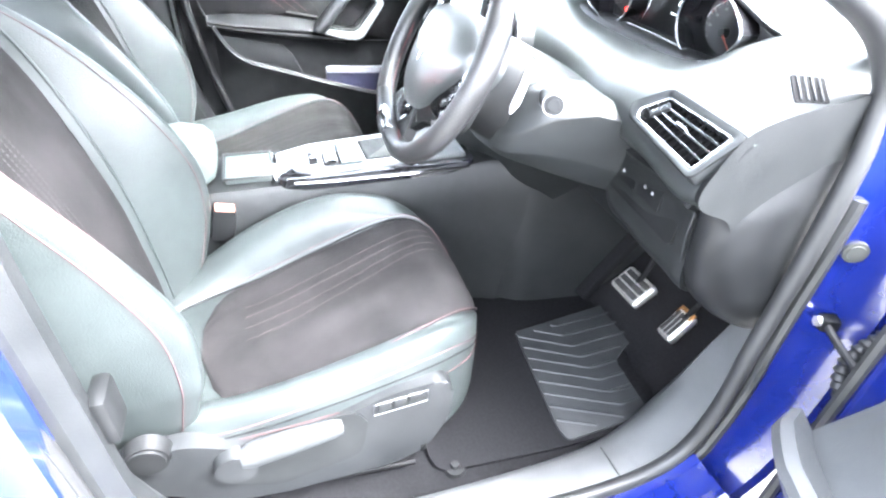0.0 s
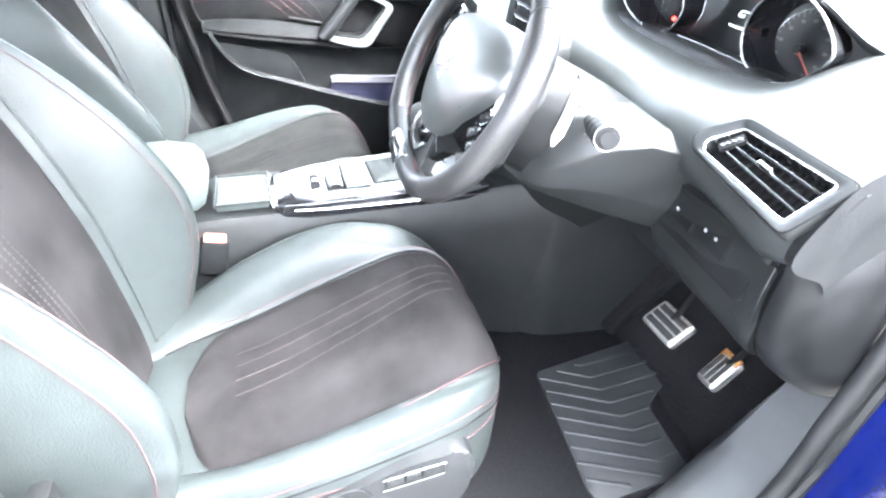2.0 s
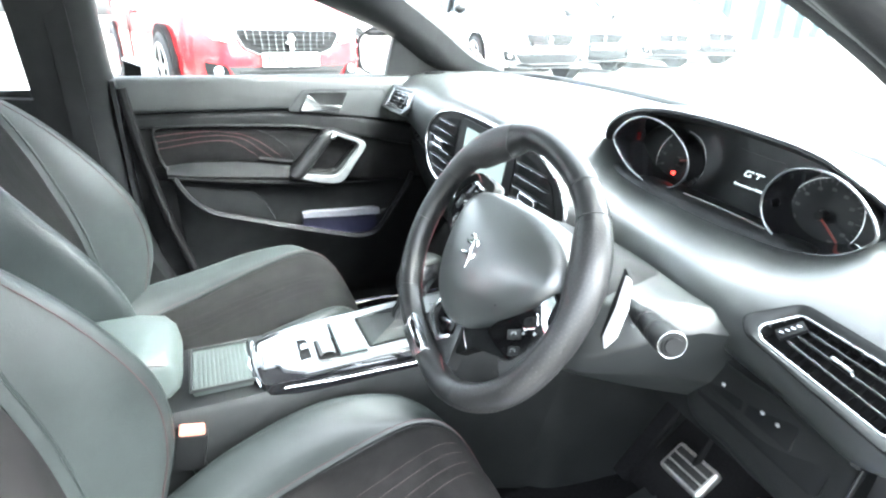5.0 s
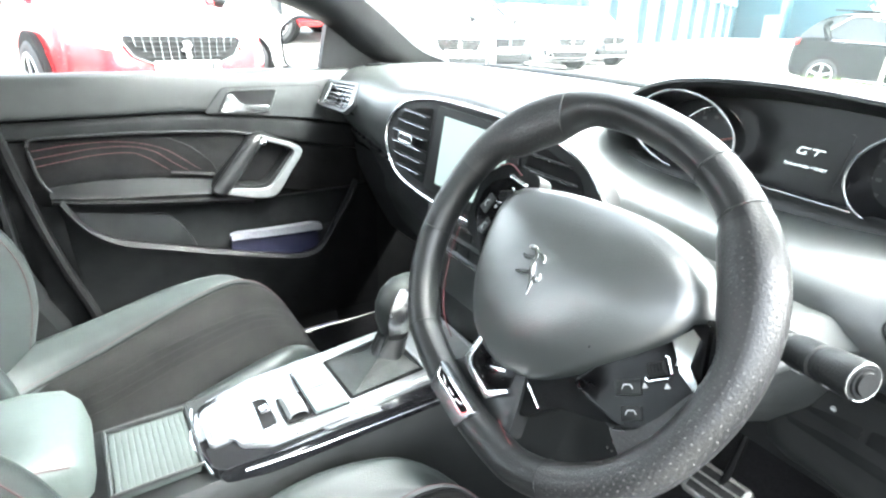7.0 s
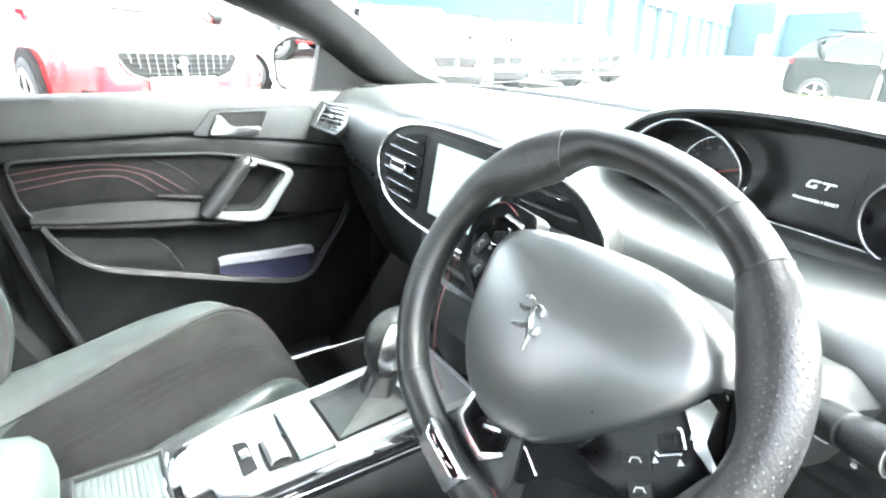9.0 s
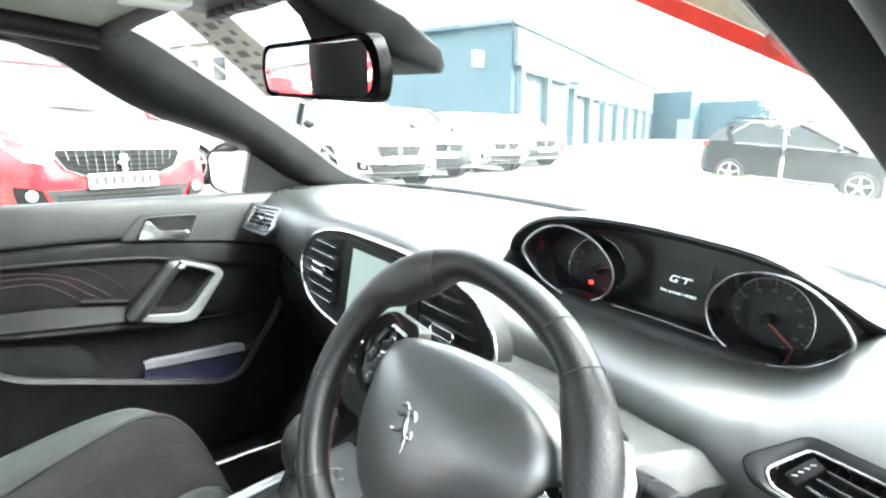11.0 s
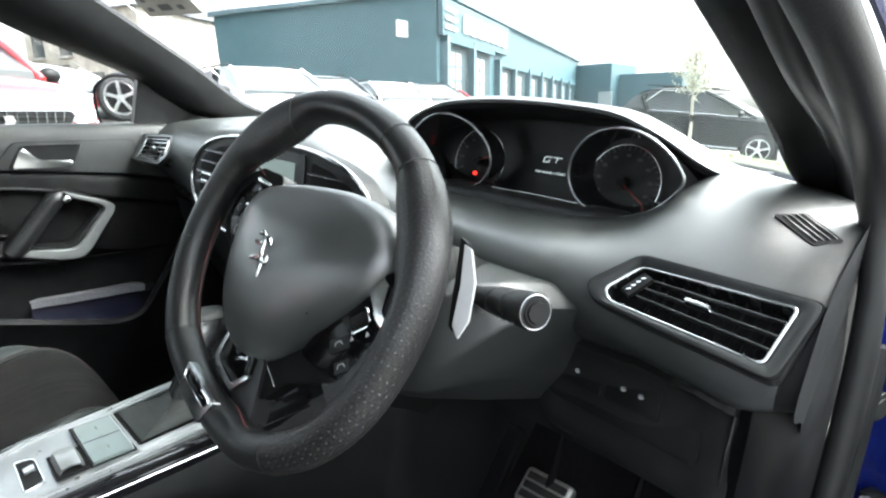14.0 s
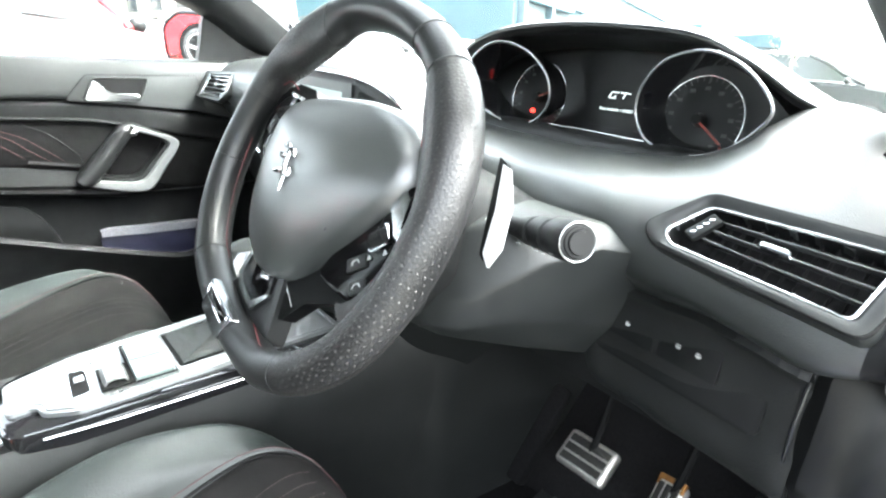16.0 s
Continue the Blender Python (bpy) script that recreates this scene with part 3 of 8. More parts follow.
single("far_rear_door", loft([[(x, y, z) for y, z in ((-1.3, 0.33), (-0.62, 0.33), (-0.62, 1.06), (-1.3, 1.10))] for x in (-0.74, -0.80)]), dark_trim, "black trim of the closed far rear door", "door", kind="structure")
# scuttle and bonnet in front of the windscreen
single("bonnet", sheet([[(x, y, 1.005 + 0.03 * (1 - (x / 0.75) ** 2) - 0.09 * ((y - 0.80) / 0.9) ** 1.5 - 0.05 * abs(x / 0.75) ** 3) for x in np.linspace(-0.76, 0.76, 16)] for y in np.linspace(0.80, 1.75, 14)], thick=0.01), blue_paint, "deep blue bonnet beyond the windscreen", "bonnet", kind="structure")

# fittings of the front door post
single("blanking_plug", merge(rod((0.786, 0.5130, 0.905), (0.7938, 0.5090, 0.905), 0.0175, 0.0165, 28), rod((0.7938, 0.5090, 0.905), (0.7952, 0.5083, 0.905), 0.012, 0.0115, 24)), M("grey_plug", (0.030, 0.032, 0.028), 0.6), "round grey plastic plug in the blue door post", "plug")
strap = thing("check_strap", (0.82, 0.52, 0.78), "black door check strap bolted to the blue door post", "door check strap")
part("bracket", box((0.810, 0.512, 0.788), (0.022, 0.026, 0.022), 0.005, m=pose(0, 0, 0, 0, 0, -25)), dark_trim, strap)
part("bolt", rod((0.806, 0.502, 0.790), (0.804, 0.494, 0.790), 0.008, segs=6), steel, strap, "hexagonal steel bolt")
part("arm", tube(spline([(0.816, 0.505, 0.788), (0.845, 0.500, 0.778), (0.880, 0.497, 0.768), (0.930, 0.492, 0.755)], 12), 0.0058, 8), dark_trim, strap)
bp_line = spline([(0.862, 0.555, 0.80), (0.858, 0.53, 0.775), (0.862, 0.51, 0.745), (0.880, 0.505, 0.71), (0.92, 0.50, 0.69)], 40)
single("cable_boot", tube(bp_line, 0.010, 12, radii=[0.0095 + 0.0022 * math.sin(i * 2.1) for i in range(40)]), rubber, "ribbed black rubber cable boot", "cable boot")
# solid near-black box stands for the shade in the hinge gap
single("hinge_gap_shade", box((0.892, 0.620, 0.68), (0.080, 0.05, 0.74), 0.004), black_void, "black box for the shade in the gap behind the door hinges", "hinge gap", kind="structure")
wing = [[(x, y, z) for x, z in ((0.78, 1.075 - 0.10 * (y - 0.6)), (0.83, 1.055 - 0.10 * (y - 0.6)), (0.872, 1.00 - 0.08 * (y - 0.6)), (0.895, 0.90), (0.90, 0.70), (0.885, 0.40), (0.87, 0.28))] for y in np.linspace(0.64, 1.7, 12)]
single("front_wing", sheet(wing, thick=-0.005), blue_paint, "deep blue front wing beyond the doorway", "car body", kind="structure")

# ---- driver's door, open ----
dd = thing("door_driver", (0.90, 0.50, 0.30), "open driver's door, blue edge and grey plastic trim", "car door")
DH, DU, DN = Vector((0.865, 0.575, 0)), Vector((0.906, -0.423, 0)), Vector((-0.423, -0.906, 0))


def dpt(u, n, z):
    return DH + DU * u + DN * n + Vector((0, 0, z))


rows = []
for z in np.linspace(0.26, 1.06, 14):
    b = 0.05 * math.sin((z - 0.26) / 0.8 * math.pi)
    rows.append([dpt(0.035, 0.0, z), dpt(0.02, -0.01, z), dpt(0.012, -0.02 - b, z), dpt(0.4, -0.04 - b, z), dpt(1.05, -0.02 - b, z)])
part("outer_skin", sheet(rows, thick=0.004), blue_paint, dd, "deep blue outer skin")
rows = []
for z in np.linspace(0.26, 1.06, 14):
    rows.append([dpt(0.075, 0.040, z), dpt(0.078, 0.088, z), dpt(0.12, 0.094, z), dpt(0.5, 0.09, z), dpt(1.05, 0.085, z)])
part("inner_skin", sheet(rows, thick=0.003), blue_paint, dd, "deep blue inner frame")
part("edge_face", sheet([[dpt(0.030, -0.004, z), dpt(0.050, 0.018, z), dpt(0.074, 0.030, z), dpt(0.077, 0.088, z)] for z in np.linspace(0.26, 1.06, 8)]), blue_paint, dd, "deep blue door edge")
part("edge_seal", tube([dpt(0.095, 0.100, z) for z in np.linspace(0.27, 1.06, 12)], 0.009, 8), rubber, dd, "black rubber edge seal")
# trim: (u, top height of the pocket)
rows = []
for u in np.linspace(0.095, 1.0, 36):
    t = (u - 0.095) / 0.905
    k = 0.45 + 0.55 * min(1.0, (u - 0.095) / 0.10) ** 0.5
    zt = 0.722 + 0.08 * t
    d = 0.030 + 0.12 * min(1.0, (u - 0.095) / 0.16)
    rows.append([dpt(u + 0.19, 0.098, 0.30), dpt(u + 0.18, 0.098 + 0.055 * k, 0.33), dpt(u + 0.12, 0.100 + 0.075 * k, 0.52), dpt(u + 0.05, 0.102 + 0.078 * k, zt - d * 0.5), dpt(u, 0.106 + 0.094 * k, zt - 0.012), dpt(u, 0.104 + 0.092 * k, zt - 0.002), dpt(u + 0.004, 0.104 + 0.080 * k, zt + 0.003), dpt(u + 0.02, 0.104 + 0.040 * k, zt - 0.02), dpt(u + 0.03, 0.104 + 0.012 * k, zt + 0.02), dpt(u + 0.06, 0.104, zt + 0.10), dpt(u + 0.07, 0.104, zt + 0.24)])
part("trim_panel", sheet(rows, thick=0.004), sill_plastic, dd, "dark grey plastic trim with map pocket")
sp = plane_at(dpt(0.30, 0.1735, 0.52), DU, (0, 0, 1))
part("speaker_grille", plate([(-0.09, -0.10), (0.10, -0.10), (0.10, 0.10), (-0.07, 0.10)], 0.006, sp if (sp.to_3x3() @ Vector((0, 0, 1))).dot(DN) > 0 else sp @ pose(0, 0, 0, 0, 180, 0), bevel=0.003, r=0.03), black_void, dd, "black speaker grille")
part("arm_rest", loft([[dpt(u, n + 0.0, z + 0.04 * (u - 0.3)) for n, z in ((0.10, 0.80), (0.165 * w, 0.80), (0.178 * w, 0.825), (0.165 * w, 0.85), (0.10, 0.85))] for u, w in ((0.30, 0.75), (0.36, 0.95), (0.6, 1.0), (0.9, 1.0))]), leather, dd, "padded black armrest")
for z in (0.955, 0.52):
    hg = part("hinge", box((0.862, 0.565, z), (0.040, 0.012, 0.050), 0.004), blue_paint, dd, "blue painted steel hinge")
    part("knuckle", rod((0.886, 0.560, z - 0.035), (0.886, 0.560, z + 0.035), 0.010), blue_paint, hg)

# ---- dashboard ----
dash = thing("dashboard", (0, 0.40, 0.60), "dark grey soft-touch dashboard with raised dials and chrome-edged vents", "dashboard")


def ws_y(x):
    return 0.835 - 0.20 * (abs(x) / 0.75) ** 2.2


# x: points (y, z) of the skin from the windscreen's foot over the crest and down
far_end = [(0, 1.105), (0.56, 1.118), (0.44, 1.118), (0.36, 1.11), (0.315, 1.085), (0.305, 1.04), (0.32, 0.99), (0.36, 0.94), (0.4, 0.85), (0.44, 0.74), (0.5, 0.62)]
far_vent = [(0, 1.115), (0.58, 1.132), (0.44, 1.13), (0.35, 1.12), (0.3, 1.09), (0.285, 1.04), (0.3, 0.99), (0.34, 0.93), (0.37, 0.84), (0.42, 0.73), (0.5, 0.62)]
far_side = [(0, 1.12), (0.6, 1.138), (0.44, 1.138), (0.34, 1.13), (0.285, 1.1), (0.265, 1.04), (0.275, 0.98), (0.31, 0.92), (0.34, 0.83), (0.4, 0.72), (0.5, 0.62)]
middle_far = [(0, 1.12), (0.62, 1.14), (0.44, 1.145), (0.32, 1.142), (0.25, 1.132), (0.235, 1.05), (0.245, 0.96), (0.275, 0.91), (0.29, 0.83), (0.3, 0.74), (0.4, 0.62)]
middle = [(0, 1.12), (0.62, 1.142), (0.44, 1.148), (0.32, 1.148), (0.245, 1.14), (0.23, 1.05), (0.24, 0.95), (0.245, 0.9), (0.235, 0.82), (0.215, 0.735), (0.32, 0.62)]
middle_near = [(0, 1.12), (0.62, 1.138), (0.48, 1.13), (0.38, 1.12), (0.258, 1.124), (0.236, 1.045), (0.243, 0.95), (0.262, 0.9), (0.262, 0.83), (0.262, 0.74), (0.35, 0.62)]
dials_far = [(0, 1.12), (0.62, 1.134), (0.50, 1.070), (0.400, 1.084), (0.283, 1.089), (0.245, 1.04), (0.245, 0.95), (0.275, 0.9), (0.28, 0.83), (0.29, 0.74), (0.38, 0.62)]
wheel_side = [(0, 1.12), (0.62, 1.134), (0.49, 1.052), (0.395, 1.074), (0.303, 1.058), (0.285, 1.02), (0.3, 0.96), (0.33, 0.9), (0.36, 0.84), (0.42, 0.83), (0.52, 0.83)]
dials_near = [(0, 1.118), (0.62, 1.13), (0.49, 1.058), (0.393, 1.080), (0.298, 1.066), (0.268, 1.03), (0.285, 0.985), (0.315, 0.95), (0.328, 0.88), (0.35, 0.815), (0.46, 0.8)]
dials_end = [(0, 1.115), (0.62, 1.131), (0.49, 1.092), (0.392, 1.096), (0.310, 1.071), (0.273, 1.03), (0.276, 0.985), (0.313, 0.952), (0.325, 0.88), (0.345, 0.814), (0.445, 0.80)]
dials_edge = [(0, 1.113), (0.61, 1.133), (0.50, 1.134), (0.405, 1.123), (0.315, 1.075), (0.276, 1.03), (0.271, 0.985), (0.312, 0.954), (0.323, 0.88), (0.340, 0.812), (0.435, 0.80)]
vent_inner = [(0, 1.112), (0.6, 1.134), (0.52, 1.148), (0.435, 1.142), (0.318, 1.078), (0.278, 1.03), (0.268, 0.985), (0.312, 0.955), (0.322, 0.88), (0.338, 0.812), (0.43, 0.8)]
vent_middle = [(0, 1.109), (0.59, 1.130), (0.50, 1.137), (0.42, 1.128), (0.311, 1.076), (0.272, 1.03), (0.262, 0.98), (0.312, 0.95), (0.323, 0.88), (0.339, 0.808), (0.43, 0.797)]
vent_outer = [(0, 1.105), (0.58, 1.122), (0.5, 1.124), (0.42, 1.115), (0.305, 1.074), (0.268, 1.03), (0.258, 0.975), (0.312, 0.945), (0.324, 0.88), (0.34, 0.805), (0.43, 0.795)]
near_end = [(0, 1.095), (0.56, 1.11), (0.5, 1.112), (0.44, 1.104), (0.300, 1.074), (0.266, 1.03), (0.258, 0.992), (0.318, 0.958), (0.358, 0.88), (0.375, 0.805), (0.45, 0.795)]
sections = {-0.755: far_end, -0.62: far_vent, -0.42: far_side, -0.2: middle_far, 0.0: middle, 0.09: middle_near, 0.15: dials_far, 0.32: wheel_side, 0.48: dials_near, 0.54: dials_end, 0.575: dials_edge, 0.6: vent_inner, 0.65: vent_middle, 0.7: vent_outer, 0.745: near_end}
xs = sorted(sections)
tab = [[(ws_y(x) if i == 0 else p[0], p[1]) for i, p in enumerate(sections[x])] for x in xs]
qs = np.linspace(xs[0], xs[-1], 190)
rows = []
for x, sec in zip(qs, cubic(xs, np.array(tab), qs)):
    d = [0.0]
    for a, b in zip(sec, sec[1:]):
        d.append(d[-1] + max(1e-4, float(np.hypot(*(b - a)))))
    rows.append([(x, y, z) for y, z in cubic(d, sec, np.linspace(0, d[-1], 128))])
pad_rows = rows
cut = next(i for i, x in enumerate(qs) if x > 0.724)


# corners of the driver's vent: outer rim and mouth
VENT_RIM = [Vector(p) for p in ((0.541, 0.277, 1.036), (0.584, 0.307, 1.070), (0.7465, 0.291, 1.070), (0.730, 0.240, 1.013), (0.556, 0.268, 1.022))]
VENT_MOUTH = [Vector(p) for p in ((0.563, 0.276, 1.037), (0.587, 0.302, 1.060), (0.7275, 0.284, 1.064), (0.717, 0.249, 1.022), (0.572, 0.268, 1.028))]
VENT_PLANE = plane_at(sum(VENT_MOUTH, Vector()) / 5, VENT_MOUTH[2] - VENT_MOUTH[1], VENT_MOUTH[1] - VENT_MOUTH[4]).inverted()


def in_vent(p):
    """Whether a point of the skin lies in the vent's mouth."""
    q = VENT_PLANE @ p
    pts = [VENT_PLANE @ c for c in VENT_MOUTH]
    side = [(b.x - a.x) * (q.y - a.y) - (b.y - a.y) * (q.x - a.x) > -0.001 * (b - a).length for a, b in zip(pts, pts[1:] + pts[:1])]
    flip = [(b.x - a.x) * (q.y - a.y) - (b.y - a.y) * (q.x - a.x) < 0.001 * (b - a).length for a, b in zip(pts, pts[1:] + pts[:1])]
    return abs(q.z) < 0.05 and (all(side) or all(flip))


def banded(rows, lo, hi):
    """The part of a skin whose faces lie between two heights, open at the vent, with a thickness."""
    bm = sheet(rows)
    gone = [f for f in bm.faces if not lo <= f.calc_center_median().z < hi or in_vent(f.calc_center_median())]
    bmesh.ops.delete(bm, geom=gone, context="FACES")
    bmesh.ops.recalc_face_normals(bm, faces=bm.faces)
    bmesh.ops.solidify(bm, geom=bm.faces[:], thickness=0.010)
    return bm


part("dash_pad", banded(rows[:cut + 1], 0.957, 9), dash_soft, dash, "soft grained dash skin")
stop = next(i for i, x in enumerate(qs) if x > 0.690)
part("lower_fascia", banded(rows[:stop + 1], 0, 0.957), dash_hard, dash, "darker hard plastic lower fascia")
part("end_roll", banded(rows[cut:], 1.068, 9), dash_soft, dash, "soft end of the dash skin")
part("end_side", banded(rows[cut:], 0.957, 1.068), dark_trim, dash, "dark side of the dash end")

# end faces, as wide as the skin is thick
for sx in (-1, 1):
    sec = [Vector((y, z)) for _, y, z in (rows[-1] if sx > 0 else rows[0])]
    fat = []
    xe = 0.7455 if sx > 0 else -0.7555
    for i, p in enumerate(sec):
        t = (sec[min(i + 1, len(sec) - 1)] - sec[max(i - 1, 0)]).normalized()
        n = Vector((t.y, -t.x))
        fat.append(p + n * 0.0095 * (1 if n.y > 0 or n.x < 0 else -1))
    bm = bmesh.new()
    loop = [bm.verts.new((xe, p.x, p.y)) for p in fat] + [bm.verts.new((xe, 0.62, 0.66)), bm.verts.new((xe, 0.66, 1.05))]
    bm.faces.new(loop)
    part("end_face", bm, dash_hard, dash, smooth=False)
# glovebox lid and far lower dash
gl = []
for x in np.linspace(-0.68, -0.20, 16):
    gl.append([(x, y - 0.012, z) for y, z in ((0.335, 0.925), (0.345, 0.87), (0.375, 0.80), (0.41, 0.73), (0.45, 0.66))])
part("glovebox_lid", sheet(gl, thick=-0.012), dark_trim, dash, "dark glovebox lid")


# driver's and passenger's outer vents
def side_vent(tl, tr, br, bl, tip, label, parent, slats=6, bars=False):
    """A hexagonal vent between its corners: frame, chrome line, slats, vertical blades and a tab; bars: bright slats and a small tab."""
    tl, tr, br, bl, tip = (Vector(p) for p in (tl, tr, br, bl, tip))
    o = (tl + tr + br + bl) / 4
    x = ((tr - tl) + (br - bl)).normalized()
    m = plane_at(o, x, (tl + tr - bl - br))
    inv = m.inverted()
    flat = [inv @ p for p in (bl, br, tr, tl, tip)]
    out = rounded([(p.x, p.y) for p in flat], 0.008, 3)
    n = m.to_3x3() @ Vector((0, 0, 1))
    if n.y > 0:
        n = -n
    lift = Matrix.Translation(n * 0.010)
    mm = lift @ m
    dep = 0.014 if (m.to_3x3() @ Vector((0, 0, 1))).y < 0 else -0.014
    edge = max(p.x for p in out)

    def inset(k, end):
        pts = shrink(out, k)
        return [Vector((p.x - end * min(1.0, max(0.0, (p.x - edge + 0.045) / 0.03)), p.y)) for p in pts]
    vent = part("air_vent", frame_ring(out, inset(0.0065, 0.009), dep, mm), dash_soft, parent, label)
    part("inner_step", frame_ring(inset(0.0067, 0.009), inset(0.0105, 0.011), dep, Matrix.Translation(-n * 0.005) @ mm), dark_trim, vent)
    mid = inset(0.0130, 0.011)
    far = max(p.x for p in mid) if (tr - tl).x > 0 else None
    keep = [far is None or p.x < far - 0.012 for p in mid]
    k0 = next((i for i in range(len(mid)) if keep[i] and not keep[i - 1]), 0)
    line = [mid[(k0 + i) % len(mid)] for i in range(len(mid)) if keep[(k0 + i) % len(mid)]]
    if far is not None:
        a, b = mid[k0 - 1], mid[(k0 + len(line)) % len(mid)]
        line = [line[0].lerp(a, 0.5)] + line + [line[-1].lerp(b, 0.5)]
    part("chrome_edge", tube([mm @ Vector((p.x, p.y, -dep * 0.15)) for p in line], 0.0013, 14, closed=far is None, up=n), chrome, vent, "thin satin chrome edge")
    inner = inset(0.0108, 0.011)
    # near-black back plate puts the vent's inner shade into colour
    part("recess", plate([(p.x, p.y) for p in inner], 0.004, Matrix.Translation(-n * 0.030) @ m), black_void, vent)
    w0, w1 = min(p.x for p in inner), max(p.x for p in inner)
    h0, h1 = min(p.y for p in inner), max(p.y for p in inner)

    def span(y):
        cut = []
        for a, b in zip(inner, inner[1:] + inner[:1]):
            if (a.y - y) * (b.y - y) < 0:
                cut.append(a.x + (b.x - a.x) * (y - a.y) / (b.y - a.y))
        return min(cut), max(cut)
    for i in range(1, slats):
        y = h0 + (h1 - h0) * i / slats
        x0, x1 = span(y)
        part("slat", box((0, 0, 0), (x1 - x0, 0.0022, 0.0055), 0.0008, m=mm @ Matrix.Translation(((x0 + x1) / 2, y, -dep * 0.60)) @ pose(0, 0, 0, 18 * np.sign(dep), 0, 0)), slat_grey, vent)
        if bars:
            part("slat_edge", tube([mm @ Vector((x0 + 0.002, y, -dep * 0.28)), mm @ Vector((x1 - 0.002, y, -dep * 0.28))], 0.0013, 6), chrome, vent, "satin edge of the slat")
    k = int((w1 - w0) / 0.022)
    for i in range(1, k):
        xx = w0 + (w1 - w0) * i / k
        part("blade", box((0, 0, 0), (0.0014, (h1 - h0) * 0.8, 0.010), m=mm @ Matrix.Translation((xx, (h0 + h1) / 2, -dep * 1.5)) @ pose(0, 0, 0, 0, 14, 0)), dash_hard, vent)
    y = (h0 + h1) / 2 + 0.002
    part("tab", box((0, 0, 0), (0.016 if bars else 0.028, 0.0045, 0.006 if bars else 0.010), 0.0015, m=mm @ Matrix.Translation(((w0 + w1) / 2 + 0.005, y, -dep * 0.15))), chrome, vent, "satin chrome adjusting tab")
    return vent, mm, dep


def driver_vent(outer, inner, parent):
    """A four-sided vent with a pointed inner end. outer, inner: corners left, upper left, upper right, lower right, lower left."""
    outer, inner = [Vector(p) for p in outer], [Vector(p) for p in inner]
    n = (outer[2] - outer[1]).cross(outer[3] - outer[1]).normalized()
    n = -n if n.y > 0 else n
    mid = sum(inner, Vector()) / 5
    big, small = rounded(outer, 0.010, 4), rounded(inner, 0.006, 4)

    def pulled(pts, k, lift):
        return [p.lerp(mid, k) + n * lift for p in pts]
    half = [p.lerp(q, 0.45) for p, q in zip(big, small)]
    rows = [pulled(big, 0, -0.010), pulled(big, 0, 0.003), pulled(big, 0.02, 0.0065), pulled(half, 0, 0.0065), pulled(small, -0.035, 0.003), pulled(small, -0.035, -0.004)]
    vent = part("air_vent", sheet(rows, closed_v=True), vent_trim, parent, "dark pointed air vent with satin chrome edge")
    part("outline_groove", tube(pulled(big, 0.006, 0.0050), 0.0012, 6, closed=True, up=n), black_void, vent)
    part("inner_step", sheet([pulled(small, -0.035, 0.0025), pulled(small, 0.0, 0.001), pulled(small, 0.03, -0.003), pulled(small, 0.04, -0.020)], closed_v=True), dark_trim, vent)
    # shallow near-black sheet paints the darkness inside the vent
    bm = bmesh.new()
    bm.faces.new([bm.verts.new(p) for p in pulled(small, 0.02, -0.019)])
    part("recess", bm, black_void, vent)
    part("chrome_edge", tube(pulled(small, 0.0, 0.0022), 0.0017, 10, closed=True, up=n), chrome, vent, "satin chrome edge")
    lft, tl, tr, br, bl = inner

    def at(u, v, lift=0.0):
        return (lft.lerp(bl, 0.5).lerp(br, u)).lerp(tl.lerp(tr, u), v) + n * lift
    for v in (0.26, 0.50, 0.74):
        u0 = 0.16
        a, b = at(u0, v, -0.004), at(0.985, v, -0.004)
        m = plane_at((a + b) / 2, b - a, tl - bl)
        part("slat", box((0, 0, 0), ((b - a).length, 0.0016, 0.0055), 0.0006, m=m @ Matrix.Translation((0, 0, 0.002)) @ pose(0, 0, 0, -6, 0, 0)), slat_grey, vent)
        part("slat_edge", tube([a + n * 0.0055, b + n * 0.0055], 0.0012, 6), chrome, vent, "fine bright slat edge")
    for k in range(10):
        u = 0.20 + 0.078 * k
        a, b = at(u, 0.04, -0.0105), at(u, 0.96, -0.0105)
        m = plane_at((a + b) / 2, tr - tl, b - a)
        part("blade", box((0, 0, 0), (0.0010, (b - a).length, 0.006), 0.0003, m=m), black_void, vent)
    a, b = at(0.44, 0.52, 0.003), at(0.60, 0.52, 0.003)
    part("tab", box((0, 0, 0), ((b - a).length, 0.0042, 0.009), 0.0015, m=plane_at((a + b) / 2, b - a, tl - bl)), chrome, vent, "satin chrome adjusting tab")
    wm = plane_at(at(0.085, 0.52, -0.001), at(0.1, 0.9) - at(0.07, 0.1), tr - tl)
    part("thumb_wheel", box((0, 0, 0), (0.030, 0.014, 0.006), 0.0025, m=wm), dark_trim, vent)
    for k in range(4):
        part("thumb_mark", box((0, 0, 0), (0.0045, 0.0016, 0.0008), m=wm @ Matrix.Translation((-0.009 + k * 0.006, 0, 0.0033 if (wm.to_3x3() @ Vector((0, 0, 1))).y < 0 else -0.0033)) @ pose(0, 0, 0, 0, 0, 40)), chrome, vent)
    return vent


driver_vent(VENT_RIM, VENT_MOUTH, dash)
side_vent((-0.590, 0.306, 1.086), (-0.728, 0.282, 1.082), (-0.715, 0.246, 1.020), (-0.585, 0.258, 1.022), (-0.565, 0.270, 1.050), "dark air vent with bright horizontal slats", dash, slats=5, bars=True)

# demister slots on the dash ends
SLOT_TURN = -30
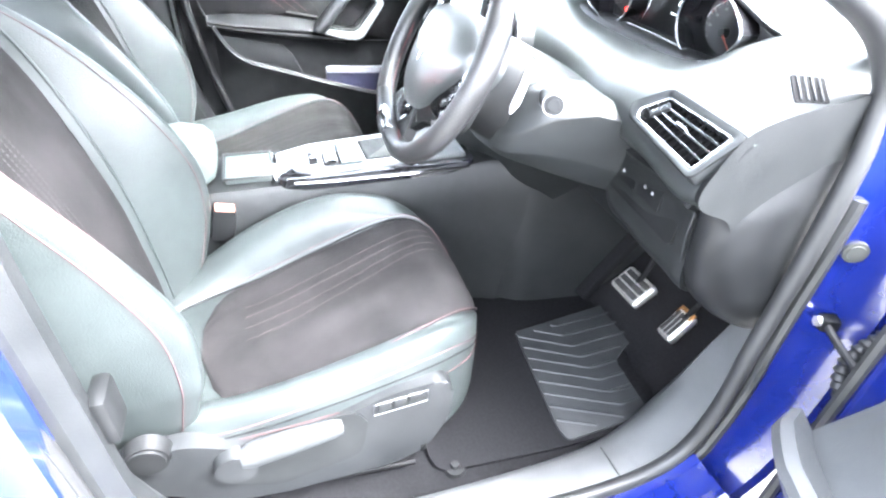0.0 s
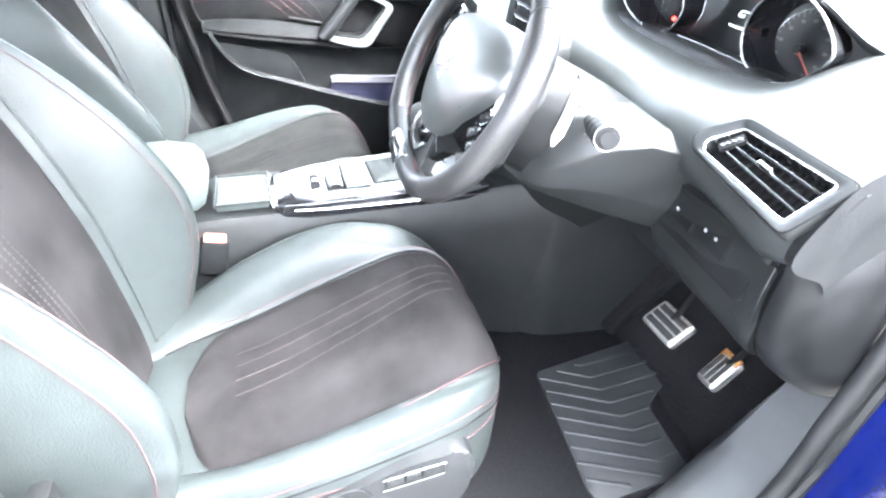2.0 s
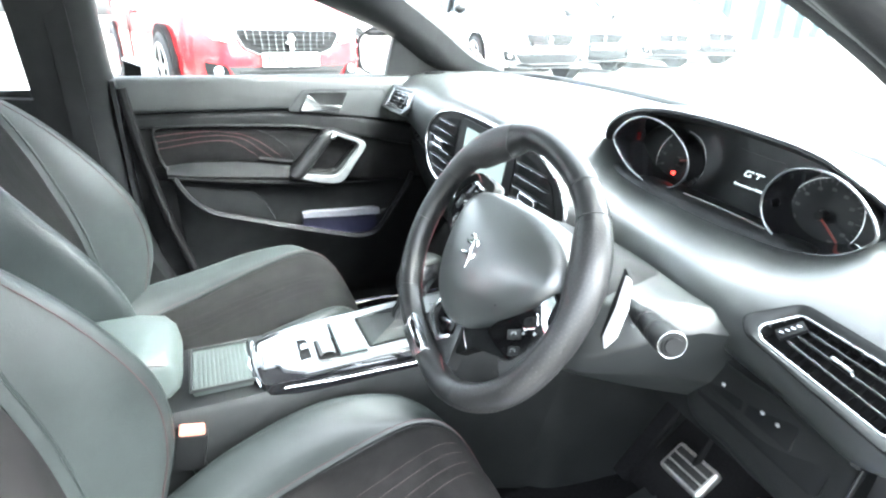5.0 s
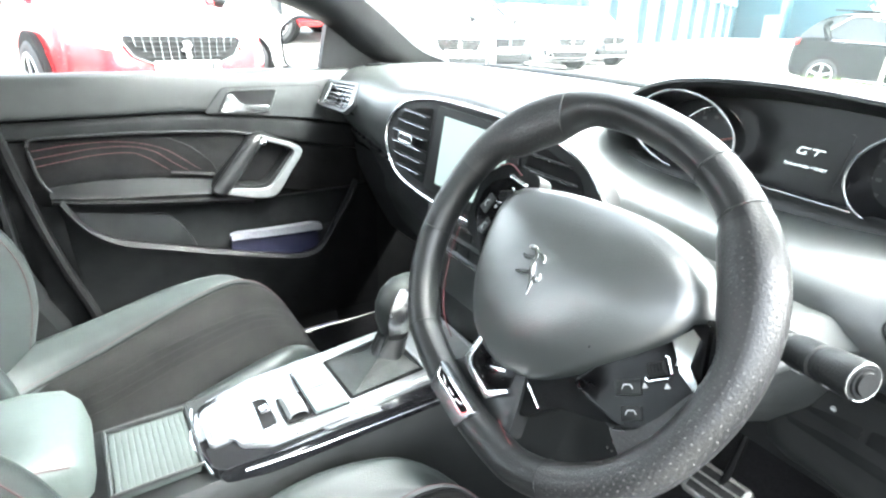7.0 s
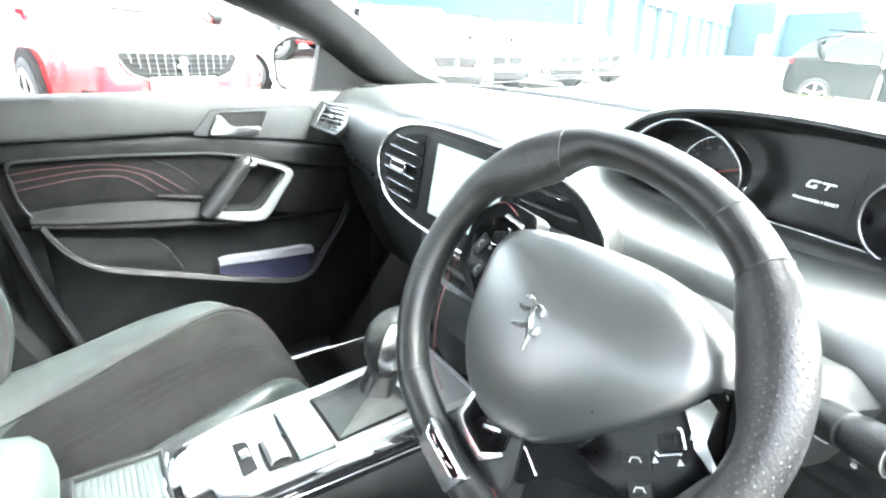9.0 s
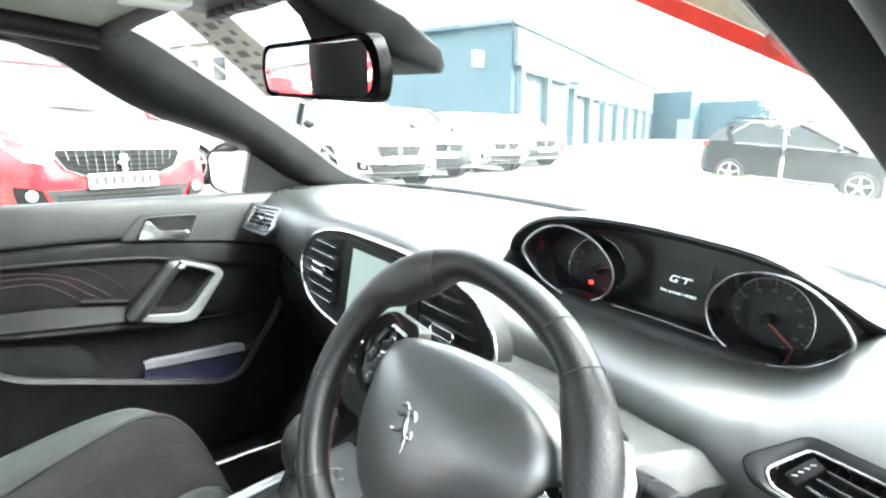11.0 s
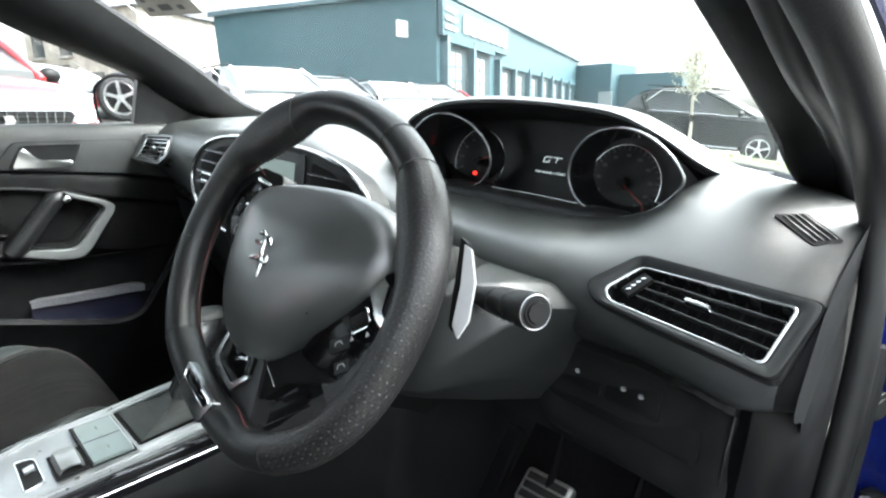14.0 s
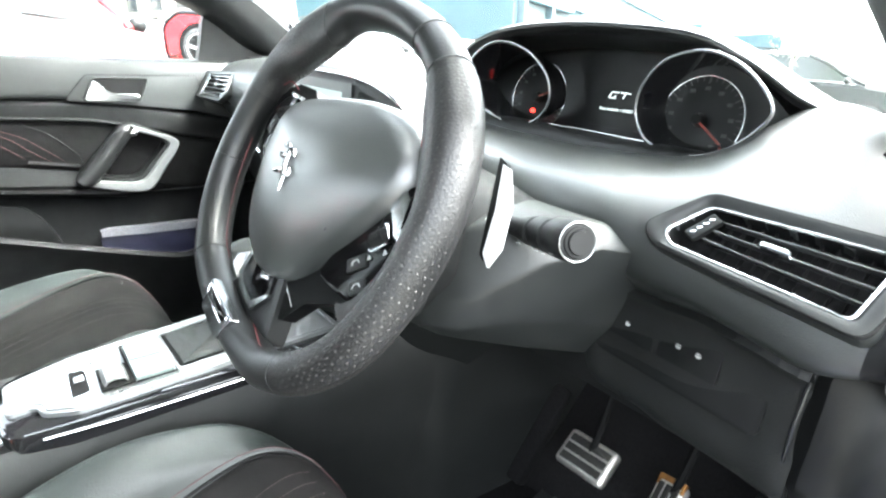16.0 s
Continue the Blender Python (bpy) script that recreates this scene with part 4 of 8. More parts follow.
def pad_z(x, y):
    r = pad_rows[int(np.clip(np.searchsorted(qs, x), 1, len(qs) - 1))]
    for a, b in zip(r, r[1:]):
        if b[1] <= y <= a[1]:
            return a[2] + (b[2] - a[2]) * (a[1] - y) / max(1e-6, a[1] - b[1])
    return r[0][2]


for sx in (1, -1):
    cx, cy = 0.702 * sx, 0.402
    o = Vector((cx, cy, pad_z(cx, cy)))
    dx, dyv = Vector((0.04, 0, pad_z(cx + 0.02, cy) - pad_z(cx - 0.02, cy))), Vector((0, 0.04, pad_z(cx, cy + 0.02) - pad_z(cx, cy - 0.02)))
    m = plane_at(o, dx, dyv) @ pose(0, 0, 0, 0, 0, SLOT_TURN * sx)
    pan = part("demister_vent", plate([(-0.026, -0.019), (0.028, -0.019), (0.026, 0.019), (-0.022, 0.019)], 0.006, m @ Matrix.Translation((0, 0, 0.0018)), r=0.004), black_void, dash, "black slotted demister vent")
    for i in range(4):
        part("rib", box((0, 0, 0), (0.044, 0.0020, 0.003), 0.0006, m=m @ Matrix.Translation((0.001, -0.0120 + i * 0.0080, 0.0022))), dash_soft, pan)

# hooded dials
cl = part("dial_panel", plate([(-0.25, -0.045), (0.25, -0.045), (0.25, 0.03), (0.20, 0.075), (0.10, 0.098), (-0.10, 0.100), (-0.18, 0.085), (-0.25, 0.03)], 0.006, plane_at((0.355, 0.470, 1.100), (1, 0, 0), (0, 0.18, 1))), dial_face, dash, "black instrument panel under a hood")
hood_edge = [(0.085, 0.425, 1.120), (0.115, 0.400, 1.152), (0.165, 0.388, 1.186), (0.231, 0.384, 1.205), (0.33, 0.382, 1.213), (0.43, 0.384, 1.211), (0.50, 0.388, 1.203), (0.55, 0.402, 1.180), (0.582, 0.428, 1.155), (0.600, 0.450, 1.143)]
e = spline(hood_edge, 48)
rows = []
for p in e:
    s = min(1, abs(p.x - 0.355) / 0.28)
    h = p.z - 1.115
    rows.append([Vector((p.x * 0.97 + 0.355 * 0.03, 0.465, max(1.085, p.z - 0.022))), Vector((p.x * 0.985 + 0.355 * 0.015, p.y + 0.02, p.z - 0.010)), p + Vector((0, 0.004, -0.006)), p + Vector((0, -0.002, 0)), p + Vector((0, 0.012, 0.004)), p + Vector((0, 0.05, 0.002)), Vector((p.x, p.y + 0.10, 1.115 + h * 0.86)), Vector((p.x, p.y + 0.17, 1.118 + h * 0.45)), Vector((p.x, p.y + 0.25, 1.124))])
part("hood", sheet([r[:4] for r in rows], thick=0.002), dark_trim, cl, "curved black hood over the dials")
part("hood_top", sheet([r[3:] for r in rows], thick=-0.003), dash_soft, cl, "soft grained top of the hood")
# lower lip joins the dials to the pad
rows = []
for x in np.linspace(0.10, 0.575, 30):
    rows.append([(x, 0.475, 1.050), (x, 0.470, 1.078), (x, 0.425, 1.088), (x, 0.405, 1.088), (x, 0.392, 1.080), (x, 0.380, 1.060)])
part("lower_lip", sheet(rows), dark_trim, cl)
part("chrome_line", tube([(0.300, 0.412, 1.0885), (0.36, 0.414, 1.0892), (0.445, 0.412, 1.0885)], 0.0018, 6), chrome, cl, "thin chrome line")


def dial(cx, sgn, needle_deg, label, hubx):
    """One teardrop dial: chrome ring, dished wall, face with ticks and a needle."""
    ring0 = [(cx - sgn * 0.092, 0.388, 1.142), (cx - sgn * 0.060, 0.386, 1.176), (cx - sgn * 0.015, 0.386, 1.192), (cx + sgn * 0.035, 0.394, 1.182), (cx + sgn * 0.068, 0.404, 1.152), (cx + sgn * 0.074, 0.408, 1.120), (cx + sgn * 0.055, 0.408, 1.092), (cx + sgn * 0.010, 0.404, 1.080), (cx - sgn * 0.045, 0.398, 1.094), (cx - sgn * 0.078, 0.392, 1.118)]
    ring = [(cx + (a - cx) * 0.92, b, 1.136 + (c - 1.136) * 0.98) for a, b, c in ring0]
    p = spline(ring, 64, closed=True)
    d = part("dial", tube(p, 0.0020, 14, closed=True, up=(0, 1, 0)), dark_chrome, dash, label)
    c = Vector((hubx, 0.464, 1.116))
    rows = [[a for a in p], [a.lerp(c, 0.10) + Vector((0, 0.022, 0)) for a in p], [a.lerp(c, 0.18) + Vector((0, 0.04, 0)) for a in p]]
    part("dial_wall", sheet(rows, closed_v=True), piano, d)
    m = plane_at(c, (1, 0, 0), (0, 0.18, 1))
    rim = [m @ Vector((0.050 * math.cos(a), 0.050 * math.sin(a), 0.002)) for a in np.linspace(0, 2 * math.pi, 48, endpoint=False)]
    part("scale_ring", tube(rim, 0.0009, 6, closed=True, up=(0, 1, 0)), chrome, d, "fine chrome scale ring")
    for i in range(31):
        a = radians(230 - i * 280 / 30)
        big = i % 3 == 0
        part("tick", box((0, 0, 0), (0.010 if big else 0.005, 0.0016 if big else 0.0009, 0.0006), m=m @ Matrix.Translation((0.047 * math.cos(a), 0.047 * math.sin(a), 0.003)) @ pose(0, 0, 0, 0, 0, math.degrees(a))), MATS["figure_grey"], d)
        if big:
            part("figure_bar", box((0, 0, 0), (0.006, 0.004, 0.0005), 0.0, m=m @ Matrix.Translation((0.036 * math.cos(a), 0.036 * math.sin(a), 0.003))), MATS["figure_grey"], d)
    part("hub", moved(rod((0, 0, 0), (0, 0, 0.010), 0.008, 0.006, 20), m), dark_trim, d)
    part("needle", box((0, 0, 0), (0.044, 0.0026, 0.0016), 0.0006, m=m @ pose(0, 0, 0.009, 0, 0, needle_deg) @ Matrix.Translation((0.020, 0, 0))), needle_red, d, "orange-red needle")
    return d, m


M("figure_grey", (0.030, 0.032, 0.032), 0.5)
d1, m1 = dial(0.230, 1, 20, "chrome-ringed teardrop dial with red needle", 0.232)
dial(0.498, -1, -35, "chrome-ringed teardrop dial with red needle", 0.480)
part("warning_lamp", moved(rod((0.002, -0.020, 0.008), (0.002, -0.020, 0.012), 0.0030, segs=16), m1), red_glow, d1, "lit red warning lamp")
mt = plane_at((0.358, 0.470 + 0.026 * 0.18 - 0.0012, 1.126), (1, 0, 0), (0, 0.18, 1))
part("display", plate([(-0.044, -0.036), (0.044, -0.036), (0.044, 0.036), (-0.044, 0.036)], 0.001, mt, r=0.005), dial_face, cl, "black centre display")
slant = Matrix(((1, 0.35, 0, 0), (0, 1, 0, 0), (0, 0, 1, 0), (0, 0, 0, 1)))
for i, (x, w, h) in enumerate(((-0.0065, 0.011, 0.0015), (-0.0125, 0.0015, 0.007), (-0.004, 0.003, 0.0015), (0.009, 0.015, 0.0015), (0.009, 0.0016, 0.007))):
    yy = (0.0095, 0.0055, 0.0045, 0.0095, 0.0055)[i]
    part("emblem_bar", box((0, 0, 0), (w, h, 0.0006), m=mt @ slant @ Matrix.Translation((x, yy, 0.0006))), text_glow, cl)
part("emblem_bar", box((0, 0, 0), (0.010, 0.0015, 0.0006), m=mt @ slant @ Matrix.Translation((-0.0065, 0.0020, 0.0006))), text_glow, cl)
words("Foot on brake + START", 0.0052, mt @ Matrix.Translation((0.004, -0.013, 0.001)), cl, "message", text_glow)

# centre touchscreen with two vents in one chrome-edged frame
cm = plane_at((0.0, 0.222, 1.050), (1, 0, 0), (0, 0.14, 1))
bez = [(-0.275, 0.000), (-0.262, 0.030), (-0.225, 0.058), (-0.165, 0.076), (-0.09, 0.084), (0.09, 0.084), (0.165, 0.076), (0.225, 0.058), (0.262, 0.030), (0.275, 0.000), (0.262, -0.036), (0.225, -0.066), (0.17, -0.080), (0.09, -0.086), (-0.09, -0.086), (-0.17, -0.080), (-0.225, -0.066), (-0.262, -0.036)]
bz = [Vector((p.x, p.y)) for p in spline([(a, b, 0) for a, b in bez], 90, closed=True)]
unit = part("screen_unit", plate([(p.x, p.y) for p in bz], 0.03, cm @ Matrix.Translation((0, 0, 0.012))), dark_trim, dash, "touchscreen between two vents in a chrome edge")
part("chrome_edge", tube([cm @ Vector((p.x, p.y, 0.0140)) for p in bz], 0.0032, 14, closed=True, up=cm.to_3x3() @ Vector((0, 0, 1))), bright_chrome, unit, "bright chrome edge")
part("touchscreen", plate([(-0.118, -0.070), (0.118, -0.070), (0.108, 0.074), (-0.108, 0.074)], 0.002, cm @ Matrix.Translation((0, 0, 0.0150)), r=0.006), dial_face, unit, "grey glossy touchscreen")
part("lit_area", plate([(-0.084, -0.054), (0.084, -0.054), (0.084, 0.060), (-0.084, 0.060)], 0.0006, cm @ Matrix.Translation((0, 0, 0.0158))), screen_grey, unit)
for sx in (-1, 1):
    well = part("air_vent", plate([(0.122 * sx, -0.066), (0.125 * sx, 0.066), (0.165 * sx, 0.060), (0.222 * sx, 0.042), (0.250 * sx, 0.0), (0.222 * sx, -0.048), (0.168 * sx, -0.062)], 0.001, cm @ Matrix.Translation((0, 0, 0.0135)), r=0.006), black_void, unit, "black slatted centre vent")
    for i in range(6):
        y = -0.050 + i * 0.020
        x1 = 0.245 - abs(y) * 0.75
        part("slat_edge", tube([cm @ Vector((sx * 0.130, y - 0.0005, 0.0232)), cm @ Vector((sx * (x1 - 0.002), y - 0.0005, 0.0232))], 0.0005, 6), dark_chrome, well, "fine bright slat edge")
        part("slat", box((0, 0, 0), (x1 - 0.128, 0.0024, 0.011), 0.0008, m=cm @ Matrix.Translation((sx * (x1 + 0.128) / 2, y, 0.0175)) @ pose(0, 0, 0, -8, 0, 0)), dark_trim, well)
    part("tab", box((0, 0, 0), (0.046, 0.013, 0.008), 0.003, m=cm @ Matrix.Translation((0.183 * sx, 0.002, 0.022))), dark_trim, well)
    part("tab_edge", tube([cm @ Vector((sx * a, b, 0.0265)) for a, b in ((0.162, 0.0085), (0.203, 0.0085), (0.208, 0.002), (0.203, -0.0045), (0.162, -0.0045), (0.158, 0.002))], 0.0012, 6, closed=True), chrome, well, "satin chrome outline of the vent tab")

# buttons and slot of the centre stack
st = plane_at((0.0, 0.226, 0.895), (1, 0, 0), (0, 0.10, 1))
stack = part("stack_face", plate([(-0.13, -0.10), (0.13, -0.10), (0.15, 0.05), (-0.15, 0.05)], 0.02, st, bevel=0.004, r=0.01), dash_soft, dash, "grey centre stack of keys and slot")
for j in range(2):
    for i in range(6):
        part("key", box((0, 0, 0), (0.034, 0.018, 0.006), 0.002, m=st @ Matrix.Translation((-0.0925 + i * 0.037, 0.024 - j * 0.028, 0.003))), dash_hard, stack)
part("chrome_bar", box((0, 0, 0), (0.24, 0.004, 0.006), 0.0015, m=st @ Matrix.Translation((0, 0.040, 0.004))), chrome, stack, "satin chrome bar")
part("chrome_bar", box((0, 0, 0), (0.23, 0.004, 0.006), 0.0015, m=st @ Matrix.Translation((0, -0.022, 0.004))), chrome, stack, "satin chrome bar")

# switch panel under the driver's vent, fuse cover and dash end
sw = plane_at((0.600, 0.3135, 0.898), (1, -0.06, 0), (0, 0.10, 1))
panel = part("switch_panel", plate([(-0.118, -0.030), (0.070, -0.034), (0.070, 0.044), (-0.115, 0.044)], 0.02, sw, bevel=0.004, r=0.008), dark_trim, dash, "black panel of switches")
for x, w in ((-0.072, 0.056), (-0.006, 0.064)):
    key = part("switch", box((0, 0, 0), (w, 0.038, 0.008), 0.002, m=sw @ Matrix.Translation((x, 0.016, 0.003))), dark_trim, panel)
    for dx in ((0,) if x < -0.05 else (-0.0105, 0.0105)):
        part("symbol", plate([(-0.0034, 0.0006), (0.0034, 0.0006), (0.0016, -0.0022), (-0.0016, -0.0022)], 0.0004, sw @ Matrix.Translation((x + dx, 0.018, 0.0085 if x > -0.05 else 0.014))), silver_print, key)
        part("symbol", box((0, 0, 0), (0.0044, 0.0009, 0.0004), m=sw @ Matrix.Translation((x + dx, 0.0202, 0.0085 if x > -0.05 else 0.014))), silver_print, key)
# bulged end cap between the pad's end, the seal and the knee panel
inner_edge = spline([(0.722, 0.262, 0.994), (0.699, 0.302, 0.950), (0.696, 0.308, 0.885), (0.694, 0.330, 0.820), (0.698, 0.380, 0.765), (0.706, 0.445, 0.722), (0.716, 0.500, 0.700)], 26)
outer_edge = spline([(0.742, 0.470, 1.062), (0.748, 0.458, 1.000), (0.753, 0.450, 0.930), (0.756, 0.448, 0.860), (0.757, 0.452, 0.790), (0.752, 0.472, 0.735), (0.735, 0.510, 0.700)], 26)
rows = []
for i, (p, q) in enumerate(zip(inner_edge, outer_edge)):
    s = i / 25
    b = 0.044 * min(1.0, s * 4.5 + 0.05) * max(0.0, 1 - s ** 3.5)
    rows.append([p + Vector((-0.002, 0.030, 0)), p + Vector((0.0, 0.004, 0))] + [p.lerp(q, t) + Vector((0.80, -0.60, 0)) * b * math.sin(math.pi * t ** 0.62) ** 0.8 for t in np.linspace(0.02, 1, 16)])
part("end_cap", sheet(rows), dark_trim, dash, "bulged grey plastic end cap of the dashboard")
part("cap_seam", tube([p + Vector((-0.002, -0.001, 0)) for p in inner_edge[3:]], 0.0015, 6), slat_grey, dash)
# no hollow here: a black plate on the fascia paints the recess's shade
part("lower_recess_shade", plate([(-0.055, -0.014), (0.050, -0.024), (0.056, 0.000), (-0.060, 0.016)], 0.02, plane_at((0.615, 0.3265, 0.838), (1, -0.03, 0), (0, 0.16, 1)), r=0.008), black_void, dash, "black plate for the shaded recess under the switches")
# knee bolster under the dash
rows = []
for x in np.linspace(0.20, 0.700, 20):
    rows.append([(x, 0.335, 0.845), (x, 0.345, 0.805), (x, 0.39, 0.775), (x, 0.47, 0.765), (x, 0.56, 0.79), (x, 0.72, 0.84)])
part("under_panel", sheet(rows, thick=0.008), dark_trim, dash)

# steering column shroud with stalk, start button and paddle
col = thing("steering_column", (X0, 0.22, 0.93), "black column shroud with stalk and gearshift paddle", "steering column")
ax = Vector((0, 0.882, -0.471))
rows = []
for t, w, h in ((0.045, 0.060, 0.055), (0.06, 0.078, 0.070), (0.12, 0.088, 0.078), (0.20, 0.092, 0.082), (0.30, 0.085, 0.080)):
    c = Vector((X0, 0.022, 1.071)) + ax * t
    up = Vector((0, 0.471, 0.882))
    rows.append([c + Vector((1, 0, 0)) * a + up * b for a, b in rounded([(-w, -h * 0.4), (-w * 0.6, -h), (w * 0.6, -h), (w, -h * 0.4), (w * 0.9, h * 0.7), (w * 0.5, h), (-w * 0.5, h), (-w * 0.9, h * 0.7)], 0.02, 3)])
part("shroud", loft(rows), dark_trim, col)
rows = []
for y, xb, zb, xt, zt, zc in ((0.104, 0.395, 0.945, 0.425, 0.965, 0.985), (0.108, 0.420, 0.926, 0.450, 0.965, 1.010), (0.124, 0.434, 0.917, 0.478, 0.972, 1.030), (0.150, 0.440, 0.906, 0.504, 0.996, 1.040), (0.170, 0.444, 0.899, 0.517, 1.010, 1.045), (0.230, 0.453, 0.876, 0.532, 1.018, 1.040), (0.300, 0.463, 0.852, 0.542, 1.000, 1.020), (0.375, 0.475, 0.828, 0.550, 0.980, 1.000)):
    o = X0
    pts = [(2 * o - xt, zt), (2 * o - xb - 0.01, zb + 0.006), (o, zb - 0.006), (xb, zb), (xb * 0.62 + xt * 0.38 + 0.010, zb * 0.62 + zt * 0.38 - 0.004), (xt, zt), (xt - 0.03, zc), (2 * o - xt + 0.03, zc)]
    rows.append([Vector((p.x, y, p.y)) for p in rounded(pts, 0.005, 2)])
part("lower_cowl", loft(rows), vent_trim, col, "angular lower cowl")
a, b = Vector((0.455, 0.175, 1.030)), Vector((0.580, 0.122, 1.060))
d = (b - a)
stalk = part("stalk", loft([[a + d * t + (Vector((0.39, 0.92, 0.0)).normalized() * math.cos(k) + Vector((-0.15, 0.05, 0.98)) * math.sin(k)) * r * 1.22 for k in np.linspace(0, 2 * math.pi, 24, endpoint=False)] for t, r in ((0, 0.007), (0.3, 0.0075), (0.4, 0.009), (0.5, 0.0105), (0.55, 0.0108), (0.56, 0.0098), (0.58, 0.0098), (0.60, 0.0112), (0.75, 0.0118), (0.76, 0.0108), (0.78, 0.0108), (0.80, 0.0124), (0.97, 0.0130), (1.0, 0.0118))]), dash_hard, col, "ribbed light stalk")
part("stalk_ring", tube([b - d * 0.005 + (Vector((0.39, 0.92, 0.0)).normalized() * math.cos(k) + Vector((-0.15, 0.05, 0.98)) * math.sin(k)) * 0.0142 for k in np.linspace(0, 2 * math.pi, 32, endpoint=False)], 0.0009, 8, closed=True, up=d), dark_chrome, stalk, "chrome ring")
part("stalk_button", rod(b - d * 0.04, b + d * 0.025, 0.0128, 0.0105, 24, 0.002), dark_trim, stalk)
for t, k, w in ((0.46, 3.9, 0.006), (0.67, 4.0, 0.007), (0.67, 4.5, 0.004), (0.88, 3.9, 0.007), (0.88, 4.4, 0.004)):
    n = (Vector((0.39, 0.92, 0.0)).normalized() * math.cos(k) + Vector((-0.15, 0.05, 0.98)) * math.sin(k))
    part("symbol", box((0, 0, 0), (w, 0.0025, 0.0005), m=plane_at(a + d * t + n * 0.0152, d, n.cross(d))), silver_print, stalk)
part("stalk", rod((0.29, 0.175, 1.03), (0.19, 0.125, 1.045), 0.009, 0.014, 20, 0.003), dash_hard, col, "black wiper stalk")
pad = [Vector(p) for p in ((0.498, 0.122, 1.104), (0.510, 0.117, 1.102), (0.524, 0.106, 1.078), (0.529, 0.094, 1.048), (0.526, 0.086, 1.034), (0.516, 0.090, 1.036), (0.508, 0.104, 1.066))]
part("paddle", loft([pad, [p + Vector((-0.004, 0.010, -0.004)) for p in pad]]), dark_trim, col, "gearshift paddle with bright edge")
face = [Vector(p) for p in ((0.508, 0.1155, 1.101), (0.518, 0.1125, 1.099), (0.531, 0.1035, 1.076), (0.536, 0.0915, 1.046), (0.533, 0.0825, 1.033), (0.523, 0.0870, 1.040), (0.518, 0.1010, 1.070))]
part("paddle_edge", loft([face, [p + Vector((-0.002, 0.005, -0.002)) for p in face]]), M("satin_grey", (0.60, 0.61, 0.62), 0.35, metal=0.3), col, "satin silver paddle face")

# steering wheel
wheel = thing("steering_wheel", (X0, 0, 0.92), "small black leather steering wheel with flat bottom and perforated grips", "steering wheel")
WU, WN = Vector((0, 0.471, 0.882)), Vector((0, -0.882, 0.471))
WC = Vector((X0 + 0.002, 0.022, 1.071))


TURN_W = radians(-12.5)  # the wheel stands turned a little to the right


def wp(u, v, w=0.0):
    u, v = u * math.cos(TURN_W) - v * math.sin(TURN_W), u * math.sin(TURN_W) + v * math.cos(TURN_W)
    return WC + Vector((u, 0, 0)) + WU * v + WN * w


def wq(u, v, w=0.0):
    """A point on the wheel's plane, before it is turned."""
    return WC + Vector((u, 0, 0)) + WU * v + WN * w


rim = []
for i in range(120):
    a = 2 * math.pi * i / 120
    c, s = math.cos(a), math.sin(a)
    u, v = 0.1665 * np.sign(c) * abs(c) ** 0.92, 0.150 * np.sign(s) * abs(s) ** 0.92
    if v < -0.132:
        v = -0.132 - (abs(v) - 0.132) * 0.6
    rim.append((u, v))


def rim_rows(idx, r0=0.0156, segs=20):
    rows = []
    for i in idx:
        u, v = rim[i % 120]
        u2, v2 = rim[(i + 1) % 120]
        u1, v1 = rim[(i - 1) % 120]
        t = Vector((u2 - u1, v2 - v1)).normalized()
        n = Vector((t.y, -t.x))
        a = math.degrees(math.atan2(v, u)) % 360
        thumb = 0.017 * math.exp(-((a - 140) / 17) ** 4) + 0.009 * math.exp(-((a - 36) / 15) ** 4)
        k = r0 * (1 + 0.06 * math.exp(-((a - 35) / 16) ** 2) + 0.06 * math.exp(-((a - 145) / 16) ** 2))
        rows.append([wp(u + n.x * (k + (thumb if math.cos(q) < 0 else 0)) * math.cos(q), v + n.y * (k + (thumb if math.cos(q) < 0 else 0)) * math.cos(q), k * 1.12 * math.sin(q)) for q in np.linspace(0, 2 * math.pi, segs, endpoint=False)])
    return rows


part("rim", sheet(rim_rows(range(120)), closed_u=True, closed_v=True), wheel_leather, wheel, "black leather rim")
# perforated leather on both sides of the rim
perf = M("perforated_leather", (0.0070, 0.0072, 0.0074), 0.40, bump=0.3)
dots = bmesh.new()
for lo, hi in ((104, 139), (41, 58)):
    part("grip", sheet(rim_rows(range(lo, hi), 0.01605), closed_v=True), perf, wheel, "perforated leather grip")
    rr = rim_rows(range(lo + 1, hi - 1), 0.0161)
    for i in range(len(rr) - 1):
        for j in range(20):
            for f, g in ((0.0, 0.0), (0.5, 0.5)):
                p = rr[i][j].lerp(rr[i + 1][j], f).lerp(rr[i][(j + 1) % 20].lerp(rr[i + 1][(j + 1) % 20], f), g)
                n = (p - wp(*rim[(lo + 1 + i) % 120])).normalized()
                bmesh.ops.create_circle(dots, cap_ends=True, segments=6, radius=0.00078, matrix=Matrix.Translation(p + n * 0.0002) @ n.to_track_quat("Z", "Y").to_matrix().to_4x4())
part("perforation_stuff", dots, M("pale_perforation", (0.040, 0.038, 0.037), 0.8), wheel)
for i in (19, 24, 41, 66, 80, 104):
    part("seam", tube(rim_rows([i], 0.0157)[0], 0.0007, 5, closed=True), wheel_leather, wheel)


wheel_thread = M("red_wheel_thread", (0.075, 0.011, 0.013), 0.7)


def stitches(points, parent):
    """Short thread stitches along a line."""
    p = spline(points, 90)
    return part("stitching", merge(*[tube([p[i], p[i + 1]], 0.0007, 5) for i in range(0, 89, 2)]), wheel_thread, parent, "red thread stitching")


